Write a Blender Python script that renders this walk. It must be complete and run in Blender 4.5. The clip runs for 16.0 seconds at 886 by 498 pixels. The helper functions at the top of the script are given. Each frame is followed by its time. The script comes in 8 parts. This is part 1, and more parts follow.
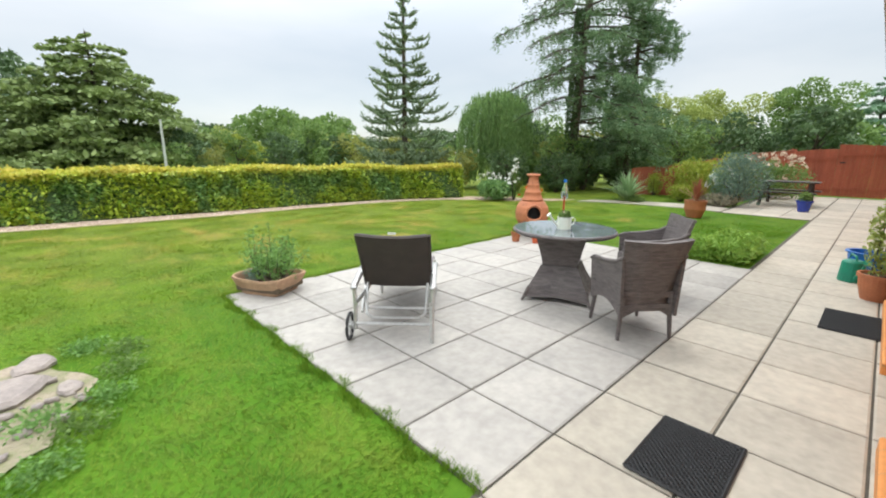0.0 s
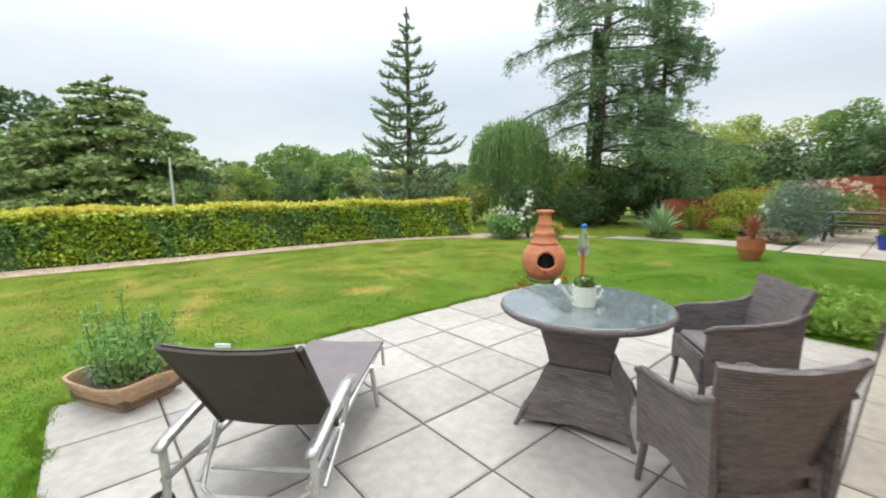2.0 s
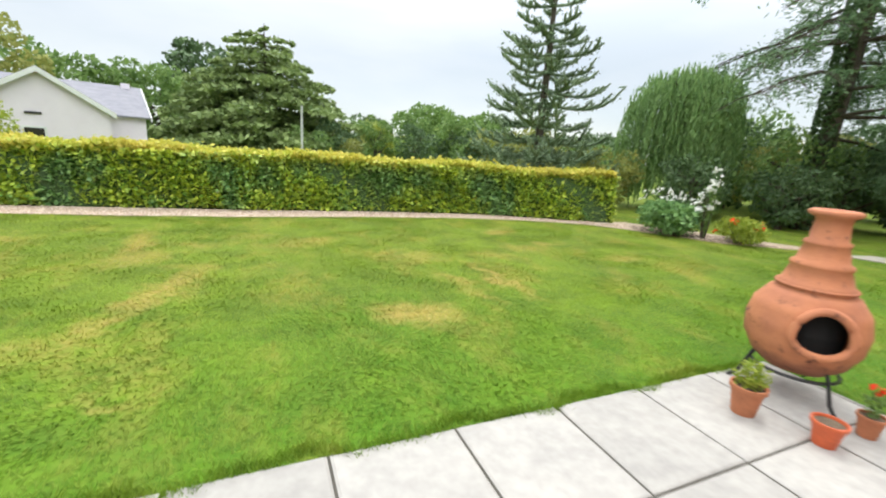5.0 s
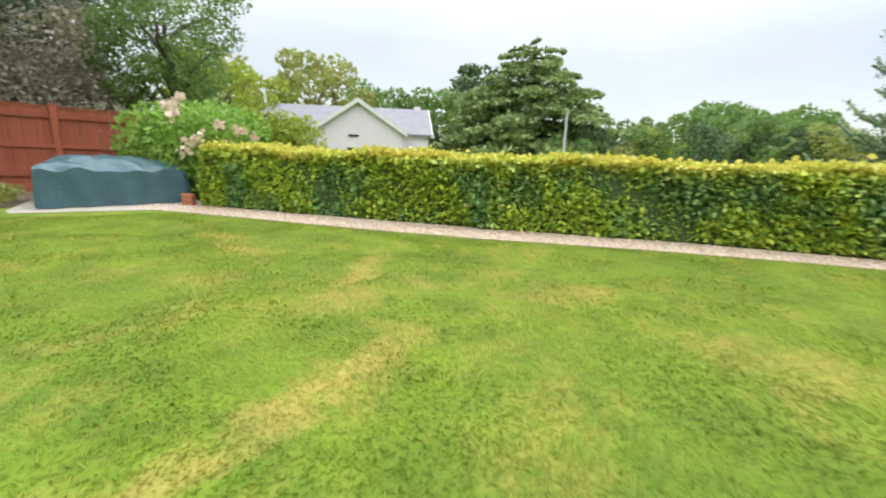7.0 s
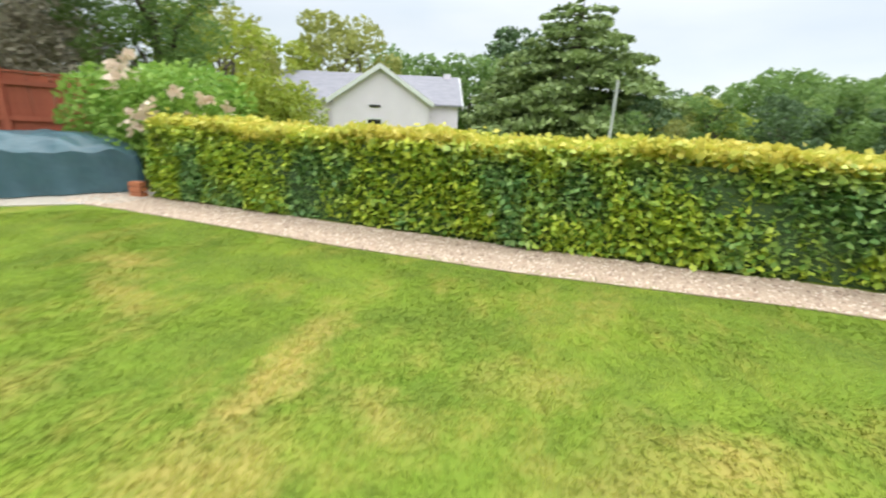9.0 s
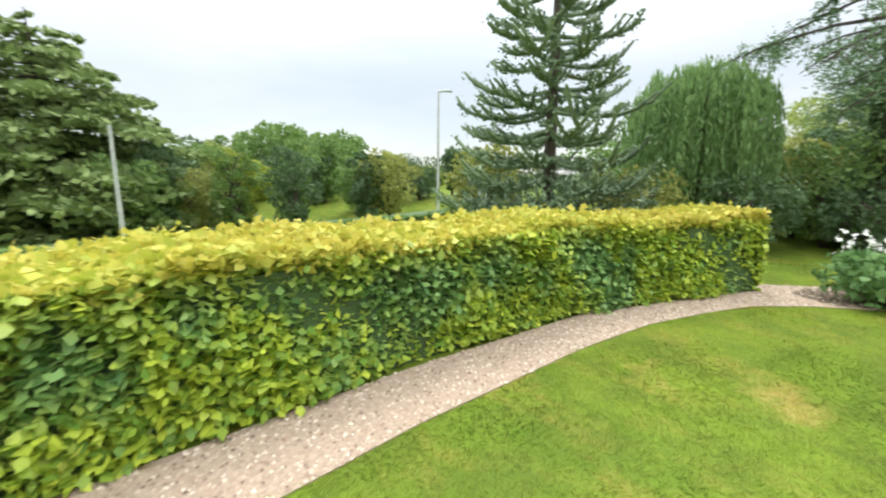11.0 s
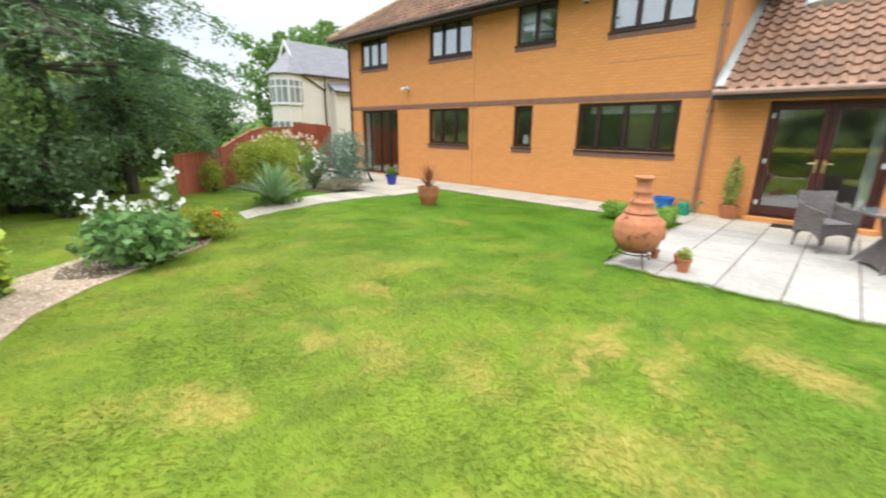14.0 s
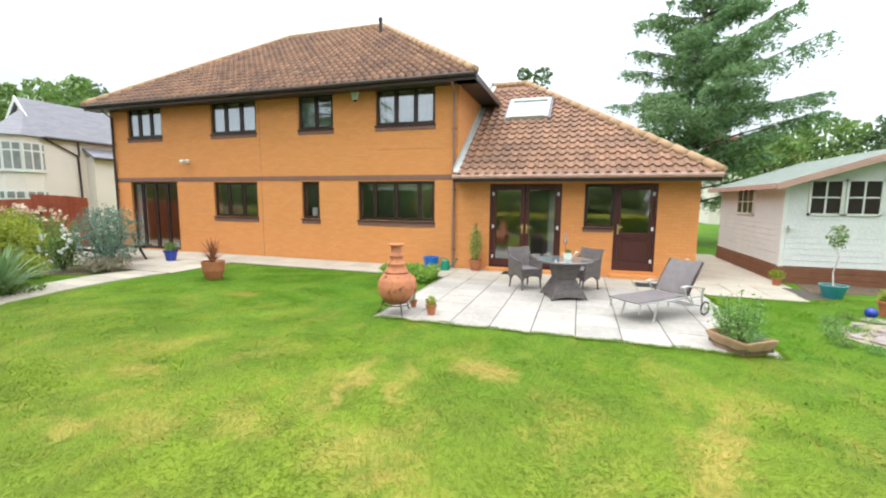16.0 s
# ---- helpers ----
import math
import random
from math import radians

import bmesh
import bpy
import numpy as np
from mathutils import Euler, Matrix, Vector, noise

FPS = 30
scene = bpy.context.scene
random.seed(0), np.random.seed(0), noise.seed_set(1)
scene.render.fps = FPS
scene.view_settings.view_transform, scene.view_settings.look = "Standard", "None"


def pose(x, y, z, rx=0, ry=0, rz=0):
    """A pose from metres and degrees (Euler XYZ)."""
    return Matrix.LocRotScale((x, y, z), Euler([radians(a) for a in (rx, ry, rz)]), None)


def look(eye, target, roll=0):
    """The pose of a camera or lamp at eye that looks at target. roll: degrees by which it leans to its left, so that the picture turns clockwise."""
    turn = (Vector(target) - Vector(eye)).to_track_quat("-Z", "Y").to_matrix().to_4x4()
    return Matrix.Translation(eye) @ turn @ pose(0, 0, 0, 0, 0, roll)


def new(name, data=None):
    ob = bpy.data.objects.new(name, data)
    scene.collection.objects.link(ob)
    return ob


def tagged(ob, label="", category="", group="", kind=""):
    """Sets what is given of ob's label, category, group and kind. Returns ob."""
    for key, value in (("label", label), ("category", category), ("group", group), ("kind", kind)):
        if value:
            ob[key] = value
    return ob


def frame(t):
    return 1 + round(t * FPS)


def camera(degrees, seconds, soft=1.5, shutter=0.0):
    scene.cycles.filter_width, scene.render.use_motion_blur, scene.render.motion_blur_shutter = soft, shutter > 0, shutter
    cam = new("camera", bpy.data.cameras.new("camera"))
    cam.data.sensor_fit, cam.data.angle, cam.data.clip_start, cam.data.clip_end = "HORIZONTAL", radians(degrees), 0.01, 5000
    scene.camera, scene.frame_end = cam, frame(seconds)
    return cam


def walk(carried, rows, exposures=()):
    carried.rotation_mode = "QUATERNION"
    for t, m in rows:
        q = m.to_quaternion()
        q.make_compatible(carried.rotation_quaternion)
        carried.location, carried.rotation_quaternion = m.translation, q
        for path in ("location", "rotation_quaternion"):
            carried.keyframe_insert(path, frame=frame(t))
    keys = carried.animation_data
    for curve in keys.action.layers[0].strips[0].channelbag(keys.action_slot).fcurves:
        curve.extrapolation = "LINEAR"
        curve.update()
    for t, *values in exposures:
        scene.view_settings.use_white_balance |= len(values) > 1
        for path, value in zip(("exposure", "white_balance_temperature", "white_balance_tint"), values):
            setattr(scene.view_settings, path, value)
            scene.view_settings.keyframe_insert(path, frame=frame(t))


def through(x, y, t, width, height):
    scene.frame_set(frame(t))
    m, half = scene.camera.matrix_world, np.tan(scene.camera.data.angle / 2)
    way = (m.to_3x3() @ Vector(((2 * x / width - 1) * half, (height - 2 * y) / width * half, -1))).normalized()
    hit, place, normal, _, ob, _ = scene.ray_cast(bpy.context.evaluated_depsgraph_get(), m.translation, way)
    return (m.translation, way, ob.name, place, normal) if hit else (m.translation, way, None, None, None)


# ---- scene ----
cam = camera(93.4, 16.0, soft=2.0, shutter=0.35)
PATH = [
    (0, (0.194, -0.063, 1.495), (1.545, 1.343, 1.05), 0.4),
    (0.5, (0.554, 0.066, 1.488), (1.935, 1.453, 1.08), 0.3),
    (1, (0.964, 0.339, 1.466), (2.39, 1.703, 1.139), 0.8),
    (1.5, (1.313, 0.547, 1.49), (2.734, 1.925, 1.204), -0.2),
    (2, (1.745, 0.805, 1.475), (3.036, 2.305, 1.184), -0.5),
    (2.5, (2.087, 1.117, 1.445), (3.241, 2.721, 1.137), -0.8),
    (3, (2.416, 1.492, 1.458), (3.513, 3.137, 1.154), -0.6),
    (3.2, (2.585, 1.655, 1.434), (3.656, 3.321, 1.158), -0.4),
    (5.3, (3.641, 3.447, 1.274), (4.38, 5.232, 0.76), 3.2),
    (5.5, (3.495, 3.789, 1.112), (4.198, 5.579, 0.561), 2.2),
    (6, (3.62, 4.29, 1.125), (4.069, 6.146, 0.53), 1.3),
    (6.5, (3.718, 4.763, 1.148), (3.747, 6.702, 0.657), -0.1),
    (7, (3.66, 5.3, 1.156), (3.319, 7.216, 0.694), 1.9),
    (7.5, (3.631, 5.727, 1.194), (3.019, 7.56, 0.68), 1.1),
    (8, (3.603, 6.246, 1.234), (2.633, 7.905, 0.682), 0.1),
    (8.5, (3.532, 6.76, 1.226), (2.66, 8.471, 0.667), 2.5),
    (9, (3.464, 7.339, 1.254), (2.992, 9.19, 0.661), 2.4),
    (9.5, (3.442, 7.836, 1.351), (3.366, 9.765, 0.829), 0.1),
    (10, (3.394, 8.279, 1.422), (4.059, 10.14, 1.116), 0.3),
    (10.2, (3.437, 8.421, 1.454), (4.29, 10.209, 1.174), 0.5),
    (12.3, (4.419, 9.56, 1.679), (6.238, 10.277, 1.261), -0.4),
    (12.5, (4.552, 9.587, 1.659), (6.425, 10.177, 1.283), -1.0),
    (13, (4.902, 9.768, 1.637), (6.845, 9.746, 1.16), -1.0),
    (13.5, (5.01, 9.80, 1.679), (6.717, 8.913, 1.132), -1.4),
    (14, (4.832, 9.871, 1.669), (6.156, 8.476, 1.124), 0.7),
    (14.5, (4.486, 9.945, 1.72), (5.628, 8.398, 1.169), 0.6),
    (15, (4.13, 10.204, 1.817), (4.98, 8.463, 1.32), -0.3),
    (15.5, (4.029, 10.338, 1.866), (4.693, 8.486, 1.505), 0.2),
    (16, (3.86, 10.415, 1.859), (4.475, 8.527, 1.624), 0.5),
]
EXPOSURES = [(0, 0.0), (3.2, -0.02), (5.5, 0.12), (10, 0.13), (13, 0.25), (14.5, 0.3), (16, 0.27)]
walk(cam, [(t, look(eye, target, roll)) for t, eye, target, roll in PATH], EXPOSURES)

# ---- world and sun: a bright overcast sky ----
world = bpy.data.worlds.new("sky")
scene.world = world
world.use_nodes = True
wt = world.node_tree
wt.nodes.clear()


sky = wt.nodes.new("ShaderNodeTexSky")
sky.sky_type, sky.sun_disc = "NISHITA", False
sky.sun_elevation, sky.sun_rotation = radians(55), radians(200)
coord = wt.nodes.new("ShaderNodeTexCoord")
sep = wt.nodes.new("ShaderNodeSeparateXYZ")
wt.links.new(coord.outputs["Generated"], sep.inputs[0])
grad = wt.nodes.new("ShaderNodeMapRange")
grad.interpolation_type = "SMOOTHSTEP"
grad.inputs["From Min"].default_value, grad.inputs["From Max"].default_value = 0.14, 0.78
grad.inputs["To Min"].default_value, grad.inputs["To Max"].default_value = 0.66, 2.75
wt.links.new(sep.outputs["Z"], grad.inputs["Value"])
cn = wt.nodes.new("ShaderNodeTexNoise")
cn.inputs["Scale"].default_value, cn.inputs["Detail"].default_value = 2.2, 5
stretch = wt.nodes.new("ShaderNodeMapping")
stretch.inputs["Scale"].default_value = (1, 1, 3.5)
wt.links.new(coord.outputs["Generated"], stretch.inputs[0])
wt.links.new(stretch.outputs[0], cn.inputs["Vector"])
cr = wt.nodes.new("ShaderNodeValToRGB")
cr.color_ramp.elements[0].position, cr.color_ramp.elements[0].color = 0.34, (0.82, 0.865, 0.885, 1)
cr.color_ramp.elements[1].position, cr.color_ramp.elements[1].color = 0.66, (1.0, 1.005, 0.99, 1)
wt.links.new(cn.outputs["Fac"], cr.inputs[0])
mul = wt.nodes.new("ShaderNodeVectorMath")
mul.operation = "SCALE"
wt.links.new(cr.outputs[0], mul.inputs[0])
wt.links.new(grad.outputs[0], mul.inputs["Scale"])
bg_cloud = wt.nodes.new("ShaderNodeBackground")
wt.links.new(mul.outputs[0], bg_cloud.inputs[0])
bg_sky = wt.nodes.new("ShaderNodeBackground")
bg_sky.inputs["Strength"].default_value = 0.05
wt.links.new(sky.outputs[0], bg_sky.inputs[0])
addw = wt.nodes.new("ShaderNodeAddShader")
wt.links.new(bg_cloud.outputs[0], addw.inputs[0])
wt.links.new(bg_sky.outputs[0], addw.inputs[1])
wo = wt.nodes.new("ShaderNodeOutputWorld")
wt.links.new(addw.outputs[0], wo.inputs[0])
sun = new("sun", bpy.data.lights.new("sun", "SUN"))
sun.data.energy, sun.data.angle, sun.data.color = 1.35, radians(20), (1.0, 0.97, 0.92)
sun.matrix_world = look((0, 0, 0), (-0.28, -0.34, -1.0))
scene.view_settings.exposure = 0.0


# ---- materials ----
def mat(name, build):
    m = bpy.data.materials.new(name)
    m.use_nodes = True
    nt = m.node_tree
    nt.nodes.clear()
    out = nt.nodes.new("ShaderNodeOutputMaterial")
    nt.links.new(build(nt), out.inputs[0])
    return m


def node(nt, kind, ins=None, operation=None):
    n = nt.nodes.new(kind)
    if operation:
        n.operation = operation
    for k, v in (ins or {}).items():
        if isinstance(v, bpy.types.NodeSocket):
            nt.links.new(v, n.inputs[k])
        else:
            n.inputs[k].default_value = v
    return n


def rgb(c):
    return (*c, 1) if len(c) == 3 else c


def mix(nt, fac, a, b, blend="MIX"):
    n = nt.nodes.new("ShaderNodeMix")
    n.data_type, n.blend_type = "RGBA", blend
    for i, v in ((0, fac), (6, a), (7, b)):
        if isinstance(v, bpy.types.NodeSocket):
            nt.links.new(v, n.inputs[i])
        else:
            n.inputs[i].default_value = v if i == 0 else rgb(v)
    return n.outputs[2]


def noise_tex(nt, scale, detail=3, rough=0.55, space="Object", stretch=None):
    c = node(nt, "ShaderNodeTexCoord").outputs["Object"] if space == "Object" else node(nt, "ShaderNodeNewGeometry").outputs["Position"]
    if stretch:
        c = node(nt, "ShaderNodeMapping", {"Vector": c, "Scale": stretch}).outputs[0]
    return node(nt, "ShaderNodeTexNoise", {"Vector": c, "Scale": scale, "Detail": detail, "Roughness": rough}).outputs["Fac"]


def ramp(nt, fac, lo, hi):
    return node(nt, "ShaderNodeMapRange", {"Value": fac, "From Min": lo, "From Max": hi}).outputs[0]


def principled(nt, color, rough=0.6, metal=0.0, bump=None, dist=0.01, **more):
    p = node(nt, "ShaderNodeBsdfPrincipled", {"Base Color": color if isinstance(color, bpy.types.NodeSocket) else rgb(color), "Roughness": rough, "Metallic": metal})
    for k, v in more.items():
        p.inputs[k.replace("_", " ")].default_value = v
    if bump is not None:
        b = node(nt, "ShaderNodeBump", {"Height": bump, "Distance": dist, "Strength": 0.8})
        nt.links.new(b.outputs[0], p.inputs["Normal"])
    return p.outputs[0]


def plain(name, a, b=None, scale=8.0, rough=0.6, metal=0.0, dist=0.002, fine=60.0, space="Object", stretch=None, random=0.0, **more):
    """A surface of two tones, mottled at two scales, with a fine relief."""
    b = b or tuple(v * 0.75 for v in a)

    def build(nt):
        n1, n2 = noise_tex(nt, scale, 4, 0.6, space, stretch), noise_tex(nt, fine, 2, 0.6, space, stretch)
        c = mix(nt, ramp(nt, n1, 0.35, 0.65), a, b)
        c = mix(nt, 0.25, c, mix(nt, ramp(nt, n2, 0.3, 0.7), tuple(v * 0.6 for v in a), tuple(min(1, v * 1.35) for v in a)))
        if random:
            r = node(nt, "ShaderNodeObjectInfo").outputs["Random"]
            hsv = node(nt, "ShaderNodeHueSaturation", {"Color": c, "Value": node(nt, "ShaderNodeMapRange", {"Value": r, "To Min": 1 - random, "To Max": 1 + random}).outputs[0]})
            c = hsv.outputs[0]
        return principled(nt, c, rough, metal, n2, dist, **more)
    return mat(name, build)


def leafy(name, a, b, dark=None, rough=0.55, through=0.35, spot=None):
    """Leaves: each with a tone of its own between a and b, some light through them."""
    def build(nt):
        r = node(nt, "ShaderNodeNewGeometry").outputs["Random Per Island"]
        c = mix(nt, r, a, b)
        c = mix(nt, ramp(nt, noise_tex(nt, 0.9, 2, 0.5, "World"), 0.3, 0.7), c, mix(nt, 0.5, c, spot or b))
        p = principled(nt, c, rough, 0.0, Specular_IOR_Level=0.3)
        t = node(nt, "ShaderNodeBsdfTranslucent", {"Color": c}).outputs[0]
        return node(nt, "ShaderNodeMixShader", {0: through, 1: p, 2: t}).outputs[0]
    return mat(name, build)


# dried patches of the lawn: x, y, half length, half width, turn in degrees, strength
DRY = [(4.78, 6.10, 0.36, 0.22, -8, 1.0), (2.78, 7.05, 0.62, 0.15, 72, 0.95), (2.55, 6.30, 0.34, 0.13, 80, 0.7), (2.22, 8.95, 0.75, 0.17, 97, 0.95), (2.40, 8.20, 0.36, 0.22, 60, 0.7),
       (4.04, 8.74, 0.50, 0.22, 10, 0.5), (3.50, 9.22, 0.34, 0.18, 20, 0.5), (2.85, 8.72, 0.32, 0.18, -30, 0.6), (4.30, 8.96, 0.36, 0.18, 0, 0.7), (5.10, 8.10, 0.30, 0.13, 40, 0.5),
       (5.50, 6.85, 0.32, 0.13, 130, 0.6), (5.52, 6.30, 0.26, 0.12, 120, 0.7), (6.00, 6.80, 0.75, 0.12, 97, 0.85), (7.20, 8.07, 0.30, 0.20, 0, 0.45), (0.10, 9.92, 0.36, 0.20, 0, 0.7),
       (0.55, 9.42, 0.62, 0.16, -30, 0.65), (7.39, 9.28, 0.28, 0.17, 15, 0.8), (8.30, 7.30, 0.45, 0.14, -8, 0.7), (7.72, 8.28, 0.24, 0.16, 0, 0.7), (7.16, 10.10, 0.22, 0.12, 0, 0.5),
       (10.05, 4.02, 0.36, 0.18, 0, 0.75), (8.58, 6.40, 0.50, 0.16, 70, 0.45), (6.48, 7.83, 0.30, 0.24, 0, 0.55), (5.43, 7.81, 0.34, 0.26, 40, 0.6), (2.88, 5.28, 0.22, 0.08, 0, 0.5),
       (2.20, 6.05, 0.22, 0.14, 30, 0.5), (2.94, 7.75, 0.22, 0.15, 0, 0.5), (1.00, 8.30, 0.40, 0.25, 0, 0.4), (7.60, 6.60, 0.40, 0.14, 60, 0.35), (9.20, 8.30, 0.30, 0.14, 140, 0.4),
       (3.60, 7.60, 0.30, 0.12, 45, 0.3), (1.20, 7.10, 0.35, 0.12, 60, 0.4), (-0.9, 8.10, 0.4, 0.2, 0, 0.4)]


def lawn_color(nt):
    """Lush and dried patches of the lawn, by place."""
    big = noise_tex(nt, 0.55, 3, 0.55, "World")
    mid = noise_tex(nt, 1.25, 5, 0.62, "World", (1.5, 0.75, 1))
    fine = noise_tex(nt, 11.0, 4, 0.65, "World")
    where = node(nt, "ShaderNodeNewGeometry").outputs["Position"]
    pos = node(nt, "ShaderNodeSeparateXYZ", {0: where}).outputs[1]
    c = mix(nt, ramp(nt, big, 0.36, 0.62), (0.068, 0.178, 0.009), (0.138, 0.246, 0.013))
    c = mix(nt, ramp(nt, noise_tex(nt, 1.9, 5, 0.65, "World"), 0.44, 0.60), c, mix(nt, 0.72, c, (0.036, 0.112, 0.008)))
    c = mix(nt, ramp(nt, noise_tex(nt, 5.0, 3, 0.6, "World"), 0.3, 0.75), c, mix(nt, 0.30, c, (0.22, 0.27, 0.045)))
    c = mix(nt, ramp(nt, noise_tex(nt, 8.0, 4, 0.65, "World"), 0.48, 0.75), c, mix(nt, 0.38, c, (0.040, 0.100, 0.012)))
    lush = node(nt, "ShaderNodeMapRange", {"Value": pos, "From Min": 2.5, "From Max": 7.0, "To Min": 0.52, "To Max": 0.0}).outputs[0]
    c = mix(nt, lush, c, (0.056, 0.172, 0.012))
    tired = node(nt, "ShaderNodeMapRange", {"Value": pos, "From Min": 4.0, "From Max": 7.5, "To Min": 0.0, "To Max": 0.24}).outputs[0]
    c = mix(nt, tired, c, (0.27, 0.235, 0.055))
    worn = node(nt, "ShaderNodeMapRange", {"Value": pos, "From Min": 3.5, "From Max": 6.5, "To Min": 0.20, "To Max": 0.62}).outputs[0]
    straw = node(nt, "ShaderNodeMath", {0: ramp(nt, mid, 0.50, 0.62), 1: worn}, operation="MULTIPLY").outputs[0]
    # each patch keeps its place; its edge is frayed by noise
    warp = node(nt, "ShaderNodeTexNoise", {"Vector": where, "Scale": 3.2, "Detail": 4, "Roughness": 0.65}).outputs["Color"]
    warp = node(nt, "ShaderNodeVectorMath", {0: warp, 1: (0.5, 0.5, 0.5)}, operation="SUBTRACT").outputs[0]
    warp = node(nt, "ShaderNodeVectorMath", {0: warp, 1: (0.75, 0.75, 0.0)}, operation="MULTIPLY").outputs[0]
    frayed = node(nt, "ShaderNodeVectorMath", {0: where, 1: warp}, operation="ADD").outputs[0]
    bald = None
    for x, y, a, b, turn, strength in DRY:
        m = nt.nodes.new("ShaderNodeMapping")
        m.vector_type = "TEXTURE"
        nt.links.new(frayed, m.inputs["Vector"])
        m.inputs["Location"].default_value = (x, y, 0)
        m.inputs["Rotation"].default_value = (0, 0, radians(turn))
        m.inputs["Scale"].default_value = (a * 1.1, b * 1.1, 1)
        d = node(nt, "ShaderNodeVectorMath", {0: m.outputs[0]}, operation="LENGTH").outputs["Value"]
        g = node(nt, "ShaderNodeMapRange", {"Value": d, "From Min": 1.25, "From Max": 0.2, "To Min": 0.0, "To Max": strength}).outputs[0]
        bald = g if bald is None else node(nt, "ShaderNodeMath", {0: bald, 1: g}, operation="MAXIMUM").outputs[0]
    bald = node(nt, "ShaderNodeMath", {0: bald, 1: ramp(nt, fine, 0.12, 0.52)}, operation="MULTIPLY").outputs[0]
    straw = node(nt, "ShaderNodeMath", {0: straw, 1: ramp(nt, fine, 0.30, 0.60)}, operation="MULTIPLY").outputs[0]
    c = mix(nt, straw, c, (0.30, 0.26, 0.06))
    return mix(nt, bald, c, (0.37, 0.285, 0.085)), fine


def m_ground(nt):
    c, fine = lawn_color(nt)
    c = mix(nt, ramp(nt, noise_tex(nt, 45, 3, 0.7, "World"), 0.35, 0.7), c, mix(nt, 0.25, c, (0.05, 0.10, 0.015)))
    return principled(nt, c, 0.9, 0, fine, 0.01, Specular_IOR_Level=0.1)


def m_blade(nt):
    c, fine = lawn_color(nt)
    r = node(nt, "ShaderNodeNewGeometry").outputs["Random Per Island"]
    c = mix(nt, ramp(nt, r, 0.0, 1.0), mix(nt, 0.08, c, (0.14, 0.24, 0.025)), mix(nt, 0.26, c, (0.40, 0.50, 0.09)))
    c = mix(nt, 1.0, c, (1.19, 1.18, 0.95), "MULTIPLY")
    p = principled(nt, c, 0.6, Specular_IOR_Level=0.2)
    t = node(nt, "ShaderNodeBsdfTranslucent", {"Color": c}).outputs[0]
    return node(nt, "ShaderNodeMixShader", {0: 0.4, 1: p, 2: t}).outputs[0]


def m_brick(nt):
    g = node(nt, "ShaderNodeNewGeometry")
    s = node(nt, "ShaderNodeSeparateXYZ", {0: g.outputs["Position"]})
    sn = node(nt, "ShaderNodeSeparateXYZ", {0: g.outputs["True Normal"]})
    along = node(nt, "ShaderNodeMath", {0: s.outputs[0], 1: s.outputs[1]}, operation="ADD").outputs[0]
    v = node(nt, "ShaderNodeCombineXYZ", {0: along, 1: s.outputs[2]}).outputs[0]
    b = node(nt, "ShaderNodeTexBrick", {"Vector": v, "Color1": (0.76, 0.318, 0.098, 1), "Color2": (0.69, 0.275, 0.082, 1), "Mortar": (0.53, 0.275, 0.12, 1),
             "Scale": 1.0, "Mortar Size": 0.006, "Mortar Smooth": 0.3, "Brick Width": 0.225, "Row Height": 0.075, "Bias": -0.1})
    c = mix(nt, ramp(nt, noise_tex(nt, 1.1, 4, 0.6, "World"), 0.3, 0.75), b.outputs["Color"], mix(nt, 0.35, b.outputs["Color"], (0.62, 0.28, 0.085)))
    c = mix(nt, ramp(nt, noise_tex(nt, 30, 3, 0.6, "World"), 0.35, 0.8), c, mix(nt, 0.3, c, (0.3, 0.11, 0.04)))
    h = node(nt, "ShaderNodeMath", {0: 1.0, 1: b.outputs["Fac"]}, operation="SUBTRACT").outputs[0]
    return principled(nt, c, 0.85, 0, h, 0.006)


def m_rattan(nt):
    """Flat woven strands: uprights crossed by bands that lap over and under."""
    c = node(nt, "ShaderNodeTexCoord").outputs["Object"]
    s = node(nt, "ShaderNodeSeparateXYZ", {0: c})
    side = node(nt, "ShaderNodeMath", {0: s.outputs[0], 1: s.outputs[1]}, operation="ADD").outputs[0]
    v = node(nt, "ShaderNodeCombineXYZ", {0: side, 1: s.outputs[2]}).outputs[0]
    b = node(nt, "ShaderNodeTexBrick", {"Vector": v, "Color1": (0.165, 0.145, 0.145, 1), "Color2": (0.085, 0.073, 0.073, 1), "Mortar": (0.022, 0.019, 0.019, 1),
             "Scale": 1.0, "Mortar Size": 0.0020, "Mortar Smooth": 0.6, "Brick Width": 0.060, "Row Height": 0.015, "Bias": 0.0})
    col = mix(nt, ramp(nt, noise_tex(nt, 6, 4, 0.6, "Object", (1, 1, 5)), 0.3, 0.7), b.outputs["Color"], mix(nt, 0.5, b.outputs["Color"], (0.21, 0.18, 0.17)))
    h = node(nt, "ShaderNodeMath", {0: 1.0, 1: b.outputs["Fac"]}, operation="SUBTRACT").outputs[0]
    return principled(nt, col, 0.55, 0, h, 0.004)


def m_coated(nt):
    return principled(nt, (0.86, 0.93, 0.94), 0.02, 0.0, Transmission_Weight=1.0, IOR=3.5)


def m_glass(nt):
    return principled(nt, (0.93, 0.97, 0.96), 0.03, 0.0, Transmission_Weight=1.0, IOR=2.25)


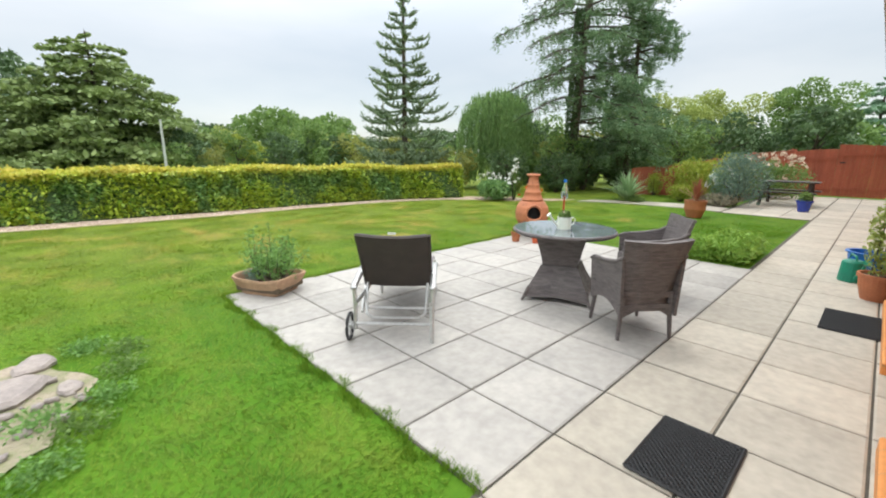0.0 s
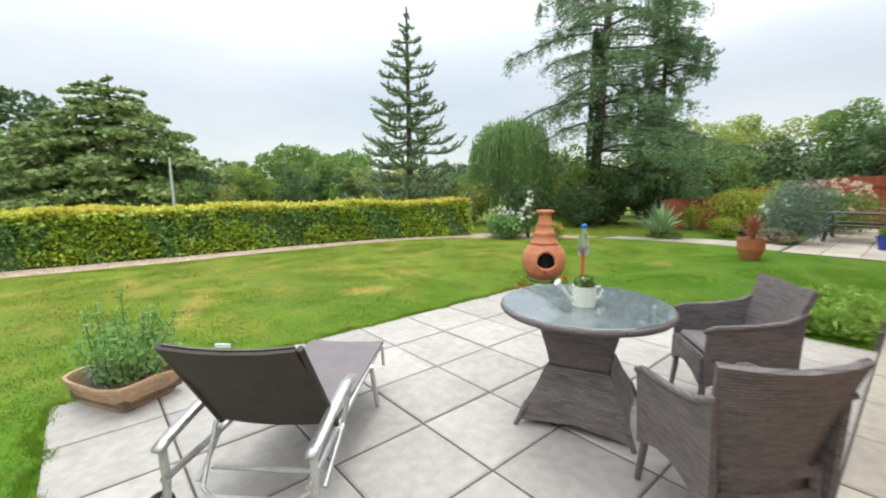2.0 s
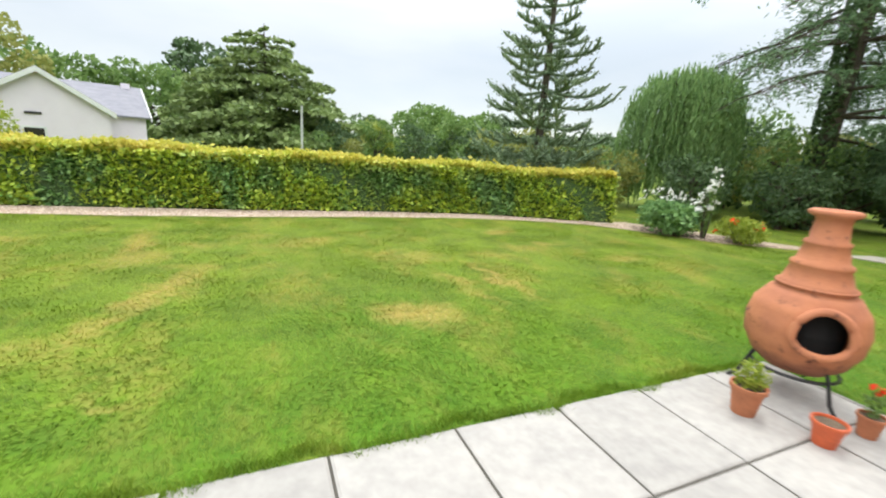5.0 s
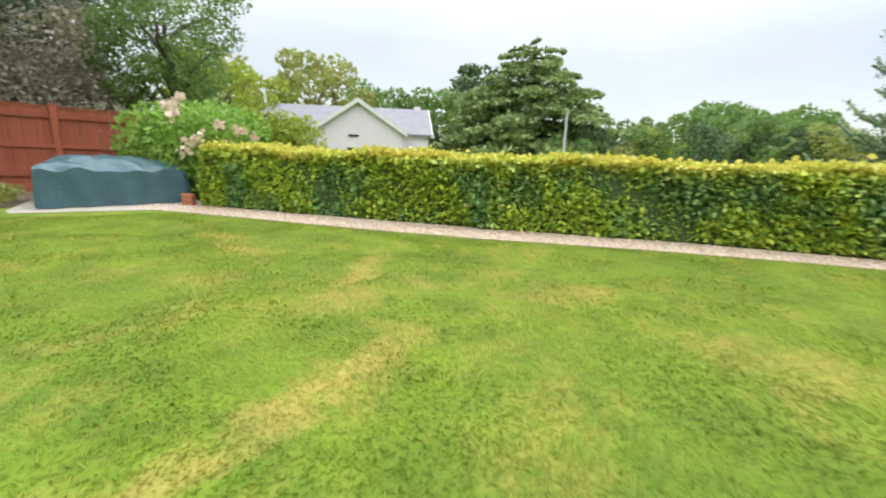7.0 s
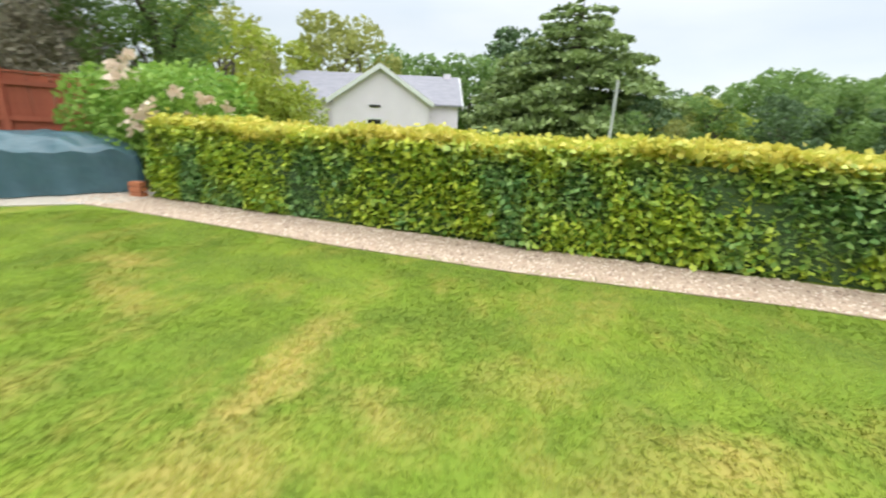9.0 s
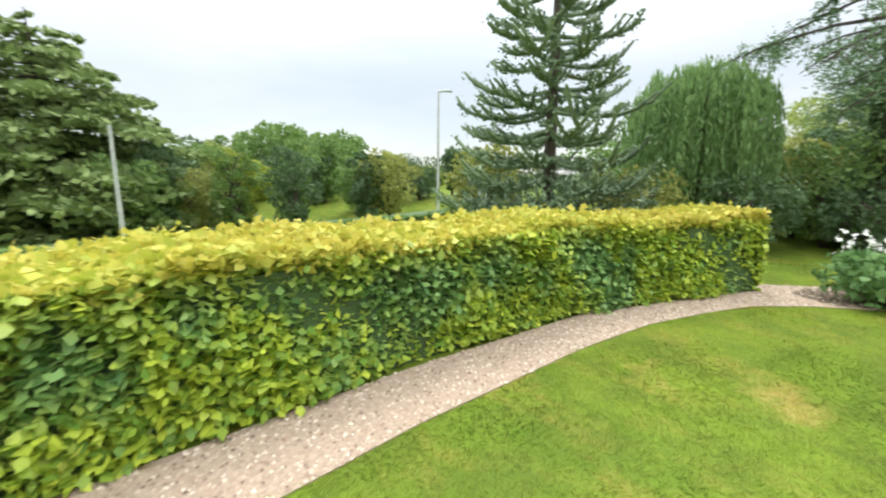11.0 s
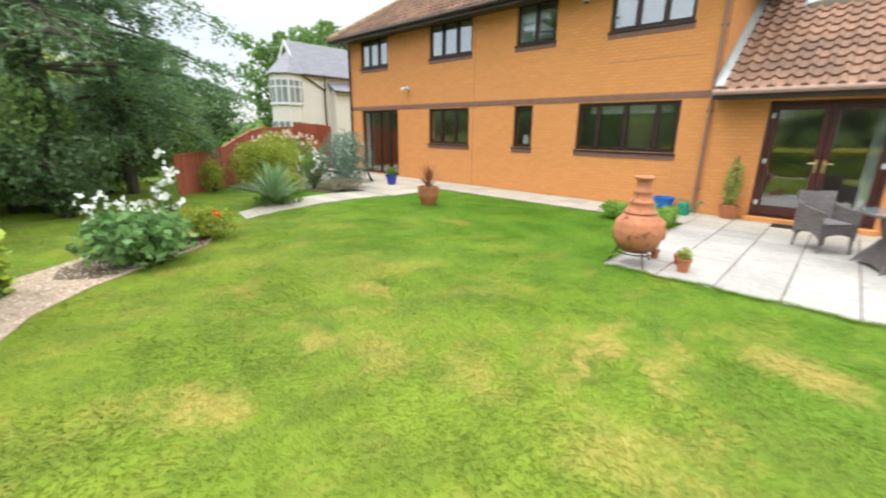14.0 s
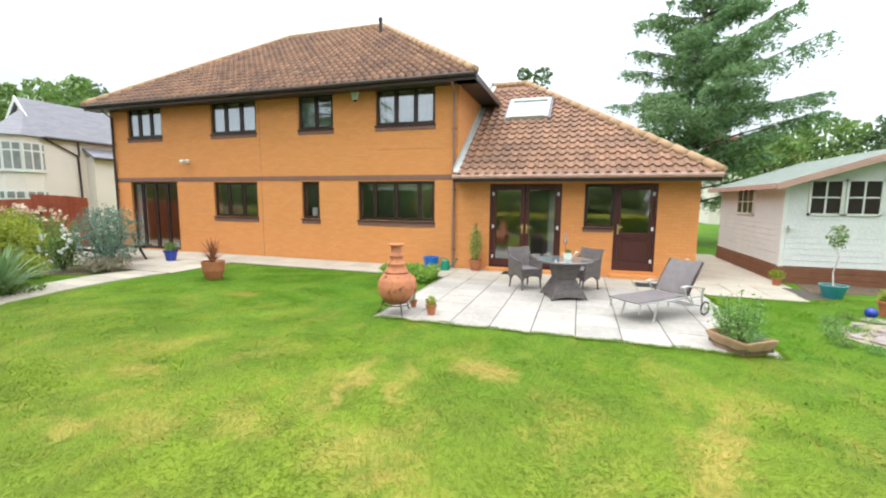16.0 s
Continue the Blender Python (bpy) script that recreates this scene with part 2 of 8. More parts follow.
def m_hedge(nt):
    """Beech leaves: whole plants along the hedge are bluish dark or fresh yellow-green, each leaf with a tone of its own."""
    r = node(nt, "ShaderNodeNewGeometry").outputs["Random Per Island"]
    plant = noise_tex(nt, 1.15, 3, 0.6, "World", (1, 1, 0.5))
    c = mix(nt, r, (0.18, 0.34, 0.05), (0.66, 0.76, 0.09))
    cool = mix(nt, r, (0.11, 0.25, 0.075), (0.35, 0.54, 0.17))
    c = mix(nt, ramp(nt, plant, 0.52, 0.60), c, cool)
    height = node(nt, "ShaderNodeSeparateXYZ", {0: node(nt, "ShaderNodeNewGeometry").outputs["Position"]}).outputs[2]
    c = mix(nt, node(nt, "ShaderNodeMapRange", {"Value": height, "From Min": 0.76, "From Max": 1.03, "To Min": 0.0, "To Max": 0.7}).outputs[0], c, mix(nt, r, (0.34, 0.46, 0.05), (0.74, 0.74, 0.10)))
    c = mix(nt, ramp(nt, noise_tex(nt, 4.5, 2, 0.6, "World"), 0.66, 0.74), c, mix(nt, 0.55, c, (0.22, 0.12, 0.08)))
    p = principled(nt, c, 0.42, 0.0, Specular_IOR_Level=0.45)
    t = node(nt, "ShaderNodeBsdfTranslucent", {"Color": c}).outputs[0]
    return node(nt, "ShaderNodeMixShader", {0: 0.32, 1: p, 2: t}).outputs[0]


def m_clay(nt):
    """Terracotta with soot-brown blotches and a darkened belly."""
    c = mix(nt, ramp(nt, noise_tex(nt, 5, 4), 0.35, 0.65), (0.56, 0.215, 0.10), (0.42, 0.155, 0.08))
    c = mix(nt, ramp(nt, noise_tex(nt, 9, 5, 0.7), 0.57, 0.66), c, (0.15, 0.055, 0.035))
    z = node(nt, "ShaderNodeSeparateXYZ", {0: node(nt, "ShaderNodeTexCoord").outputs["Object"]}).outputs[2]
    belly = node(nt, "ShaderNodeMath", {0: z, 1: node(nt, "ShaderNodeMath", {0: noise_tex(nt, 7, 3), 1: 0.12}, operation="MULTIPLY").outputs[0]}, operation="ADD").outputs[0]
    c = mix(nt, node(nt, "ShaderNodeMapRange", {"Value": belly, "From Min": 0.36, "From Max": 0.31, "To Min": 0.0, "To Max": 0.6}).outputs[0], c, (0.20, 0.075, 0.045))
    n2 = noise_tex(nt, 30, 3)
    return principled(nt, c, 0.78, 0, n2, 0.004)


M = {
    "ground": mat("lawn_ground", m_ground), "blade": mat("grass_blades", m_blade), "brick": mat("orange_brick", m_brick), "glass": mat("window_glass", m_glass), "coated": mat("coated_window_glass", m_coated),
    "slab_grey": plain("pale_grey_slab", (0.385, 0.365, 0.335), (0.305, 0.29, 0.27), 1.8, 0.75, fine=13, space="World", random=0.13, dist=0.004),
    "slab_buff": plain("buff_slab", (0.455, 0.415, 0.345), (0.37, 0.335, 0.28), 1.8, 0.75, fine=13, space="World", random=0.12, dist=0.004),
    "joint": plain("sand_joint", (0.095, 0.085, 0.07), (0.055, 0.052, 0.04), 9, 0.95, space="World"),
    "gravel": plain("pebble_gravel", (0.50, 0.385, 0.285), (0.34, 0.255, 0.19), 30, 0.9, fine=90, dist=0.012, space="World"),
    "soil": plain("dark_soil", (0.16, 0.115, 0.075), (0.075, 0.055, 0.036), 10, 0.95, dist=0.02, space="World"),
    "bottle": mat("clear_bottle", lambda nt: principled(nt, (0.78, 0.88, 0.92), 0.08, Transmission_Weight=0.9, IOR=1.2)),
    "joint_seal": plain("brown_joint_sealant", (0.36, 0.17, 0.08), None, 5, 0.8),
    "band": plain("purple_brown_brick_band", (0.235, 0.125, 0.095), (0.19, 0.10, 0.08), 5, 0.85, fine=30, space="World"),
    "tile": plain("brown_roof_tile", (0.30, 0.168, 0.105), (0.165, 0.098, 0.072), 1.5, 0.85, fine=25, space="World", random=0.14),
    "ridge": plain("buff_ridge_tile", (0.42, 0.27, 0.15), (0.3, 0.2, 0.12), 6, 0.85),
    "frame": plain("dark_brown_frame", (0.04, 0.022, 0.018), (0.03, 0.017, 0.014), 6, 0.35),
    "mahogany": plain("red_brown_door", (0.075, 0.02, 0.016), (0.055, 0.015, 0.012), 5, 0.35),
    "gutter": plain("dark_brown_gutter", (0.05, 0.032, 0.026), None, 6, 0.4),
    "pipe": plain("pinkish_brown_pipe", (0.30, 0.165, 0.13), None, 6, 0.45),
    "white": plain("white_paint", (0.72, 0.74, 0.72), (0.62, 0.64, 0.62), 3, 0.55),
    "brass": plain("brass", (0.75, 0.56, 0.25), None, 10, 0.3, 0.9),
    "chrome": plain("brushed_aluminium", (0.62, 0.62, 0.61), (0.5, 0.5, 0.5), 20, 0.38, 0.75),
    "curtain": plain("pale_curtain", (0.66, 0.68, 0.66), (0.55, 0.58, 0.57), 4, 0.9, stretch=(8, 8, 0.6)),
    "room": plain("room_plaster", (0.50, 0.51, 0.47), (0.42, 0.43, 0.40), 1.0, 0.9, space="World"),
    "fence": plain("red_brown_fence_paint", (0.38, 0.105, 0.055), (0.29, 0.075, 0.04), 3.5, 0.8, fine=40, stretch=(1, 1, 0.25), random=0.1),
    "shed": plain("pale_grey_green_boards", (0.68, 0.70, 0.70), (0.61, 0.64, 0.64), 2, 0.6, fine=30),
    "shedbase": plain("brown_plinth_boards", (0.20, 0.085, 0.042), (0.15, 0.06, 0.03), 4, 0.75),
    "fascia": plain("pinkish_fascia", (0.45, 0.29, 0.24), (0.36, 0.23, 0.19), 5, 0.6),
    "felt": plain("green_roof_felt", (0.20, 0.24, 0.215), (0.14, 0.17, 0.155), 4, 0.9, fine=120),
    "dark": plain("painted_hollow_black", (0.012, 0.011, 0.010), None, 5, 0.9),
    "rattan": mat("grey_brown_rattan", m_rattan),
    "sling": plain("brown_mesh_fabric", (0.060, 0.046, 0.040), (0.044, 0.034, 0.030), 10, 0.7, fine=220),
    # the sling's mesh with sky light put into its colour; cushions use it too
    "slingtop": plain("sky_paled_mesh_fabric", (0.165, 0.145, 0.15), (0.13, 0.115, 0.12), 10, 0.6, fine=220),
    "tabletop": plain("grey_tinted_table_glass", (0.16, 0.19, 0.20), (0.11, 0.135, 0.145), 3, 0.02, IOR=2.7, dist=0.00005),
    "terracotta": plain("terracotta", (0.46, 0.165, 0.075), (0.34, 0.125, 0.06), 6, 0.8, fine=50),
    "clay": mat("chiminea_clay", m_clay),
    "trough": plain("weathered_planter", (0.52, 0.33, 0.205), (0.36, 0.225, 0.145), 7, 0.85, fine=40),
    "iron": plain("black_iron", (0.02, 0.02, 0.02), None, 8, 0.5),
    "rubber": plain("black_rubber", (0.028, 0.03, 0.032), (0.02, 0.02, 0.022), 15, 0.75, fine=100),
    "blueglaze": plain("cobalt_blue_glaze", (0.02, 0.05, 0.36), (0.015, 0.04, 0.28), 5, 0.15),
    "teal": plain("teal_glaze", (0.03, 0.26, 0.28), (0.02, 0.2, 0.22), 5, 0.3),
    "greenplastic": plain("green_plastic", (0.01, 0.24, 0.15), None, 5, 0.35),
    "blueplastic": plain("blue_plastic", (0.01, 0.16, 0.55), None, 5, 0.35),
    "cream": plain("cream_enamel", (0.70, 0.74, 0.66), (0.62, 0.66, 0.58), 5, 0.35),
    "cover": plain("dark_teal_vinyl_cover", (0.048, 0.105, 0.130), (0.066, 0.135, 0.160), 2.0, 0.32, fine=3.5, dist=0.035),
    "bark": plain("grey_brown_bark", (0.10, 0.08, 0.06), (0.05, 0.045, 0.03), 6, 0.95, fine=30, dist=0.03, stretch=(1, 1, 0.3)),
    "birch": plain("white_bark", (0.62, 0.60, 0.58), (0.42, 0.40, 0.38), 4, 0.85, fine=30, dist=0.01, stretch=(1, 1, 0.4)),
    "render": plain("cream_render", (0.78, 0.70, 0.655), (0.72, 0.64, 0.60), 1, 0.9, fine=40),
    "whiterender": plain("pale_lilac_render", (0.76, 0.70, 0.78), (0.70, 0.64, 0.72), 1, 0.9),
    "slate": plain("grey_slate", (0.24, 0.24, 0.27), (0.17, 0.17, 0.20), 2, 0.7, fine=12, stretch=(1, 1, 6)),
    "galv": plain("pale_grey_post", (0.50, 0.52, 0.50), None, 3, 0.5),
    "wood": plain("dark_bench_wood", (0.055, 0.045, 0.038), None, 6, 0.7),
    "stone": plain("grey_stone", (0.36, 0.31, 0.28), (0.24, 0.21, 0.2), 9, 0.9, dist=0.01),
    "orange": plain("orange_plastic", (0.9, 0.13, 0.02), None, 5, 0.5),
    "redplastic": plain("orange_red_stake", (0.62, 0.12, 0.04), None, 5, 0.5),
    "L_hedge": mat("hedge_leaves", m_hedge),
    "L_hedgetop": leafy("young_hedge_leaves", (0.38, 0.47, 0.05), (0.72, 0.66, 0.13), spot=(0.66, 0.50, 0.12)),
    "L_fresh": leafy("fresh_green_leaves", (0.15, 0.32, 0.045), (0.32, 0.48, 0.09)),
    "L_mid": leafy("mid_green_leaves", (0.098, 0.185, 0.052), (0.215, 0.330, 0.090)),
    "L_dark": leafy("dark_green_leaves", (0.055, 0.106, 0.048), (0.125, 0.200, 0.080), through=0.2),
    "L_cedar": leafy("cedar_foliage", (0.11, 0.175, 0.06), (0.26, 0.34, 0.11), through=0.2),
    "L_blue": leafy("blue_grey_needles", (0.10, 0.20, 0.12), (0.24, 0.38, 0.24), through=0.2),
    "L_bright": leafy("bright_conifer_needles", (0.075, 0.175, 0.08), (0.25, 0.39, 0.18), through=0.25),
    "L_larch": leafy("larch_needles", (0.085, 0.175, 0.085), (0.24, 0.37, 0.18), through=0.3),
    "L_willow": leafy("willow_leaves", (0.10, 0.20, 0.07), (0.30, 0.46, 0.16), through=0.35),
    "L_monkey": leafy("monkey_puzzle_scales", (0.095, 0.155, 0.09), (0.235, 0.32, 0.175), through=0.1),
    "L_lime": leafy("lime_yellow_leaves", (0.210, 0.304, 0.032), (0.378, 0.420, 0.063)),
    "L_agave": leafy("sword_leaves", (0.17, 0.29, 0.12), (0.32, 0.46, 0.24), through=0.2),
    "L_broad": leafy("broad_green_leaves", (0.075, 0.18, 0.055), (0.24, 0.40, 0.14), through=0.25),
    "L_pale": leafy("pale_willow_leaves", (0.22, 0.30, 0.07), (0.42, 0.48, 0.14)),
    "L_herb": leafy("herb_leaves", (0.10, 0.22, 0.055), (0.24, 0.42, 0.12)),
    "L_grey": leafy("silver_grey_leaves", (0.10, 0.175, 0.13), (0.20, 0.30, 0.235), through=0.2),
    "L_purple": leafy("grey_brown_leaves", (0.20, 0.18, 0.13), (0.40, 0.37, 0.27), through=0.2),
    "L_red": leafy("bronze_red_leaves", (0.20, 0.055, 0.035), (0.42, 0.17, 0.10), through=0.2),
    "L_straw": leafy("straw_leaves", (0.55, 0.42, 0.24), (0.72, 0.58, 0.36), through=0.2),
    "L_white": leafy("white_petals", (0.72, 0.72, 0.70), (0.85, 0.85, 0.82), through=0.3),
    "L_cream": leafy("cream_pink_petals", (0.62, 0.46, 0.36), (0.78, 0.66, 0.52), through=0.3),
    "L_orange": leafy("orange_petals", (0.85, 0.16, 0.02), (0.8, 0.05, 0.02), through=0.3),
    "L_yellow": leafy("olive_yellow_leaves", (0.221, 0.260, 0.058), (0.364, 0.377, 0.104)),
}


# ---- builders ----
def box(bm, x0, x1, y0, y1, z0, z1, bevel=0.0):
    vs = [bm.verts.new((x, y, z)) for x in (x0, x1) for y in (y0, y1) for z in (z0, z1)]
    fs = [bm.faces.new([vs[i] for i in q]) for q in ((0, 1, 3, 2), (4, 6, 7, 5), (0, 4, 5, 1), (2, 3, 7, 6), (0, 2, 6, 4), (1, 5, 7, 3))]
    if bevel:
        bmesh.ops.bevel(bm, geom=list({e for f in fs for e in f.edges}), offset=bevel, segments=1, affect="EDGES")
    return vs


def tube(bm, pts, rad, seg=8, cap=True):
    pts = [Vector(p) for p in pts]
    rad = rad if isinstance(rad, (list, tuple)) else [rad] * len(pts)
    rings = []
    for i, p in enumerate(pts):
        d = (pts[min(i + 1, len(pts) - 1)] - pts[max(i - 1, 0)]).normalized()
        a = d.cross(Vector((0, 0, 1)) if abs(d.z) < 0.9 else Vector((1, 0, 0))).normalized()
        b = d.cross(a)
        rings.append([bm.verts.new(p + rad[i] * (math.cos(2 * math.pi * k / seg) * a + math.sin(2 * math.pi * k / seg) * b)) for k in range(seg)])
    for r, s in zip(rings, rings[1:]):
        for k in range(seg):
            bm.faces.new((r[k], r[(k + 1) % seg], s[(k + 1) % seg], s[k]))
    if cap:
        bm.faces.new(rings[0][::-1]), bm.faces.new(rings[-1])


def lathe(bm, prof, seg=24, cx=0.0, cy=0.0, wob=0.0):
    rings = []
    for r, z in prof:
        rings.append([bm.verts.new((cx + r * (1 + wob * math.sin(3 * a + z * 5)) * math.cos(a), cy + r * (1 + wob * math.sin(3 * a + z * 5)) * math.sin(a), z)) for a in (2 * math.pi * k / seg for k in range(seg))])
    for r, s in zip(rings, rings[1:]):
        for k in range(seg):
            bm.faces.new((r[k], r[(k + 1) % seg], s[(k + 1) % seg], s[k]))
    bm.faces.new(rings[0][::-1]), bm.faces.new(rings[-1])


def finish(name, bm, material, smooth=False):
    bmesh.ops.recalc_face_normals(bm, faces=bm.faces)
    me = bpy.data.meshes.new(name)
    bm.to_mesh(me)
    bm.free()
    me.materials.append(material)
    if smooth:
        me.polygons.foreach_set("use_smooth", [True] * len(me.polygons))
    return me


def part(name, bm, material, parent=None, label="", smooth=False):
    ob = new(name, finish(name, bm, material, smooth))
    ob.parent = parent
    return tagged(ob, label) if label else ob


def solid(name, boxes, material, parent=None, label="", bevel=0.0):
    bm = bmesh.new()
    for b in boxes:
        box(bm, *b, bevel=bevel)
    return part(name, bm, material, parent, label)


def setting(name, bm, material, label, smooth=False):
    return tagged(part(name, bm, material, None, "", smooth), label, kind="structure")


def thing(name, x, y, z, label, category, group="", turn=0):
    ob = new(name)
    ob.matrix_world = pose(x, y, z, 0, 0, turn)
    return tagged(ob, label, category, group)


def raw(name, verts, faces, material, parent=None, smooth=False):
    """A mesh from numpy arrays: verts (n, 3), faces (m, 3 or 4)."""
    verts, faces = np.asarray(verts, np.float32), np.asarray(faces, np.int32)
    me = bpy.data.meshes.new(name)
    me.vertices.add(len(verts))
    me.vertices.foreach_set("co", verts.ravel())
    k = faces.shape[1]
    me.loops.add(faces.size)
    me.loops.foreach_set("vertex_index", faces.ravel())
    me.polygons.add(len(faces))
    me.polygons.foreach_set("loop_start", np.arange(len(faces), dtype=np.int32) * k)
    me.update(calc_edges=True)
    me.materials.append(material)
    if smooth:
        me.polygons.foreach_set("use_smooth", [True] * len(me.polygons))
    ob = new(name, me)
    ob.parent = parent
    return ob


def leaves(centers, size, rng, flat=0.0, aspect=1.7, aim=None, level=0.0):
    """A leaf (two triangles folded at the midrib) at each centre. aim: outward directions the leaves lean to."""
    n = len(centers)
    d = rng.normal(size=(n, 3))
    d[:, 2] *= 1 - flat
    if aim is not None:
        d = d * 0.7 + aim
    d /= np.linalg.norm(d, axis=1, keepdims=True) + 1e-9
    s = np.cross(d, rng.normal(size=(n, 3)) * (1 - level) + np.array([0, 0, 2.2 * level]))
    s /= np.linalg.norm(s, axis=1, keepdims=True) + 1e-9
    nn = np.cross(d, s)
    sz = size * rng.uniform(0.6, 1.3, size=(n, 1))
    a, b = centers - d * sz * 0.5, centers + d * sz * 0.5
    w = sz / aspect / 2
    v = np.stack([a, centers + s * w + nn * w * 0.3, b, centers - s * w + nn * w * 0.3], 1).reshape(-1, 3)
    i = np.arange(n)[:, None] * 4
    return v, i + np.array([[0, 1, 2, 3]])


def blob(rng, n, c, r, shell=0.55):
    """n points in an uneven ellipsoid, thicker near its skin."""
    d = rng.normal(size=(n, 3))
    d /= np.linalg.norm(d, axis=1, keepdims=True)
    k = shell + (1 - shell) * rng.uniform(0, 1, (n, 1)) ** 0.7
    return np.array(c) + d * k * np.array(r), d


# ---- the plan, in metres: x along the house front, y away from it ----
WALL = -0.466                      # front face of the house
X_END, X_CORNER, X_FAR = 1.27, 7.0, 19.95   # annexe end, corner of the main block, its far end
EAVE, EAVE_LOW, PITCH = 4.98, 2.47, 0.70
EAVE_END = 1.0
BACK = -9.4
LAWN = [(1.43, 4.6), (6.95, 4.6), (6.92, 1.02), (13.3, 1.05), (13.45, 2.2), (13.6, 3.5), (13.55, 4.8), (13.25, 6.1), (12.65, 7.3), (11.6, 7.9), (10.6, 9.3),
        (9.95, 9.95), (8.3, 10.57), (7.2, 10.74), (5.3, 10.86), (1.5, 10.96), (-1.84, 11.35), (-3.3, 10.2), (-5.2, 9.7), (-7.6, 9.6), (-10.2, 8.2), (-10.5, 1.5), (-4.5, 0.3), (-2.0, 0.1), (-0.4, 0.7), (1.0, 1.0), (1.38, 1.1)]
LAWN2 = [(13.4, 7.1), (14.35, 5.6), (14.8, 4.3), (15.6, 3.6), (17.4, 3.9), (17.3, 5.6), (16.6, 7.3), (15.0, 9.4), (12.6, 11.6), (11.3, 11.8), (11.0, 10.4), (12.1, 9.0)]
HEDGE_FRONT = [(-2.1, 12.1), (1.0, 11.78), (3.2, 11.6), (5.8, 11.48), (8.15, 11.2), (9.2, 10.75), (10.75, 10.0)]
HEDGE_BACK = [(-2.0, 13.4), (1.2, 13.1), (3.5, 12.9), (6.2, 12.75), (8.7, 12.4), (10.1, 11.6), (11.35, 10.75)]
FENCE_L = [(-13.0, 6.5), (-10.4, 9.3), (-8.4, 11.1), (-6.6, 12.7), (-4.9, 14.2)]
FENCE_R = [(16.45, 7.85), (17.0, 6.9), (17.5, 5.6), (18.9, 4.6), (20.2, 3.6), (21.5, 2.5)]


def inside(pts, poly):
    x, y = pts[:, 0], pts[:, 1]
    c = np.zeros(len(pts), bool)
    for (ax, ay), (bx, by) in zip(poly, poly[1:] + poly[:1]):
        hit = ((ay > y) != (by > y)) & (x < (bx - ax) * (y - ay) / (by - ay + 1e-12) + ax)
        c ^= hit
    return c


def along(line, step):
    """Points at even steps on a line of points, with the unit direction there."""
    out, carry = [], 0.0
    for (ax, ay), (bx, by) in zip(line, line[1:]):
        n = math.hypot(bx - ax, by - ay)
        d = carry
        while d < n:
            out.append((ax + (bx - ax) * d / n, ay + (by - ay) * d / n, (bx - ax) / n, (by - ay) / n))
            d += step
        carry = d - n
    return out


# the ground: one sheet, level round the house, falling away behind the hedge
def ground_z(x, y):
    return -2.1 * min(max((y - 14.5) / 12.0, 0.0), 1.0) ** 1.2 * min(max((24.0 - x) / 10.0, 0.0), 1.0)


axis = sorted(set([-2600, -900, -400, -200, -120, -80, -50] + list(range(-36, 61, 2)) + [80, 120, 200, 400, 900, 2600]))
gb = bmesh.new()
grid = [[gb.verts.new((x, y, ground_z(x, y) - 0.004)) for y in axis] for x in axis]
for i in range(len(axis) - 1):
    for j in range(len(axis) - 1):
        gb.faces.new((grid[i][j], grid[i + 1][j], grid[i + 1][j + 1], grid[i][j + 1]))
setting("ground", gb, M["ground"], "green lawn ground with dried yellow patches")


def sheet(name, poly, z, thick, material, label, kind_setting=True):
    b = bmesh.new()
    top = [b.verts.new((x, y, z)) for x, y in poly]
    low = [b.verts.new((x, y, z - thick)) for x, y in poly]
    b.faces.new(top), b.faces.new(low[::-1])
    for k in range(len(poly)):
        b.faces.new((top[k], low[k], low[(k + 1) % len(poly)], top[(k + 1) % len(poly)]))
    return setting(name, b, material, label)


GRAVEL_EDGE = [(-3.0, 11.35), (-1.84, 11.33), (1.5, 10.94), (3.2, 10.82), (5.3, 10.84), (7.2, 10.72), (8.3, 10.55), (9.2, 10.25), (9.95, 9.92), (10.5, 9.4), (11.5, 7.95), (12.65, 7.25)]
sheet("gravel_path", GRAVEL_EDGE + [(13.3, 7.1), (12.2, 8.9), (11.3, 10.1)] + HEDGE_FRONT[::-1][1:] + [(-3.0, 12.1)], 0.006, 0.05, M["gravel"], "pale pebble gravel strip between hedge and lawn")
sheet("patio", [(-0.9, WALL + 0.02), (21.45, WALL + 0.02), (21.45, 2.95), (13.35, 2.95), (13.3, 1.0), (6.93, 1.0), (6.93, 4.6), (1.44, 4.6), (1.42, 0.98), (0.2, 0.94), (-0.9, 0.6)], 0.002, 0.08, M["joint"], "paved patio of square slabs with sandy joints")
sheet("side_pavement", [(-0.62, -6.5), (1.27, -6.5), (1.27, WALL + 0.02), (-0.62, WALL + 0.02)], 0.006, 0.05, M["slab_buff"], "buff paved passage beside the annexe")
sheet("flower_bed", [(14.6, 3.1), (20.6, 3.1), (20.2, 3.5), (18.4, 4.7), (17.4, 5.4), (16.6, 4.4), (15.2, 3.8)], 0.006, 0.05, M["soil"], "dark soil flower bed beside the far patio")
sheet("flower_bed", [(10.7, 9.25), (11.5, 8.0), (12.4, 7.5), (12.5, 8.2), (11.5, 9.6), (11.0, 9.7)], 0.010, 0.05, M["soil"], "dark soil flower bed at the lawn's corner")
sheet("flower_bed", [(-4.6, 9.9), (-6.0, 9.75), (-8.5, 9.8), (-10.3, 8.6), (-12.5, 6.6), (-10.4, 9.2), (-6.6, 12.6), (-4.9, 13.9)], 0.006, 0.05, M["soil"], "dark soil border along the red fence")
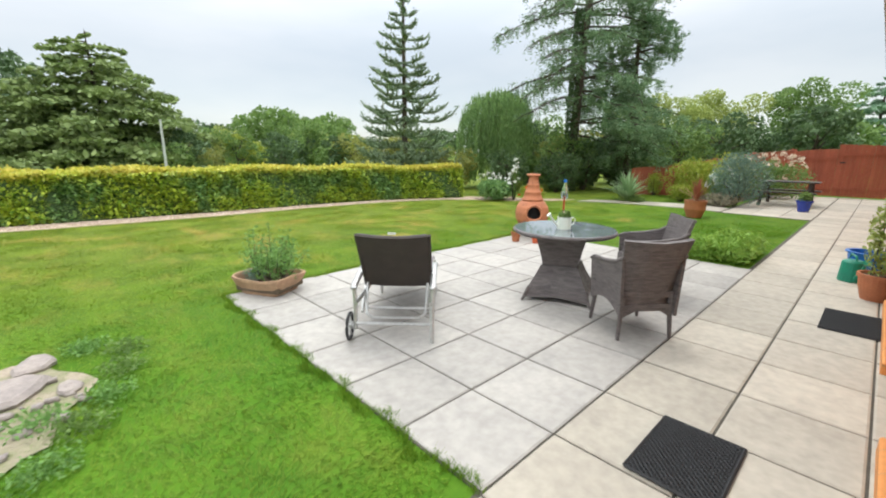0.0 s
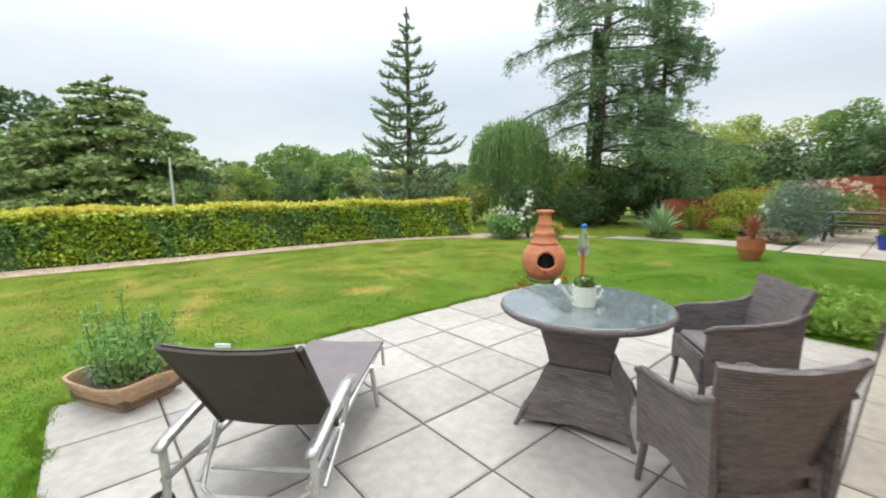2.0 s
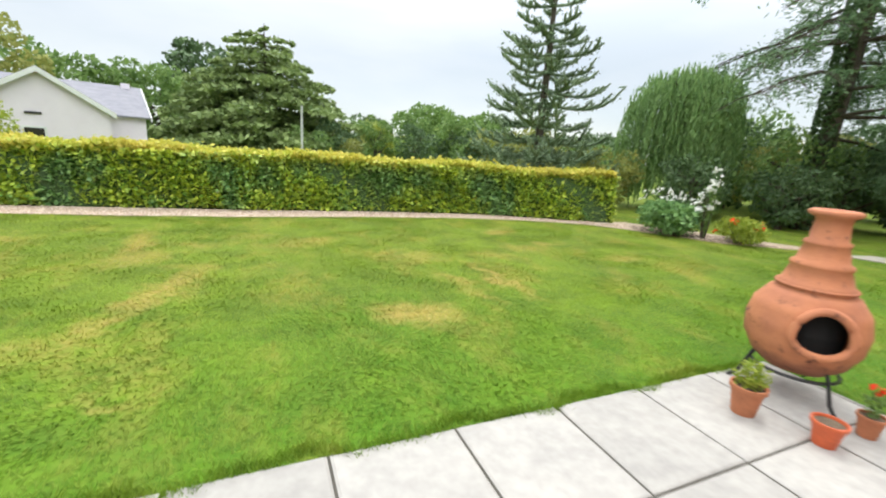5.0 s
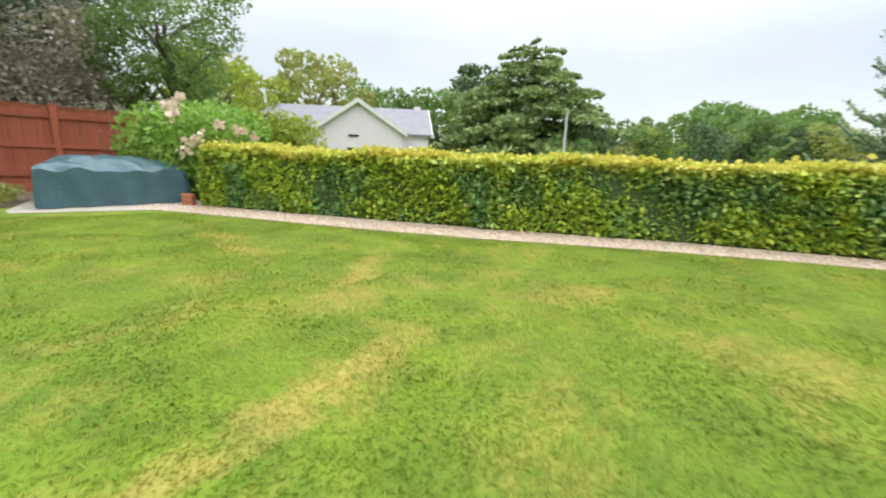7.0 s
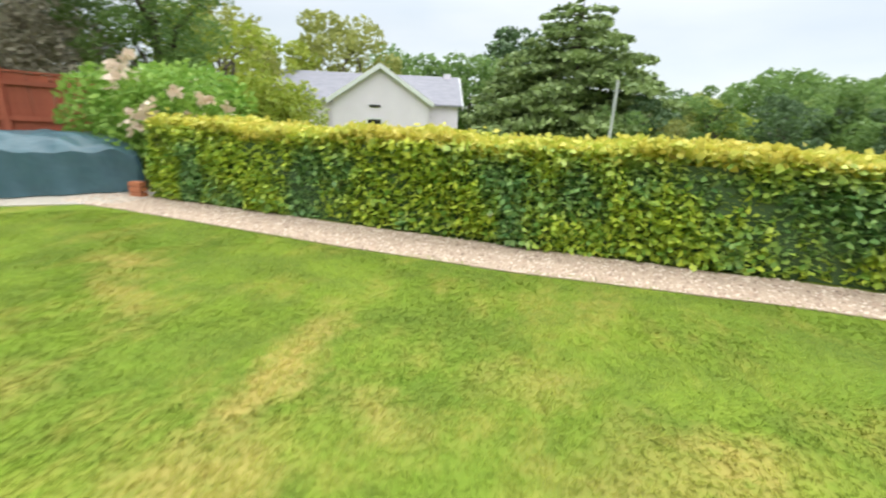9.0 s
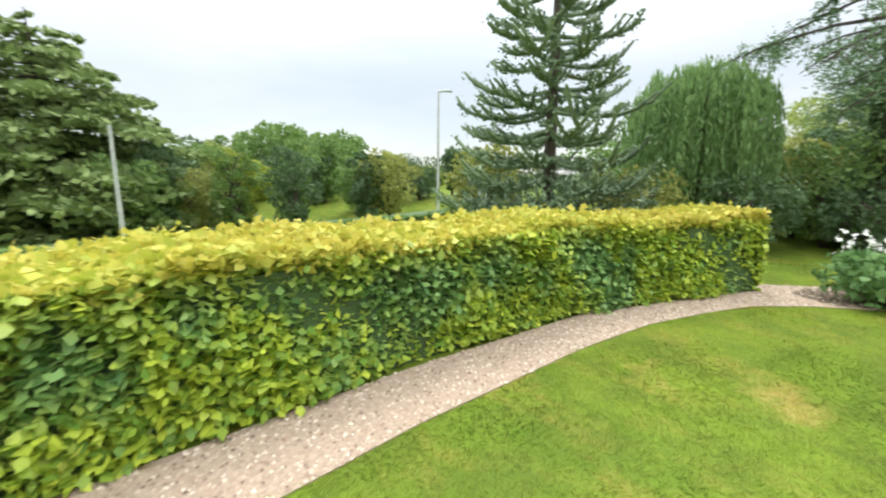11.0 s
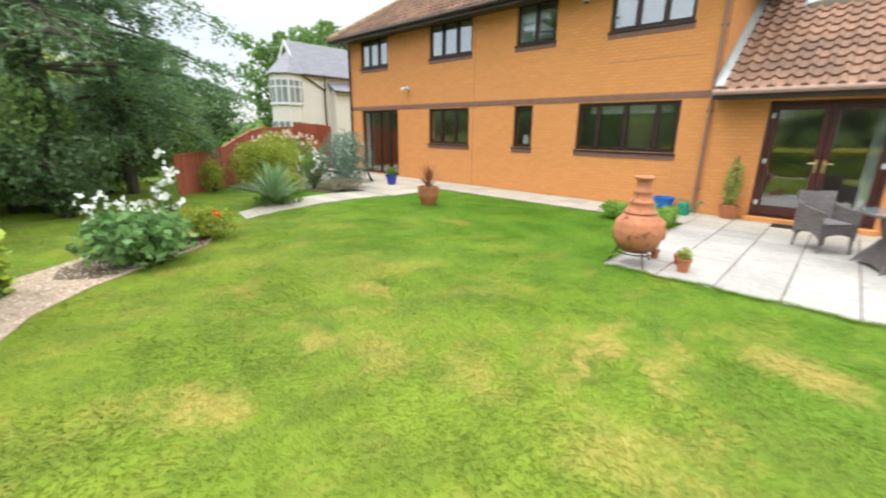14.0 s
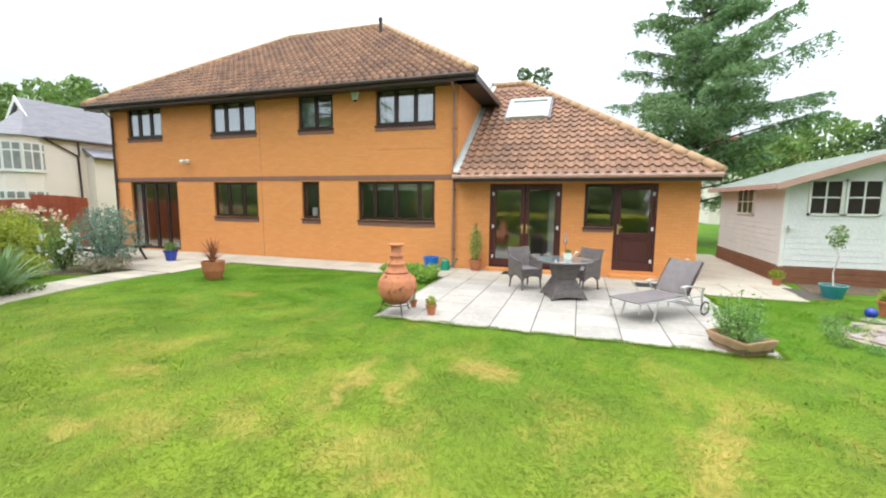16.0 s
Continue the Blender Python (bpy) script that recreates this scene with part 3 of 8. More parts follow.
sheet("shed_bed", [(-7.0, -1.9), (-0.9, -1.05), (-0.75, 0.0), (-2.0, -0.25), (-6.5, -0.5)], 0.006, 0.05, M["soil"], "bare soil strip before the garden room")


# ---- house shell ----
def wall_with_holes(b, x0, x1, z0, z1, y0, y1, holes):
    xs = sorted({x0, x1, *[h[0] for h in holes], *[h[1] for h in holes]})
    for a, c in zip(xs, xs[1:]):
        cut = sorted([(h[2], h[3]) for h in holes if h[0] <= a + 1e-6 and h[1] >= c - 1e-6])
        z = z0
        for lo, hi in cut:
            if lo > z + 1e-6:
                box(b, a, c, y0, y1, z, lo)
            z = hi
        if z1 > z + 1e-6:
            box(b, a, c, y0, y1, z, z1)


UP, LOW = (3.90, 4.90), (1.25, 2.36)
UPPER = [(17.50, 19.10), (13.56, 15.36), (10.80, 12.0), (7.66, 9.42)]
LOWER = [(13.61, 15.38), (11.33, 11.95), (7.66, 10.02)]
FAR_DOOR, FRENCH, DOOR, SIDE_WIN = (16.97, 19.16, 0.04, 2.38), (4.30, 6.12, 0.12, 2.28), (2.14, 3.07, 0.18, 2.28), (3.07, 3.76, 1.22, 2.28)
wb = bmesh.new()
wall_with_holes(wb, X_CORNER, X_FAR, -0.05, EAVE - 0.1, WALL - 0.3, WALL, [(*u, *UP) for u in UPPER] + [(*u, *LOW) for u in LOWER] + [FAR_DOOR])
setting("wall_front", wb, M["brick"], "orange brick front wall of the two-storey house")
wb = bmesh.new()
wall_with_holes(wb, X_END, X_CORNER - 0.002, -0.05, EAVE_LOW - 0.06, WALL - 0.3, WALL, [FRENCH, DOOR, SIDE_WIN])
setting("wall_annexe", wb, M["brick"], "orange brick wall of the single-storey annexe")
for name, b, lab in (("wall_side", (X_CORNER, X_CORNER + 0.3, BACK, WALL - 0.3, -0.05, EAVE - 0.1), "orange brick side wall above the annexe roof"),
                     ("wall_far_end", (X_FAR - 0.3, X_FAR, BACK, WALL - 0.3, -0.05, EAVE - 0.1), "orange brick far end wall"),
                     ("wall_back", (X_END, X_FAR, BACK - 0.3, BACK, -0.05, EAVE_LOW - 0.1), "orange brick back wall"),
                     ("wall_back", (X_CORNER, X_FAR, BACK - 0.3, BACK, EAVE_LOW - 0.1, EAVE - 0.1), "orange brick upper back wall"),
                     ("wall_annexe_end", (X_END, X_END + 0.3, BACK, WALL - 0.3, -0.05, EAVE_LOW - 0.06), "orange brick end wall of the annexe")):
    bb = bmesh.new()
    box(bb, *b)
    setting(name, bb, M["brick"], lab)
bb = bmesh.new()
box(bb, X_CORNER + 0.0, X_FAR, WALL - 0.01, WALL + 0.012, 2.395, 2.53)
for a, c in UPPER:
    box(bb, a - 0.02, c + 0.02, WALL - 0.01, WALL + 0.012, UP[0] - 0.16, UP[0] - 0.045)
for a, c in LOWER:
    box(bb, a - 0.02, c + 0.02, WALL - 0.01, WALL + 0.012, LOW[0] - 0.16, LOW[0] - 0.045)
box(bb, SIDE_WIN[0] + 0.02, SIDE_WIN[1] + 0.02, WALL - 0.01, WALL + 0.012, SIDE_WIN[2] - 0.12, SIDE_WIN[2] - 0.045)
setting("trim", bb, M["band"], "purple-brown brick band and sill courses")
bb = bmesh.new()
box(bb, 13.43, 13.445, WALL - 0.01, WALL + 0.003, 0.0, 2.39)
box(bb, 13.43, 13.445, WALL - 0.01, WALL + 0.003, 2.535, EAVE - 0.16)
box(bb, 7.45, 9.4, WALL - 0.01, WALL + 0.003, 3.235, 3.247)
setting("expansion_joint", bb, M["joint_seal"], "thin brown movement joint in the brick wall")
# rooms behind the windows
for name, b, m in (("floor", (X_END + 0.3, X_FAR - 0.3, BACK, WALL - 0.3, -0.02, 0.03), "room"), ("floor_upper", (X_CORNER + 0.3, X_FAR - 0.3, BACK, WALL - 0.3, 2.55, 2.75), "room"),
                   ("ceiling", (X_CORNER + 0.3, X_FAR - 0.3, BACK, WALL - 0.3, 5.0, 5.06), "room"), ("ceiling_annexe", (X_END + 0.3, X_CORNER, BACK, WALL - 0.3, 2.42, 2.46), "room"),
                   ("wall_inner", (X_END + 0.3, X_FAR - 0.3, -4.6, -4.45, 0.03, 2.42), "room"), ("wall_inner_upper", (X_CORNER + 0.3, X_FAR - 0.3, -4.1, -3.95, 2.75, 4.99), "room")):
    bb = bmesh.new()
    box(bb, *b)
    setting(name, bb, M[m], "plain inside surface of the house")


def window(x0, x1, z0, z1, cuts, label, sill=True, net=None, frame_mat="frame"):
    """A window of dark frames with its lights divided at cuts (fractions), panes, a sill and, inside, a curtain or blind."""
    w = tagged(new("window_1"), label, kind="structure")
    y = WALL - 0.06
    f, d = 0.052, 0.07
    solid("window_frame", [(x0, x0 + f, y - d, y, z0, z1), (x1 - f, x1, y - d, y, z0, z1), (x0 + f, x1 - f, y - d, y, z1 - f, z1), (x0 + f, x1 - f, y - d, y, z0, z0 + f)], M[frame_mat], w, bevel=0.006)
    edges = [x0 + f] + [x0 + (x1 - x0) * c for c in cuts] + [x1 - f]
    for c in edges[1:-1]:
        solid("mullion", [(c - 0.03, c + 0.03, y - d, y, z0 + f, z1 - f)], M[frame_mat], w, bevel=0.006)
    for i, (a, c) in enumerate(zip(edges, edges[1:])):
        a, c = a + (0.03 if i else 0), c - (0.03 if i < len(edges) - 2 else 0)
        s = 0.028
        solid("casement", [(a, a + s, y - 0.05, y + 0.012, z0 + f, z1 - f), (c - s, c, y - 0.05, y + 0.012, z0 + f, z1 - f), (a + s, c - s, y - 0.05, y + 0.012, z1 - f - s, z1 - f), (a + s, c - s, y - 0.05, y + 0.012, z0 + f, z0 + f + s)], M[frame_mat], w)
        p = solid("pane", [(a + s, c - s, y - 0.030, y - 0.022, z0 + f + s, z1 - f - s)], M["coated" if z0 > 3 else "glass"], w)
        p.visible_shadow = False
    if sill:
        solid("window_sill", [(x0 - 0.03, x1 + 0.03, WALL - 0.13, WALL + 0.045, z0 - 0.045, z0 - 0.002)], M[frame_mat], w, bevel=0.008)
    for a, c, lo, hi in (net or []):
        n = 14
        b = bmesh.new()
        xa, xc = x0 + (x1 - x0) * a, x0 + (x1 - x0) * c
        zl, zh = z0 + (z1 - z0) * lo, z0 + (z1 - z0) * hi
        cols = [(xa + (xc - xa) * k / (2 * n), WALL - 0.22 + 0.018 * math.sin(k * 1.7)) for k in range(2 * n + 1)]
        vs = [(b.verts.new((x, q, zl)), b.verts.new((x, q, zh))) for x, q in cols]
        for (p1, p2), (q1, q2) in zip(vs, vs[1:]):
            b.faces.new((p1, q1, q2, p2))
        part("curtain", b, M["curtain"], w, "pale curtain behind the glass", smooth=True)
    return w


for (a, c), cuts in zip(UPPER, ((0.34, 0.68), (0.34, 0.68), (0.5,), (0.33, 0.66))):
    nets = {17.50: [(0, 1, 0, 1)], 13.56: [(0.1, 1, 0, 1)], 10.80: [(0.5, 1, 0, 1)], 7.66: [(0.0, 0.93, 0, 1)]}[a]
    window(a, c, *UP, cuts, "dark brown framed upstairs window with pale curtains", net=nets)
window(*LOWER[0], *LOW, (0.34, 0.68), "dark brown framed window over a dark room")
window(*LOWER[1], *LOW, (), "narrow dark brown framed window", net=[(0.35, 0.65, 0.05, 0.3)])
window(*LOWER[2], *LOW, (0.2, 0.5, 0.78), "wide dark brown framed kitchen window with a short blind", net=[(0.1, 0.9, 0.78, 1)])
window(*SIDE_WIN[:2], SIDE_WIN[2], SIDE_WIN[3] - 0.002, (), "dark brown framed window beside the door")
window(FAR_DOOR[0], FAR_DOOR[1], FAR_DOOR[2], FAR_DOOR[3], (0.25, 0.5, 0.78), "dark glazed patio doors with a pale curtain at one side", sill=False, net=[(0.80, 1.0, 0, 1), (0.0, 0.08, 0, 1)])


def glazed_door(name, x0, x1, z0, z1, label, hinge_left, half=0.0):
    """A door leaf with its frame of stiles and rails, a pane, a lower panel if half, handle and hinges."""
    d = tagged(new(name), label, kind="structure")
    y, s = WALL - 0.05, 0.105
    mid = z0 + (z1 - z0) * half
    bars = [(x0, x0 + s, y - 0.05, y, z0, z1), (x1 - s, x1, y - 0.05, y, z0, z1), (x0 + s, x1 - s, y - 0.05, y, z1 - s, z1), (x0 + s, x1 - s, y - 0.05, y, z0, z0 + 0.2)]
    if half:
        bars.append((x0 + s, x1 - s, y - 0.05, y, mid - 0.07, mid + 0.07))
    solid("door_leaf", bars, M["mahogany"], d, bevel=0.006)
    if half:
        solid("door_panel", [(x0 + s, x1 - s, y - 0.04, y - 0.02, z0 + 0.2, mid - 0.07), (x0 + s + 0.07, x1 - s - 0.07, y - 0.022, y - 0.004, z0 + 0.27, mid - 0.14)], M["mahogany"], d, bevel=0.004)
    p = solid("pane", [(x0 + s, x1 - s, y - 0.03, y - 0.022, (mid + 0.07) if half else z0 + 0.2, z1 - s)], M["glass"], d)
    p.visible_shadow = False
    hx = x1 - s / 2 if hinge_left else x0 + s / 2
    b = bmesh.new()
    zc = z0 + 1.0
    box(b, hx - 0.02, hx + 0.02, y, y + 0.012, zc - 0.12, zc + 0.12, 0.004)
    tube(b, [(hx, y, zc + 0.05), (hx, y + 0.05, zc + 0.05), (hx + (-0.12 if hinge_left else 0.12), y + 0.05, zc + 0.05)], 0.011)
    part("door_handle", b, M["brass"], d, "brass lever handle")
    for z in (z0 + 0.25, (z0 + z1) / 2, z1 - 0.2):
        hh = x0 + 0.02 if hinge_left else x1 - 0.02
        solid("hinge", [(hh - 0.03, hh + 0.03, y, y + 0.02, z - 0.045, z + 0.045)], M["white"], d, "white hinge cover", bevel=0.004)
    return d


fx0, fx1, fz0, fz1 = FRENCH
solid("door_frame_wide", [(fx0, fx0 + 0.06, WALL - 0.12, WALL - 0.01, fz0, fz1), (fx1 - 0.06, fx1, WALL - 0.12, WALL - 0.01, fz0, fz1), (fx0 + 0.06, fx1 - 0.06, WALL - 0.12, WALL - 0.01, fz1 - 0.06, fz1), (fx0, fx1, WALL - 0.14, WALL + 0.03, fz0 - 0.04, fz0)], M["mahogany"], None).name = "trim"
fm = (fx0 + fx1) / 2
glazed_door("door_1", fx0 + 0.06, fm - 0.004, fz0, fz1 - 0.06, "closed red-brown glazed french door", 1)
glazed_door("door_2", fm + 0.004, fx1 - 0.06, fz0, fz1 - 0.06, "closed red-brown glazed french door", 0)
dx0, dx1, dz0, dz1 = DOOR
solid("trim", [(dx0, dx0 + 0.05, WALL - 0.12, WALL - 0.01, dz0, dz1), (dx1 - 0.05, dx1, WALL - 0.12, WALL - 0.01, dz0, dz1), (dx0 + 0.05, dx1 - 0.05, WALL - 0.12, WALL - 0.01, dz1 - 0.05, dz1)], M["mahogany"], None)
glazed_door("door_3", dx0 + 0.05, dx1 - 0.05, dz0, dz1 - 0.05, "closed red-brown back door with glass above a solid panel", 1, half=0.42)
for o in list(scene.objects):
    if o.name.startswith("trim") and o.parent is None:
        tagged(o, "red-brown door frame set in the brick wall" if o.data.materials[0] == M["mahogany"] else "purple-brown brick band and sill courses", kind="structure")
for a, c in ((FRENCH[0] - 0.05, FRENCH[1] + 0.05), (DOOR[0] - 0.05, DOOR[1] + 0.05)):
    bb = bmesh.new()
    box(bb, a, c, WALL + 0.002, WALL + 0.2, -0.02, 0.10, 0.01)
    setting("door_step", bb, M["brick"], "brick step below the door")
solid("curtain", [(4.34, 4.62, WALL - 0.3, WALL - 0.24, 0.1, 2.2)], M["curtain"], None, "pale curtain inside the french doors", bevel=0.02)["category"] = "curtain"


# ---- roofs ----
def roof_deck(name, x0, x1, y0, y1, z, hips, label):
    """A hipped roof over x0..x1, y1..y0 (y0 in front). hips: (at x0, at x1)."""
    half = (y0 - y1) / 2
    top = z + PITCH * half
    a = x0 + (half if hips[0] else 0)
    c = x1 - (half if hips[1] else 0)
    b = bmesh.new()
    v = [b.verts.new(p) for p in ((x0, y0, z), (x1, y0, z), (x1, y1, z), (x0, y1, z), (a, y0 - half, top), (c, y0 - half, top))]
    for q in ((0, 1, 5, 4), (1, 2, 5), (2, 3, 4, 5), (3, 0, 4), (3, 2, 1, 0)):
        b.faces.new([v[k] for k in q])
    setting(name, b, M["tile"], label)
    return a, c, y0 - half, top


ra, rc, ry, rz = roof_deck("roof_main", 6.45, 20.5, 0.02, -9.85, EAVE, (True, True), "hipped roof of brown pantiles over the house")
la, lc, ly, lz = roof_deck("roof_annexe", EAVE_END, X_CORNER, 0.02, -9.6, EAVE_LOW, (True, False), "hipped roof of brown pantiles over the annexe")


def ridge_tiles(a, b, n):
    a, b = Vector(a), Vector(b)
    bm = bmesh.new()
    for k in range(n):
        p, q = a.lerp(b, k / n), a.lerp(b, (k + 1.08) / n)
        tube(bm, [p, q], [0.105, 0.118], 8)
    return bm


for nm, a, b in (("roof_ridge", (ra, ry, rz + 0.03), (rc, ry, rz + 0.03)), ("roof_hip", (6.45, 0.02, EAVE + 0.05), (ra, ry, rz + 0.03)), ("roof_hip", (20.5, 0.02, EAVE + 0.05), (rc, ry, rz + 0.03)),
                 ("roof_hip", (EAVE_END, 0.02, EAVE_LOW + 0.05), (la, ly, lz + 0.03)), ("roof_ridge", (la, ly, lz + 0.03), (X_CORNER, ly, lz + 0.03))):
    setting(nm, ridge_tiles(a, b, max(4, round((Vector(b) - Vector(a)).length / 0.42))), M["ridge"], "rounded buff ridge tiles", True)
# soffits, fascias and gutters
for y, x0, x1, z in ((0.0, 6.45, 20.5, EAVE), (0.0, EAVE_END, X_CORNER, EAVE_LOW)):
    bb = bmesh.new()
    box(bb, x0, x1, WALL, y, z - 0.14, z - 0.12)
    box(bb, x0, x1, y - 0.02, y + 0.005, z - 0.16, z + 0.0)
    setting("trim", bb, M["gutter"], "dark brown soffit and fascia below the eaves")
    bb = bmesh.new()
    tube(bb, [(x0, y + 0.065, z - 0.03), (x1, y + 0.065, z - 0.03)], 0.055, 10)
    setting("gutter", bb, M["gutter"] if z > 3 else M["fascia"], "gutter along the eaves")
bb = bmesh.new()
box(bb, 6.45, X_CORNER, BACK, 0.0, EAVE - 0.14, EAVE - 0.12)
box(bb, 6.43, 6.46, BACK, 0.0, EAVE - 0.16, EAVE)
setting("trim", bb, M["gutter"], "dark brown soffit at the side of the house")
bb = bmesh.new()
for k in range(1):
    v = [bb.verts.new(p) for p in ((X_CORNER - 0.14, 0.02, EAVE_LOW + 0.07), (X_CORNER - 0.0, 0.02, EAVE_LOW + 0.09), (X_CORNER - 0.0, ly, lz + 0.09), (X_CORNER - 0.14, ly, lz + 0.07), (X_CORNER - 0.0, 0.02, EAVE_LOW + 0.2), (X_CORNER - 0.0, ly, lz + 0.2))]
    w = [bb.verts.new(q.co + Vector((-0.012, 0, 0.012))) for q in v]
    for q in ((0, 1, 2, 3), (1, 4, 5, 2)):
        bb.faces.new([v[i] for i in q]), bb.faces.new([w[i] for i in q][::-1])
setting("flashing", bb, M["galv"], "pale lead flashing where the annexe roof meets the house")


def downpipe(x, z):
    t = thing("downpipe", x, WALL + 0.06, 0.0, "pinkish-brown downpipe fixed to the brick wall" if x < 10 else "dark brown downpipe fixed to the brick wall", "downpipe")
    b = bmesh.new()
    tube(b, [(0, 0.0, 0.02), (0, 0.0, z - 0.35), (0, 0.36, z - 0.12), (0, 0.4, z - 0.04)], 0.036, 10)
    part("pipe", b, M["pipe" if x < 10 else "gutter"], t)
    for k in range(3):
        solid("bracket", [(-0.055, 0.055, -0.06, 0.0, 0.5 + k * 1.6, 0.54 + k * 1.6)], M["gutter"], t)


downpipe(X_CORNER + 0.1, EAVE)
downpipe(X_FAR - 0.15, EAVE)


# ---- fences ----
BOARDS = {}


SIDE = -1


def sloping_bar(name, x0, x1, y0, y1, a, c, thick, parent):
    """A bar from height a at x0 to height c at x1."""
    b = bmesh.new()
    vs = box(b, x0, x1, y0, y1, 0.0, thick, 0.0)
    for v in vs:
        v.co.z += a if v.co.x < (x0 + x1) / 2 else c
    part(name, b, M["fence"], parent)


def fence_panel(ax, ay, bx, by, h, h2, group):
    """A close-boarded panel whose top runs from height h to h2."""
    n = math.hypot(bx - ax, by - ay)
    t = thing("fence_panel", ax, ay, 0, "red-brown painted close-board fence panel", "fence", group, turn=math.degrees(math.atan2(by - ay, bx - ax)))
    rng = random.Random(int(ax * 100))
    k = 0.0
    while k < n - 0.05:
        w = round(min(0.112, n - k), 2)
        hb = round(h + (h2 - h) * (k + w / 2) / n, 2)
        if (w, hb) not in BOARDS:
            b = bmesh.new()
            box(b, 0, w, -0.012, 0.012, 0.1, hb - 0.02, 0.003)
            BOARDS[(w, hb)] = finish("board", b, M["fence"])
        o = new("board", BOARDS[(w, hb)])
        o.parent = t
        o.matrix_basis = pose(k, -0.006 * rng.random(), 0.01 * rng.random() - 0.005, 0, 0.3 * rng.gauss(0, 1), 1.2 * rng.random())
        k += 0.1105
    solid("fence_post", [(-0.055, 0.055, -0.08 * SIDE, 0.04 * SIDE, 0, h + 0.06) if SIDE > 0 else (-0.055, 0.055, -0.04, 0.08, 0, h + 0.06)], M["fence"], t, bevel=0.006)
    y0, y1 = (-0.05, -0.015) if SIDE > 0 else (0.015, 0.06)
    for u in (0.18, 0.52, 0.87):
        sloping_bar("rail", 0.055, n - 0.055, y0, y1, h * u, h2 * u, 0.085, t)
    sloping_bar("capping", 0.055, n - 0.055, -0.035, 0.035, h - 0.015, h2 - 0.015, 0.035, t)
    solid("gravel_board", [(0.055, n - 0.055, -0.02, 0.02, 0.0, 0.14)], M["fence"], t)


def fence_run(line, h, group, n):
    pts = along(line, n)
    for p, q in zip(pts, pts[1:]):
        fence_panel(p[0], p[1], q[0], q[1], h(p[0], p[1]), h(q[0], q[1]), group)


fence_run(FENCE_L[::-1], lambda x, y: 1.95 - 0.24 * min(1, max(0, (x + 9.5) / 4.5)), "left boundary fence", 1.83)
SIDE = 1
fence_run(FENCE_R[::-1], lambda x, y: 0.98 + 0.72 * min(1, max(0, (x - 17.0) / 4)), "right boundary fence", 1.6)
for k, (y0, y1, h) in enumerate(((1.24, 2.55, 1.62), (0.30, 1.235, 1.78), (WALL, 0.295, 1.80))):
    t = thing("garden_gate" if k else "fence_panel", 21.5, y0, 0, "tall red-brown boarded gate closing the side of the house", "gate")
    y = 0.0
    while y < y1 - y0 - 0.02:
        solid("board", [(-0.012, 0.012, y, min(y + 0.111, y1 - y0), 0.05, h + 0.14 * math.sin(math.pi * (y + y0 + 0.5) / 3.4))], M["fence"], t, bevel=0.003)
        y += 0.113
    for z in (0.3, h - 0.25):
        solid("rail", [(-0.05, -0.012, 0, y1 - y0 - 0.02, z, z + 0.09)], M["fence"], t)
    if k == 1:
        solid("latch", [(-0.08, -0.05, 0.7, 0.85, 1.25, 1.3)], M["iron"], t, "black gate latch")


# ---- hedge, trees and shrubs ----
def crown(name, pts, size, rng, material, parent, flat=0.0, aspect=1.7, aim=None, label="", level=0.0):
    v, f = leaves(pts, size, rng, flat, aspect, aim, level)
    ob = raw(name, v, f, M[material], parent)
    return tagged(ob, label, kind="stuff") if label else tagged(ob, kind="stuff")


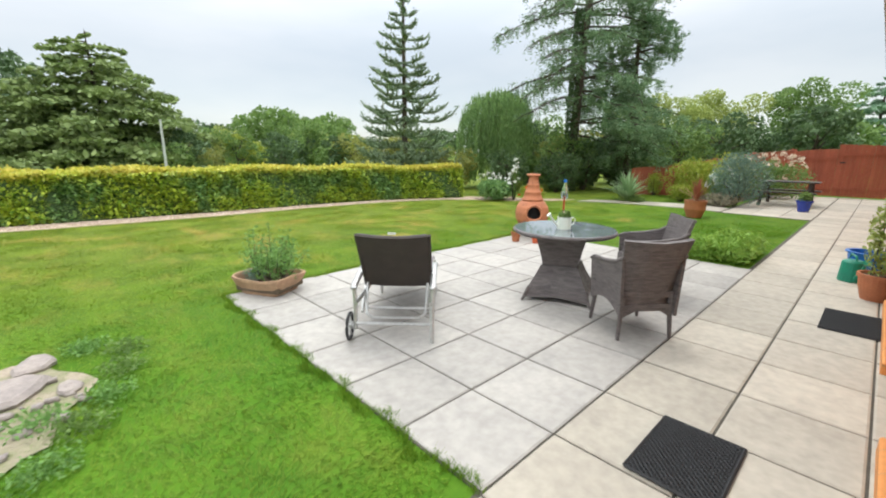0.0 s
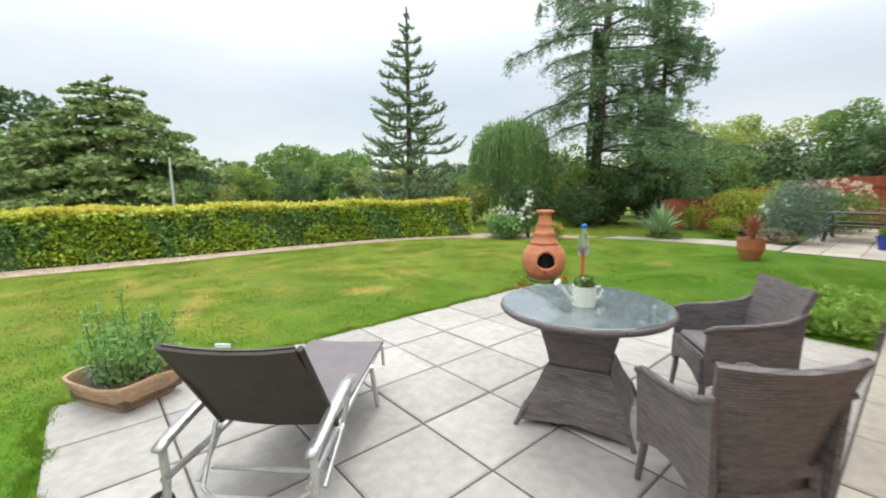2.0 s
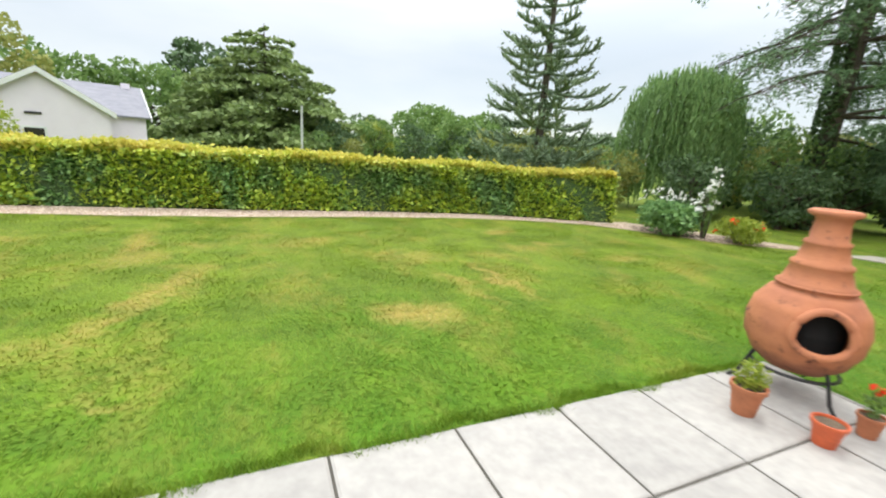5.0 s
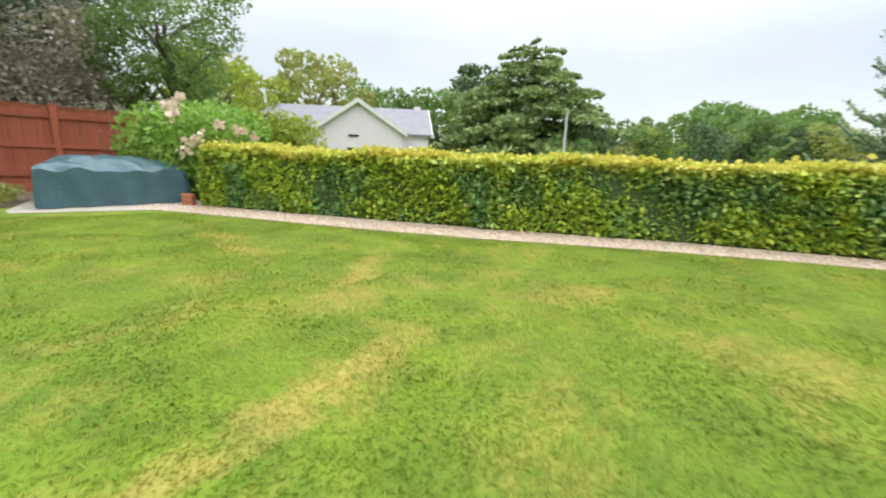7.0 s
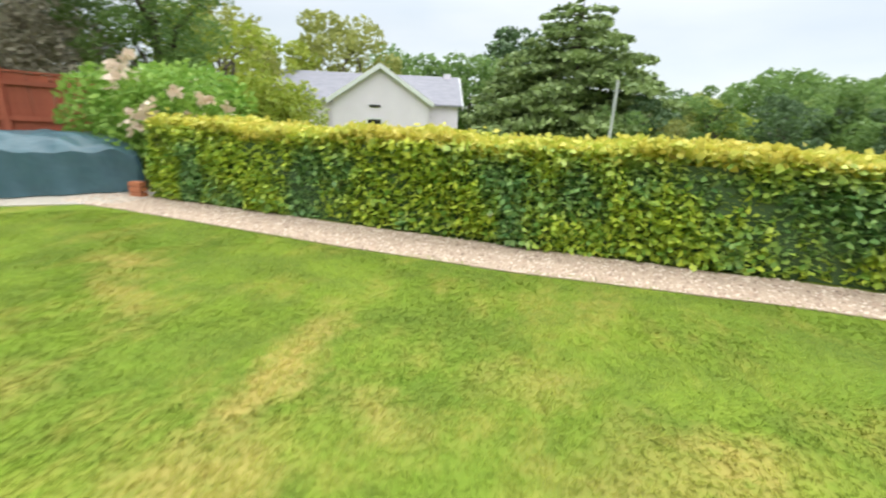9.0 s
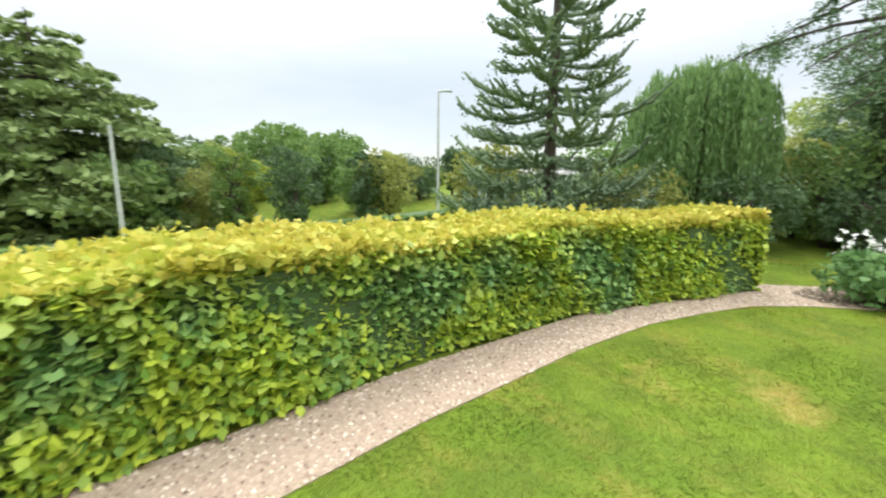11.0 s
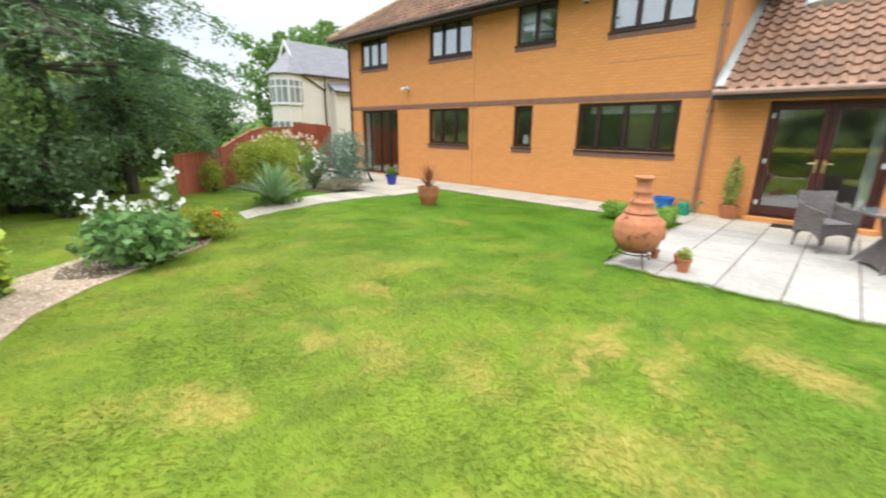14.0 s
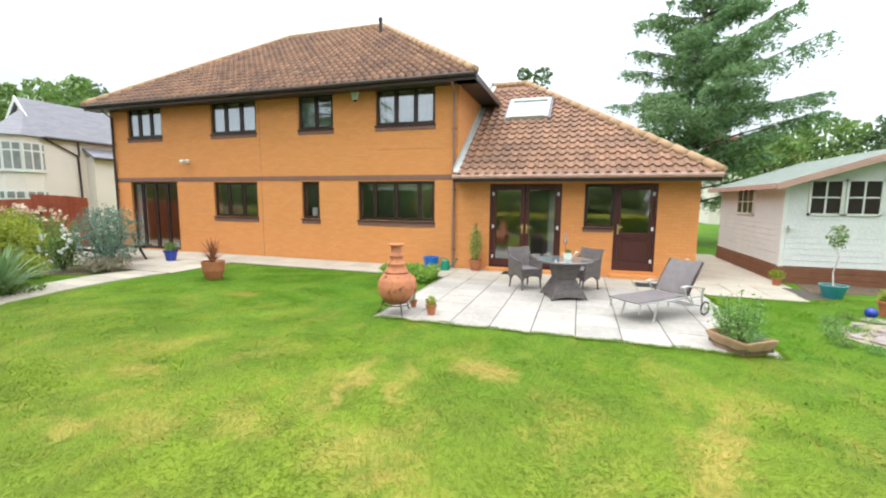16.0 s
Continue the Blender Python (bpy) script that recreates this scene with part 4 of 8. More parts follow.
def hedge(front, back, h, n, size, label, step=1.0, mats=("L_hedge", "L_hedgetop")):
    t = thing("hedge", 0, 0, 0, label, "hedge")
    rng = np.random.default_rng(len(front) * 7 + n)
    b = bmesh.new()
    rows = []
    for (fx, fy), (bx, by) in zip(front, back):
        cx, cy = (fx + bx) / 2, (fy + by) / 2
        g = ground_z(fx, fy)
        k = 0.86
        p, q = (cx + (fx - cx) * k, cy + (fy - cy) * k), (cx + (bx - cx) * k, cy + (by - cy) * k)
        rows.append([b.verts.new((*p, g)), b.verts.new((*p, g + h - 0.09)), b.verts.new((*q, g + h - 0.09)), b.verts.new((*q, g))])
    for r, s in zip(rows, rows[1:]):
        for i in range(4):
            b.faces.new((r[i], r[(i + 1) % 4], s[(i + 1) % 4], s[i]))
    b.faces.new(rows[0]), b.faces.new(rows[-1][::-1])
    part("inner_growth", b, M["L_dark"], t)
    F, B = np.array(front, float), np.array(back, float)
    seg = np.linalg.norm(F[1:] - F[:-1], axis=1)
    cum = np.concatenate([[0], np.cumsum(seg)])

    def at_len(s, line):
        i = np.clip(np.searchsorted(cum, s, side="right") - 1, 0, len(seg) - 1)
        u = ((s - cum[i]) / seg[i])[:, None]
        return line[i] * (1 - u) + line[i + 1] * u
    L = cum[-1]
    width = float(np.linalg.norm(F[0] - B[0]))

    def bulge(s, z):
        return 0.045 * np.sin(s * 1.3 + 2 * z) + 0.035 * np.sin(s * 3.7 + z * 5) + 0.03 * rng.normal(size=len(s))
    out = []
    # faces front and back, top, ends
    tot = 2 * L * h + L * width + 2 * width * h
    for which, area in (("front", L * h * 1.5), ("back", L * h * 0.5), ("end0", width * h), ("end1", width * h)):
        k = int(n * area / tot)
        s, z = rng.uniform(0, L, k), rng.uniform(0.03, h, k)
        if which == "front":
            p, q = at_len(s, F), at_len(s, B)
            o = (p - q) / np.linalg.norm(p - q, axis=1, keepdims=True)
        elif which == "back":
            p, q = at_len(s, B), at_len(s, F)
            o = (p - q) / np.linalg.norm(p - q, axis=1, keepdims=True)
        else:
            i = 0 if which == "end0" else -1
            u = rng.uniform(0, 1, (k, 1))
            p = F[i] * (1 - u) + B[i] * u
            o = np.repeat(((F[0] - F[1]) if i == 0 else (F[-1] - F[-2]))[None] / seg[i], k, 0)
            s = u[:, 0] * width
        p = p + o * (bulge(s, z) - 0.02 - 0.10 * rng.uniform(0, 1, k) ** 2)[:, None]
        out.append((np.column_stack([p, z]), np.column_stack([o, np.full(k, -0.30)])))
    P, A = np.concatenate([a for a, _ in out]), np.concatenate([a for _, a in out])
    gz = np.array([ground_z(x, y) for x, y in P[:, :2]])
    P[:, 2] += gz
    crown("leaves", P, size, rng, mats[0], t, aspect=1.4, aim=A * 1.1, level=0.6)
    k = int(n * L * width / tot * 1.6)
    s, u = rng.uniform(0, L, k), rng.uniform(0, 1, (k, 1))
    p = at_len(s, F) * (1 - u) + at_len(s, B) * u
    z = h - 0.02 + 0.035 * np.sin(s * 2.1) + 0.02 * np.sin(s * 6 + u[:, 0] * 4) + 0.045 * np.abs(rng.normal(size=k)) - 0.09 * (rng.uniform(0, 1, k) < 0.4) * rng.uniform(0, 1, k)
    gz = np.array([ground_z(x, y) for x, y in p])
    crown("top_leaves", np.column_stack([p, z + gz]), size, rng, mats[1], t, flat=0.55, aspect=1.35, label="yellow-green young leaves along the hedge top" if mats[1] == "L_hedgetop" else "leafy hedge top")
    return t


hedge(HEDGE_FRONT, HEDGE_BACK, 1.03, 66000, 0.088, "clipped beech hedge with a yellow-green top along the lawn")
hedge([(2.0, 21.5), (9.6, 20.6), (11.6, 20.3), (14.9, 19.2), (17.0, 18.6)], [(2.0, 23.0), (9.8, 22.0), (12.0, 21.8), (15.4, 20.6), (17.6, 19.8)], 1.0, 9000, 0.12, "clipped field hedge beyond the garden", mats=("L_mid", "L_mid"))


def limb_tube(b, p, q, r0, r1, rng, n=4, sag=0.0, seg=6):
    p, q = np.array(p, float), np.array(q, float)
    pts = []
    for k in range(n + 1):
        u = k / n
        c = p * (1 - u) + q * u + rng.normal(size=3) * 0.03 * np.linalg.norm(q - p) * (0 < k < n)
        c[2] -= sag * math.sin(math.pi * u)
        pts.append(tuple(c))
    tube(b, pts, [r0 * (1 - k / n) + r1 * k / n for k in range(n + 1)], seg)
    return pts


def broad_tree(x, y, h, r, material, seed, label, n=5000, size=0.3, lift=0.18, base=None, species="tree", flat=1.0, clumps=26, bark="bark"):
    """A trunk with limbs that end in leaf clumps; the crown's outline is uneven, with gaps."""
    rng = np.random.default_rng(seed)
    z0 = ground_z(x, y) if base is None else base
    h -= z0
    t = thing(species, x, y, z0, label, "tree")
    b = bmesh.new()
    rt = 0.035 * h * 0.5 + 0.06
    limb_tube(b, (0, 0, -0.1), (0.1 * r * rng.normal(), 0.1 * r * rng.normal(), h * 0.7), rt, rt * 0.3, rng, 5, seg=8)
    P, D = [], []
    for k in range(clumps):
        a, u = k * 2.399 + rng.normal() * 0.3, (k + 0.5) / clumps
        zc = h * (lift + (0.93 - lift) * u)
        env = math.sin(math.pi * min(1, 0.16 + 0.80 * (1 - u) ** 0.75)) ** 0.6
        rr = r * (0.35 + 0.5 * rng.random()) * env
        c = np.array([rr * math.cos(a), rr * math.sin(a), zc])
        cr = r * (0.26 + 0.16 * rng.random()) * (0.65 + 0.35 * env)
        if k % 2 == 0:
            limb_tube(b, (0, 0, max(h * 0.12, zc - 0.25 * h)), tuple(c * 0.9), rt * 0.45, 0.02, rng)
        p, d = blob(rng, n // clumps, c, (cr, cr, cr * 0.72 * flat), 0.5)
        P.append(p), D.append(d)
    part("trunk", b, M[bark], t)
    P, D = np.concatenate(P), np.concatenate(D)
    P = P[P[:, 2] > 0.05]
    crown("crown", P, size, rng, material, t, aim=None)
    return t


def tiered_tree(x, y, h, r, material, seed, label, tiers=16, n=14000, size=0.22, base=None, z_low=0.12, droop=0.25, power=0.8, bark="bark", gap=0.35, species="conifer", irregular=0.2, rise=0.0, needles=2.6, trunk_r=None):
    """A conifer: a straight trunk, whorls of limbs, and needles in sprays along the limbs."""
    rng = np.random.default_rng(seed)
    z0 = ground_z(x, y) if base is None else base
    h -= z0
    t = thing(species, x, y, z0, label, "tree")
    b = bmesh.new()
    rt = trunk_r or 0.018 * h + 0.05
    tube(b, [(0, 0, -0.1), (0.02 * r, 0, h * 0.5), (0, 0, h)], [rt, rt * 0.6, 0.02], 8)
    P = []
    total = 0
    limbs = []
    for k in range(tiers):
        u = k / (tiers - 1)
        z = h * (z_low + (0.97 - z_low) * u)
        R = r * (1 - u) ** power + 0.04 * r
        m = max(4, int(7 * (1 - u) + 4))
        for j in range(m):
            a = 2 * math.pi * (j + 0.5 * (k % 2)) / m + rng.normal() * 0.18
            L = R * (1 + irregular * rng.normal())
            if rng.random() < gap * 0.4:
                L *= 0.55
            limbs.append((z + rng.normal() * 0.012 * h, a, max(0.15, L)))
            total += max(0.15, L) ** 1.5
    for z, a, L in limbs:
        ca, sa = math.cos(a), math.sin(a)
        tip = np.array([ca * L, sa * L, z - droop * L + rise * L])
        mid = np.array([ca * L * 0.55, sa * L * 0.55, z - droop * L * 0.35 + rise * 0.3 * L])
        tube(b, [(0, 0, z), tuple(mid), tuple(tip)], [max(0.018, rt * 0.22), max(0.012, rt * 0.12), 0.008], 5)
        k = max(12, int(n * L ** 1.5 / total))
        s = rng.uniform(0.12, 1.02, (k, 1)) ** 0.8
        c = np.where(s < 0.55, np.array([0, 0, z]) + (mid - np.array([0, 0, z])) * (s / 0.55), mid + (tip - mid) * ((s - 0.55) / 0.45))
        spread = 0.17 * L * (1.15 - s * 0.7)
        side = rng.normal(size=(k, 1)) * spread
        c = c + np.concatenate([-sa * side, ca * side, rng.normal(size=(k, 1)) * 0.05 * L ** 0.5 - 0.04 * np.abs(side)], 1)
        P.append(c)
    part("trunk", b, M[bark], t)
    crown("crown", np.concatenate(P), size, rng, material, t, flat=0.6, aspect=needles)
    return t


def monkey_puzzle(x, y, h, r):
    """Whorls of rope-like branches that bend down and turn up at their tips, clad in stiff scales."""
    rng = np.random.default_rng(31)
    t = thing("monkey_puzzle_tree", x, y, ground_z(x, y), "monkey puzzle tree with open whorls of scaly upturned branches", "tree")
    b = bmesh.new()
    tube(b, [(0, 0, -0.1), (0.03, 0.02, h * 0.5), (0, 0, h)], [0.15, 0.09, 0.03], 8)
    part("trunk", b, M["bark"], t)
    b = bmesh.new()
    P = []
    tiers = 18
    for k in range(tiers):
        u = k / (tiers - 1)
        z = h * (0.03 + 0.93 * u)
        R = r * (1 - u) ** 0.78 + 0.12
        m = 8 if u < 0.3 else (6 if u < 0.6 else 4)
        for j in range(m):
            a = 2 * math.pi * (j + 0.37 * k) / m + rng.normal() * 0.16
            L = R * rng.uniform(0.74, 1.12)
            zz = z + rng.normal() * 0.05
            low = 0.20 - 0.24 * u
            pts = []
            for q in range(7):
                s = q / 6
                aa = a + 0.10 * math.sin(s * 3 + j)
                pts.append(np.array([math.cos(aa) * L * s, math.sin(aa) * L * s, zz - low * L * math.sin(s * 2.2) + 0.17 * L * s ** 4]))
            rb = 0.040 + 0.008 * (1 - u)
            tube(b, [tuple(p) for p in pts], [rb * 1.0, rb, rb, rb, rb, rb * 0.9, rb * 0.5], 5)
            branches = [pts]
            if L > 0.45:
                for s0, side in ((2, 1), (3, -1), (3, 1), (4, -1), (4, 1), (5, -1)):
                    o = pts[s0]
                    d = (pts[s0] - pts[s0 - 1])
                    d /= np.linalg.norm(d)
                    w = np.array([-d[1], d[0], 0]) * side
                    ln = L * rng.uniform(0.16, 0.36)
                    sub = [o + (d * 0.8 + w * 0.65) * ln * s + np.array([0, 0, 0.5 * ln * s * s]) for s in (0, 0.5, 1)]
                    tube(b, [tuple(p) for p in sub], [rb * 0.85, rb * 0.85, rb * 0.5], 4)
                    branches.append(sub)
            for br in branches:
                for p, q in zip(br, br[1:]):
                    kk = max(3, int(np.linalg.norm(q - p) / (0.024 if u > 0.2 else 0.014)))
                    P.append(p + (q - p) * rng.uniform(0, 1, (kk, 1)) + rng.normal(size=(kk, 3)) * (0.046 if u > 0.2 else 0.085))
    tagged(part("branch", b, M["L_monkey"], t), "scaly rope-like branches", kind="stuff")
    crown("scale", np.concatenate(P), 0.10, rng, "L_monkey", t, aspect=2.2)


def willow(x, y, h, r):
    rng = np.random.default_rng(12)
    t = thing("weeping_willow", x, y, ground_z(x, y), "small weeping willow with hanging curtains of narrow leaves", "tree")
    b = bmesh.new()
    limb_tube(b, (0, 0, -0.1), (0.1, 0, h * 0.75), 0.17, 0.10, rng, 4, seg=8)
    part("trunk", b, M["bark"], t)
    b = bmesh.new()
    P = []
    for k in range(13):
        a, rr = k * 2.4, r * (0.25 + 0.55 * ((k * 0.37) % 1))
        limb_tube(b, (0, 0, h * 0.6), (rr * math.cos(a), rr * math.sin(a), h * (0.96 - 0.16 * (rr / r) ** 2)), 0.05, 0.015, rng, 4)
    # strands hang in bunches from the limbs' ends, at uneven heights, with dark gaps between
    for k in range(120):
        a0, rr0 = k * 2.399, r * math.sqrt((k + 0.5) / 120) * rng.uniform(0.85, 1.08)
        rr0 *= 1 + 0.09 * math.sin(a0 * 3 + 0.5)
        top0 = h * (1.0 - 0.20 * (rr0 / r) ** 3.5) + rng.normal() * 0.12
        low0 = max(0.12, (0.35 + 0.9 * rng.random() ** 1.5) if rr0 > 0.55 * r else 1.0 + rng.random())
        for j in range(6):
            a, rr, top = a0 + rng.normal() * 0.085 * r / max(rr0, 0.3), rr0 + rng.normal() * 0.07, top0 + rng.normal() * 0.05
            low = max(0.1, low0 + rng.normal() * 0.16)
            m = max(6, int((top - low) / 0.055))
            s = np.linspace(0, 1, m)[:, None]
            sway = 0.05 * rng.normal()
            out = rr * (0.88 + 0.14 * np.sin(np.minimum(s * 3.2, 1.57)))
            c = np.concatenate([out * math.cos(a + sway), out * math.sin(a + sway), top + 0.10 * np.sin(s * 3.1) * (s < 0.3) - (top - low) * s], 1)
            P.append(c + rng.normal(size=c.shape) * (0.018, 0.018, 0.03))
    tagged(part("limb", b, M["bark"], t), kind="stuff")
    P = np.concatenate(P)
    v, f = leaves(P, 0.17, rng, 0.0, 4.2, aim=np.tile([0, 0, -2.4], (len(P), 1)))
    tagged(raw("crown", v, f, M["L_willow"], t), kind="stuff")


def shrub(x, y, h, r, material, seed, label, n=1800, size=0.09, z=0.0, flowers=None, fcol="L_white", fsize=0.07, stems=True, species="shrub", aspect=1.7, category="shrub", flat=0.0, lumps=9):
    rng = np.random.default_rng(seed)
    t = thing(species, x, y, z, label, category)
    if stems:
        b = bmesh.new()
        for k in range(7):
            a = k * 2.4
            limb_tube(b, (0.03 * math.cos(a), 0.03 * math.sin(a), -0.02), (r * 0.5 * math.cos(a), r * 0.5 * math.sin(a), h * 0.65), 0.015, 0.005, rng, 3, seg=5)
        part("stem", b, M["bark"], t)
    P, D = [], []
    for k in range(lumps):
        a = k * 2.399
        rr = r * 0.55 * math.sqrt((k + 0.5) / lumps)
        c = (rr * math.cos(a), rr * math.sin(a), h * (0.42 + 0.22 * rng.random() * (1 - rr / r)))
        p, d = blob(rng, n // lumps, c, (r * 0.5, r * 0.5, h * 0.42), 0.6)
        P.append(p), D.append(d)
    P, D = np.concatenate(P), np.concatenate(D)
    k = P[:, 2] > 0.01
    crown("foliage", P[k], size, rng, material, t, aspect=aspect, flat=flat)
    if flowers:
        F = []
        for q in range(flowers):
            p, d = blob(rng, 1, (0, 0, h * 0.55), (r * 0.95, r * 0.95, h * 0.52), 0.97)
            if p[0, 2] < h * 0.4:
                p[0, 2] = h * rng.uniform(0.5, 1.0)
            F.append(p[0] + rng.normal(size=(9, 3)) * fsize * 0.4)
        v, f = leaves(np.concatenate(F), fsize, rng, 0, 1.2)
        tagged(raw("flower_head", v, f, M[fcol], t), {"L_white": "white flower heads", "L_cream": "cream and pink flower heads", "L_orange": "orange flowers"}[fcol], kind="stuff")
    return t


def swords(x, y, h, r, n, material, seed, label, z=0.0, width=0.05, species="plant", parent=None, droop=0.5):
    """A rosette of long arching blades."""
    rng = random.Random(seed)
    t = parent or thing(species, x, y, z, label, "plant")
    oz = z if parent else 0.0
    b = bmesh.new()
    for k in range(n):
        a, e = rng.uniform(0, 2 * math.pi), rng.uniform(0.15, 1.0)
        L = h * rng.uniform(0.75, 1.15)
        w = width * rng.uniform(0.7, 1.2)
        row = []
        for s in range(5):
            u = s / 4
            out = r * e * u * (0.6 + 0.4 * u)
            zz = oz + L * (u - droop * e * u * u * 0.8) * (1.1 - 0.25 * e)
            c = Vector((out * math.cos(a), out * math.sin(a), max(0.01, zz)))
            sd = Vector((-math.sin(a), math.cos(a), 0)) * w * (1 - u ** 2.5) * 0.5
            row.append((b.verts.new(c - sd), b.verts.new(c + sd + Vector((0, 0, 0.0)))))
        for p, q in zip(row, row[1:]):
            b.faces.new((p[0], p[1], q[1], q[0]))
    part("blade", b, M[material], t)
    return t


monkey_puzzle(11.25, 13.75, 7.9, 2.3)
willow(15.5, 12.35, 4.05, 1.72)
def ragged_conifer(x, y, h, r, material, seed, label, low_a, low_b, side, limbs=60, n=52000, size=0.12, lean=0.0, trunk_r=0.2, species="larch_tree", top=0.5, dens=4.0, inner=0.28, rise=(-0.10, 0.22), hang=0.10, bare=0.0, bow=0.28):
    """An old open conifer: limbs at odd heights, each with hanging sprays of needles and sky between."""
    rng = np.random.default_rng(seed)
    z0 = ground_z(x, y)
    h -= z0
    t = thing(species, x, y, z0, label, "tree")
    b = bmesh.new()
    ax = lambda z: np.array([side[0] * lean * z / h, side[1] * lean * z / h, z])
    tube(b, [tuple(ax(z)) for z in (-0.1, h * 0.3, h * 0.6, h * 0.85, h)], [trunk_r * 1.15, trunk_r * 0.85, trunk_r * 0.6, trunk_r * 0.3, 0.02], 9)
    P = []
    for k in range(limbs):
        a = k * 2.399 + rng.normal() * 0.5
        d = np.array([math.cos(a), math.sin(a)])
        s = d[0] * side[0] + d[1] * side[1]
        lo = low_a + (low_b - low_a) * (0.5 + 0.5 * s)
        u = (k + rng.random()) / limbs
        z = lo + (h * 0.97 - lo) * u ** 0.85
        w = (z - low_b) / (h - low_b)
        env = min(1.0, (1.0 - w) / top + 0.10) ** 0.8
        L = max(0.3, r * env * rng.uniform(0.45, 1.12))
        o = ax(z)
        up = rng.uniform(*rise)
        dirn = lambda q: o + np.array([d[0] * L * q, d[1] * L * q, L * (up * q - bow * q * q)])
        pts = [dirn(q) for q in (0, 0.35, 0.7, 1.0)]
        tube(b, [tuple(p) for p in pts], [0.05, 0.035, 0.02, 0.008], 5)
        for j in range(max(2, int(L * dens))):
            q = rng.uniform(inner, 1.0)
            for sgn in (-1, 1):
                ln = L * rng.uniform(0.10, 0.30) * (1.25 - q * 0.6)
                e = dirn(q) + np.array([d[0] * 0.6 - d[1] * sgn, d[1] * 0.6 + d[0] * sgn, -0.22]) * ln
                st = dirn(q)
                m = int(ln * 125) + 10
                c = st + (e - st) * rng.uniform(0.1, 1.08, (m, 1)) + rng.normal(size=(m, 3)) * (0.05, 0.05, 0.035)
                c[:, 2] -= np.abs(rng.normal(size=m)) * hang * (rng.random() < 0.6)
                if bare and s < -0.1 and z < 0.72 * h:
                    tube(b, [tuple(st), tuple((st + e) / 2 - (0, 0, 0.06)), tuple(e - (0, 0, 0.25))], [0.014, 0.011, 0.006], 3)
                    c = c[rng.random(len(c)) > bare]
                P.append(c)
                for w in range(2 if hang > 0.12 else 0):
                    q0 = st + (e - st) * rng.random()
                    ln2 = rng.uniform(0.15, 0.55)
                    m2 = int(ln2 * 40) + 3
                    P.append(q0 - np.array([0, 0, 1.0]) * ln2 * rng.uniform(0, 1, (m2, 1)) + rng.normal(size=(m2, 3)) * 0.035)
    part("trunk", b, M["bark"], t)
    P = np.concatenate(P)
    if len(P) > n:
        P = P[rng.choice(len(P), n, replace=False)]
    crown("crown", P, size, rng, material, t, flat=0.4, aspect=4.0)
    return t


larch = ragged_conifer(16.35, 9.15, 12.8, 3.15, "L_larch", 5, "tall larch with an ivy-clad trunk and drooping open branches", 4.0, 1.9, (0.5, -0.87), limbs=96, size=0.13, n=50000, lean=0.5, trunk_r=0.20, top=0.55, hang=0.26, bare=0.45)
rngi = np.random.default_rng(4)
ivy_a, ivy_z = rngi.uniform(0, 2 * math.pi, 4200), rngi.uniform(0.0, 7.0, 4200)
ivy = crown("ivy", np.column_stack([np.cos(ivy_a) * (0.29 - 0.018 * ivy_z), np.sin(ivy_a) * (0.29 - 0.018 * ivy_z), ivy_z]), 0.13, rngi, "L_dark", larch, label="dark ivy on the trunk")
ragged_conifer(18.2, 7.55, 9.0, 2.2, "L_larch", 8, "blue-green larch growing close behind the tall one", 1.6, 1.4, (0.5, -0.87), limbs=84, size=0.13, n=38000, trunk_r=0.13, top=0.75, species="conifer", hang=0.22)
tiered_tree(4.1, 40.9, 9.9, 9.3, "L_cedar", 11, "broad dark green cedar with layered boughs", tiers=20, n=60000, size=0.46, z_low=0.02, droop=0.14, power=0.60, gap=0.15, irregular=0.12, needles=1.8, species="cedar_tree")
ragged_conifer(-0.9, -11.2, 13.6, 4.7, "L_bright", 21, "tall spreading green conifer with upswept boughs behind the garden room", 1.5, 1.5, (0.5, 0.87), limbs=96, size=0.20, n=100000, dens=7.0, inner=0.08, trunk_r=0.22, top=0.95, species="conifer", rise=(0.28, 0.55), bow=0.10, hang=0.20)
tiered_tree(47.0, 0.9, 7.6, 3.0, "L_blue", 22, "blue-grey cedar beyond the gate", tiers=11, n=5000, size=0.4, z_low=0.12, droop=0.0, power=0.4, gap=0.9, needles=1.8)
tiered_tree(-3.9, 55.0, 10.2, 2.6, "L_dark", 23, "distant dark pine above the trees", tiers=10, n=2500, size=0.6, z_low=0.3, droop=0.0, power=0.5, gap=0.6)
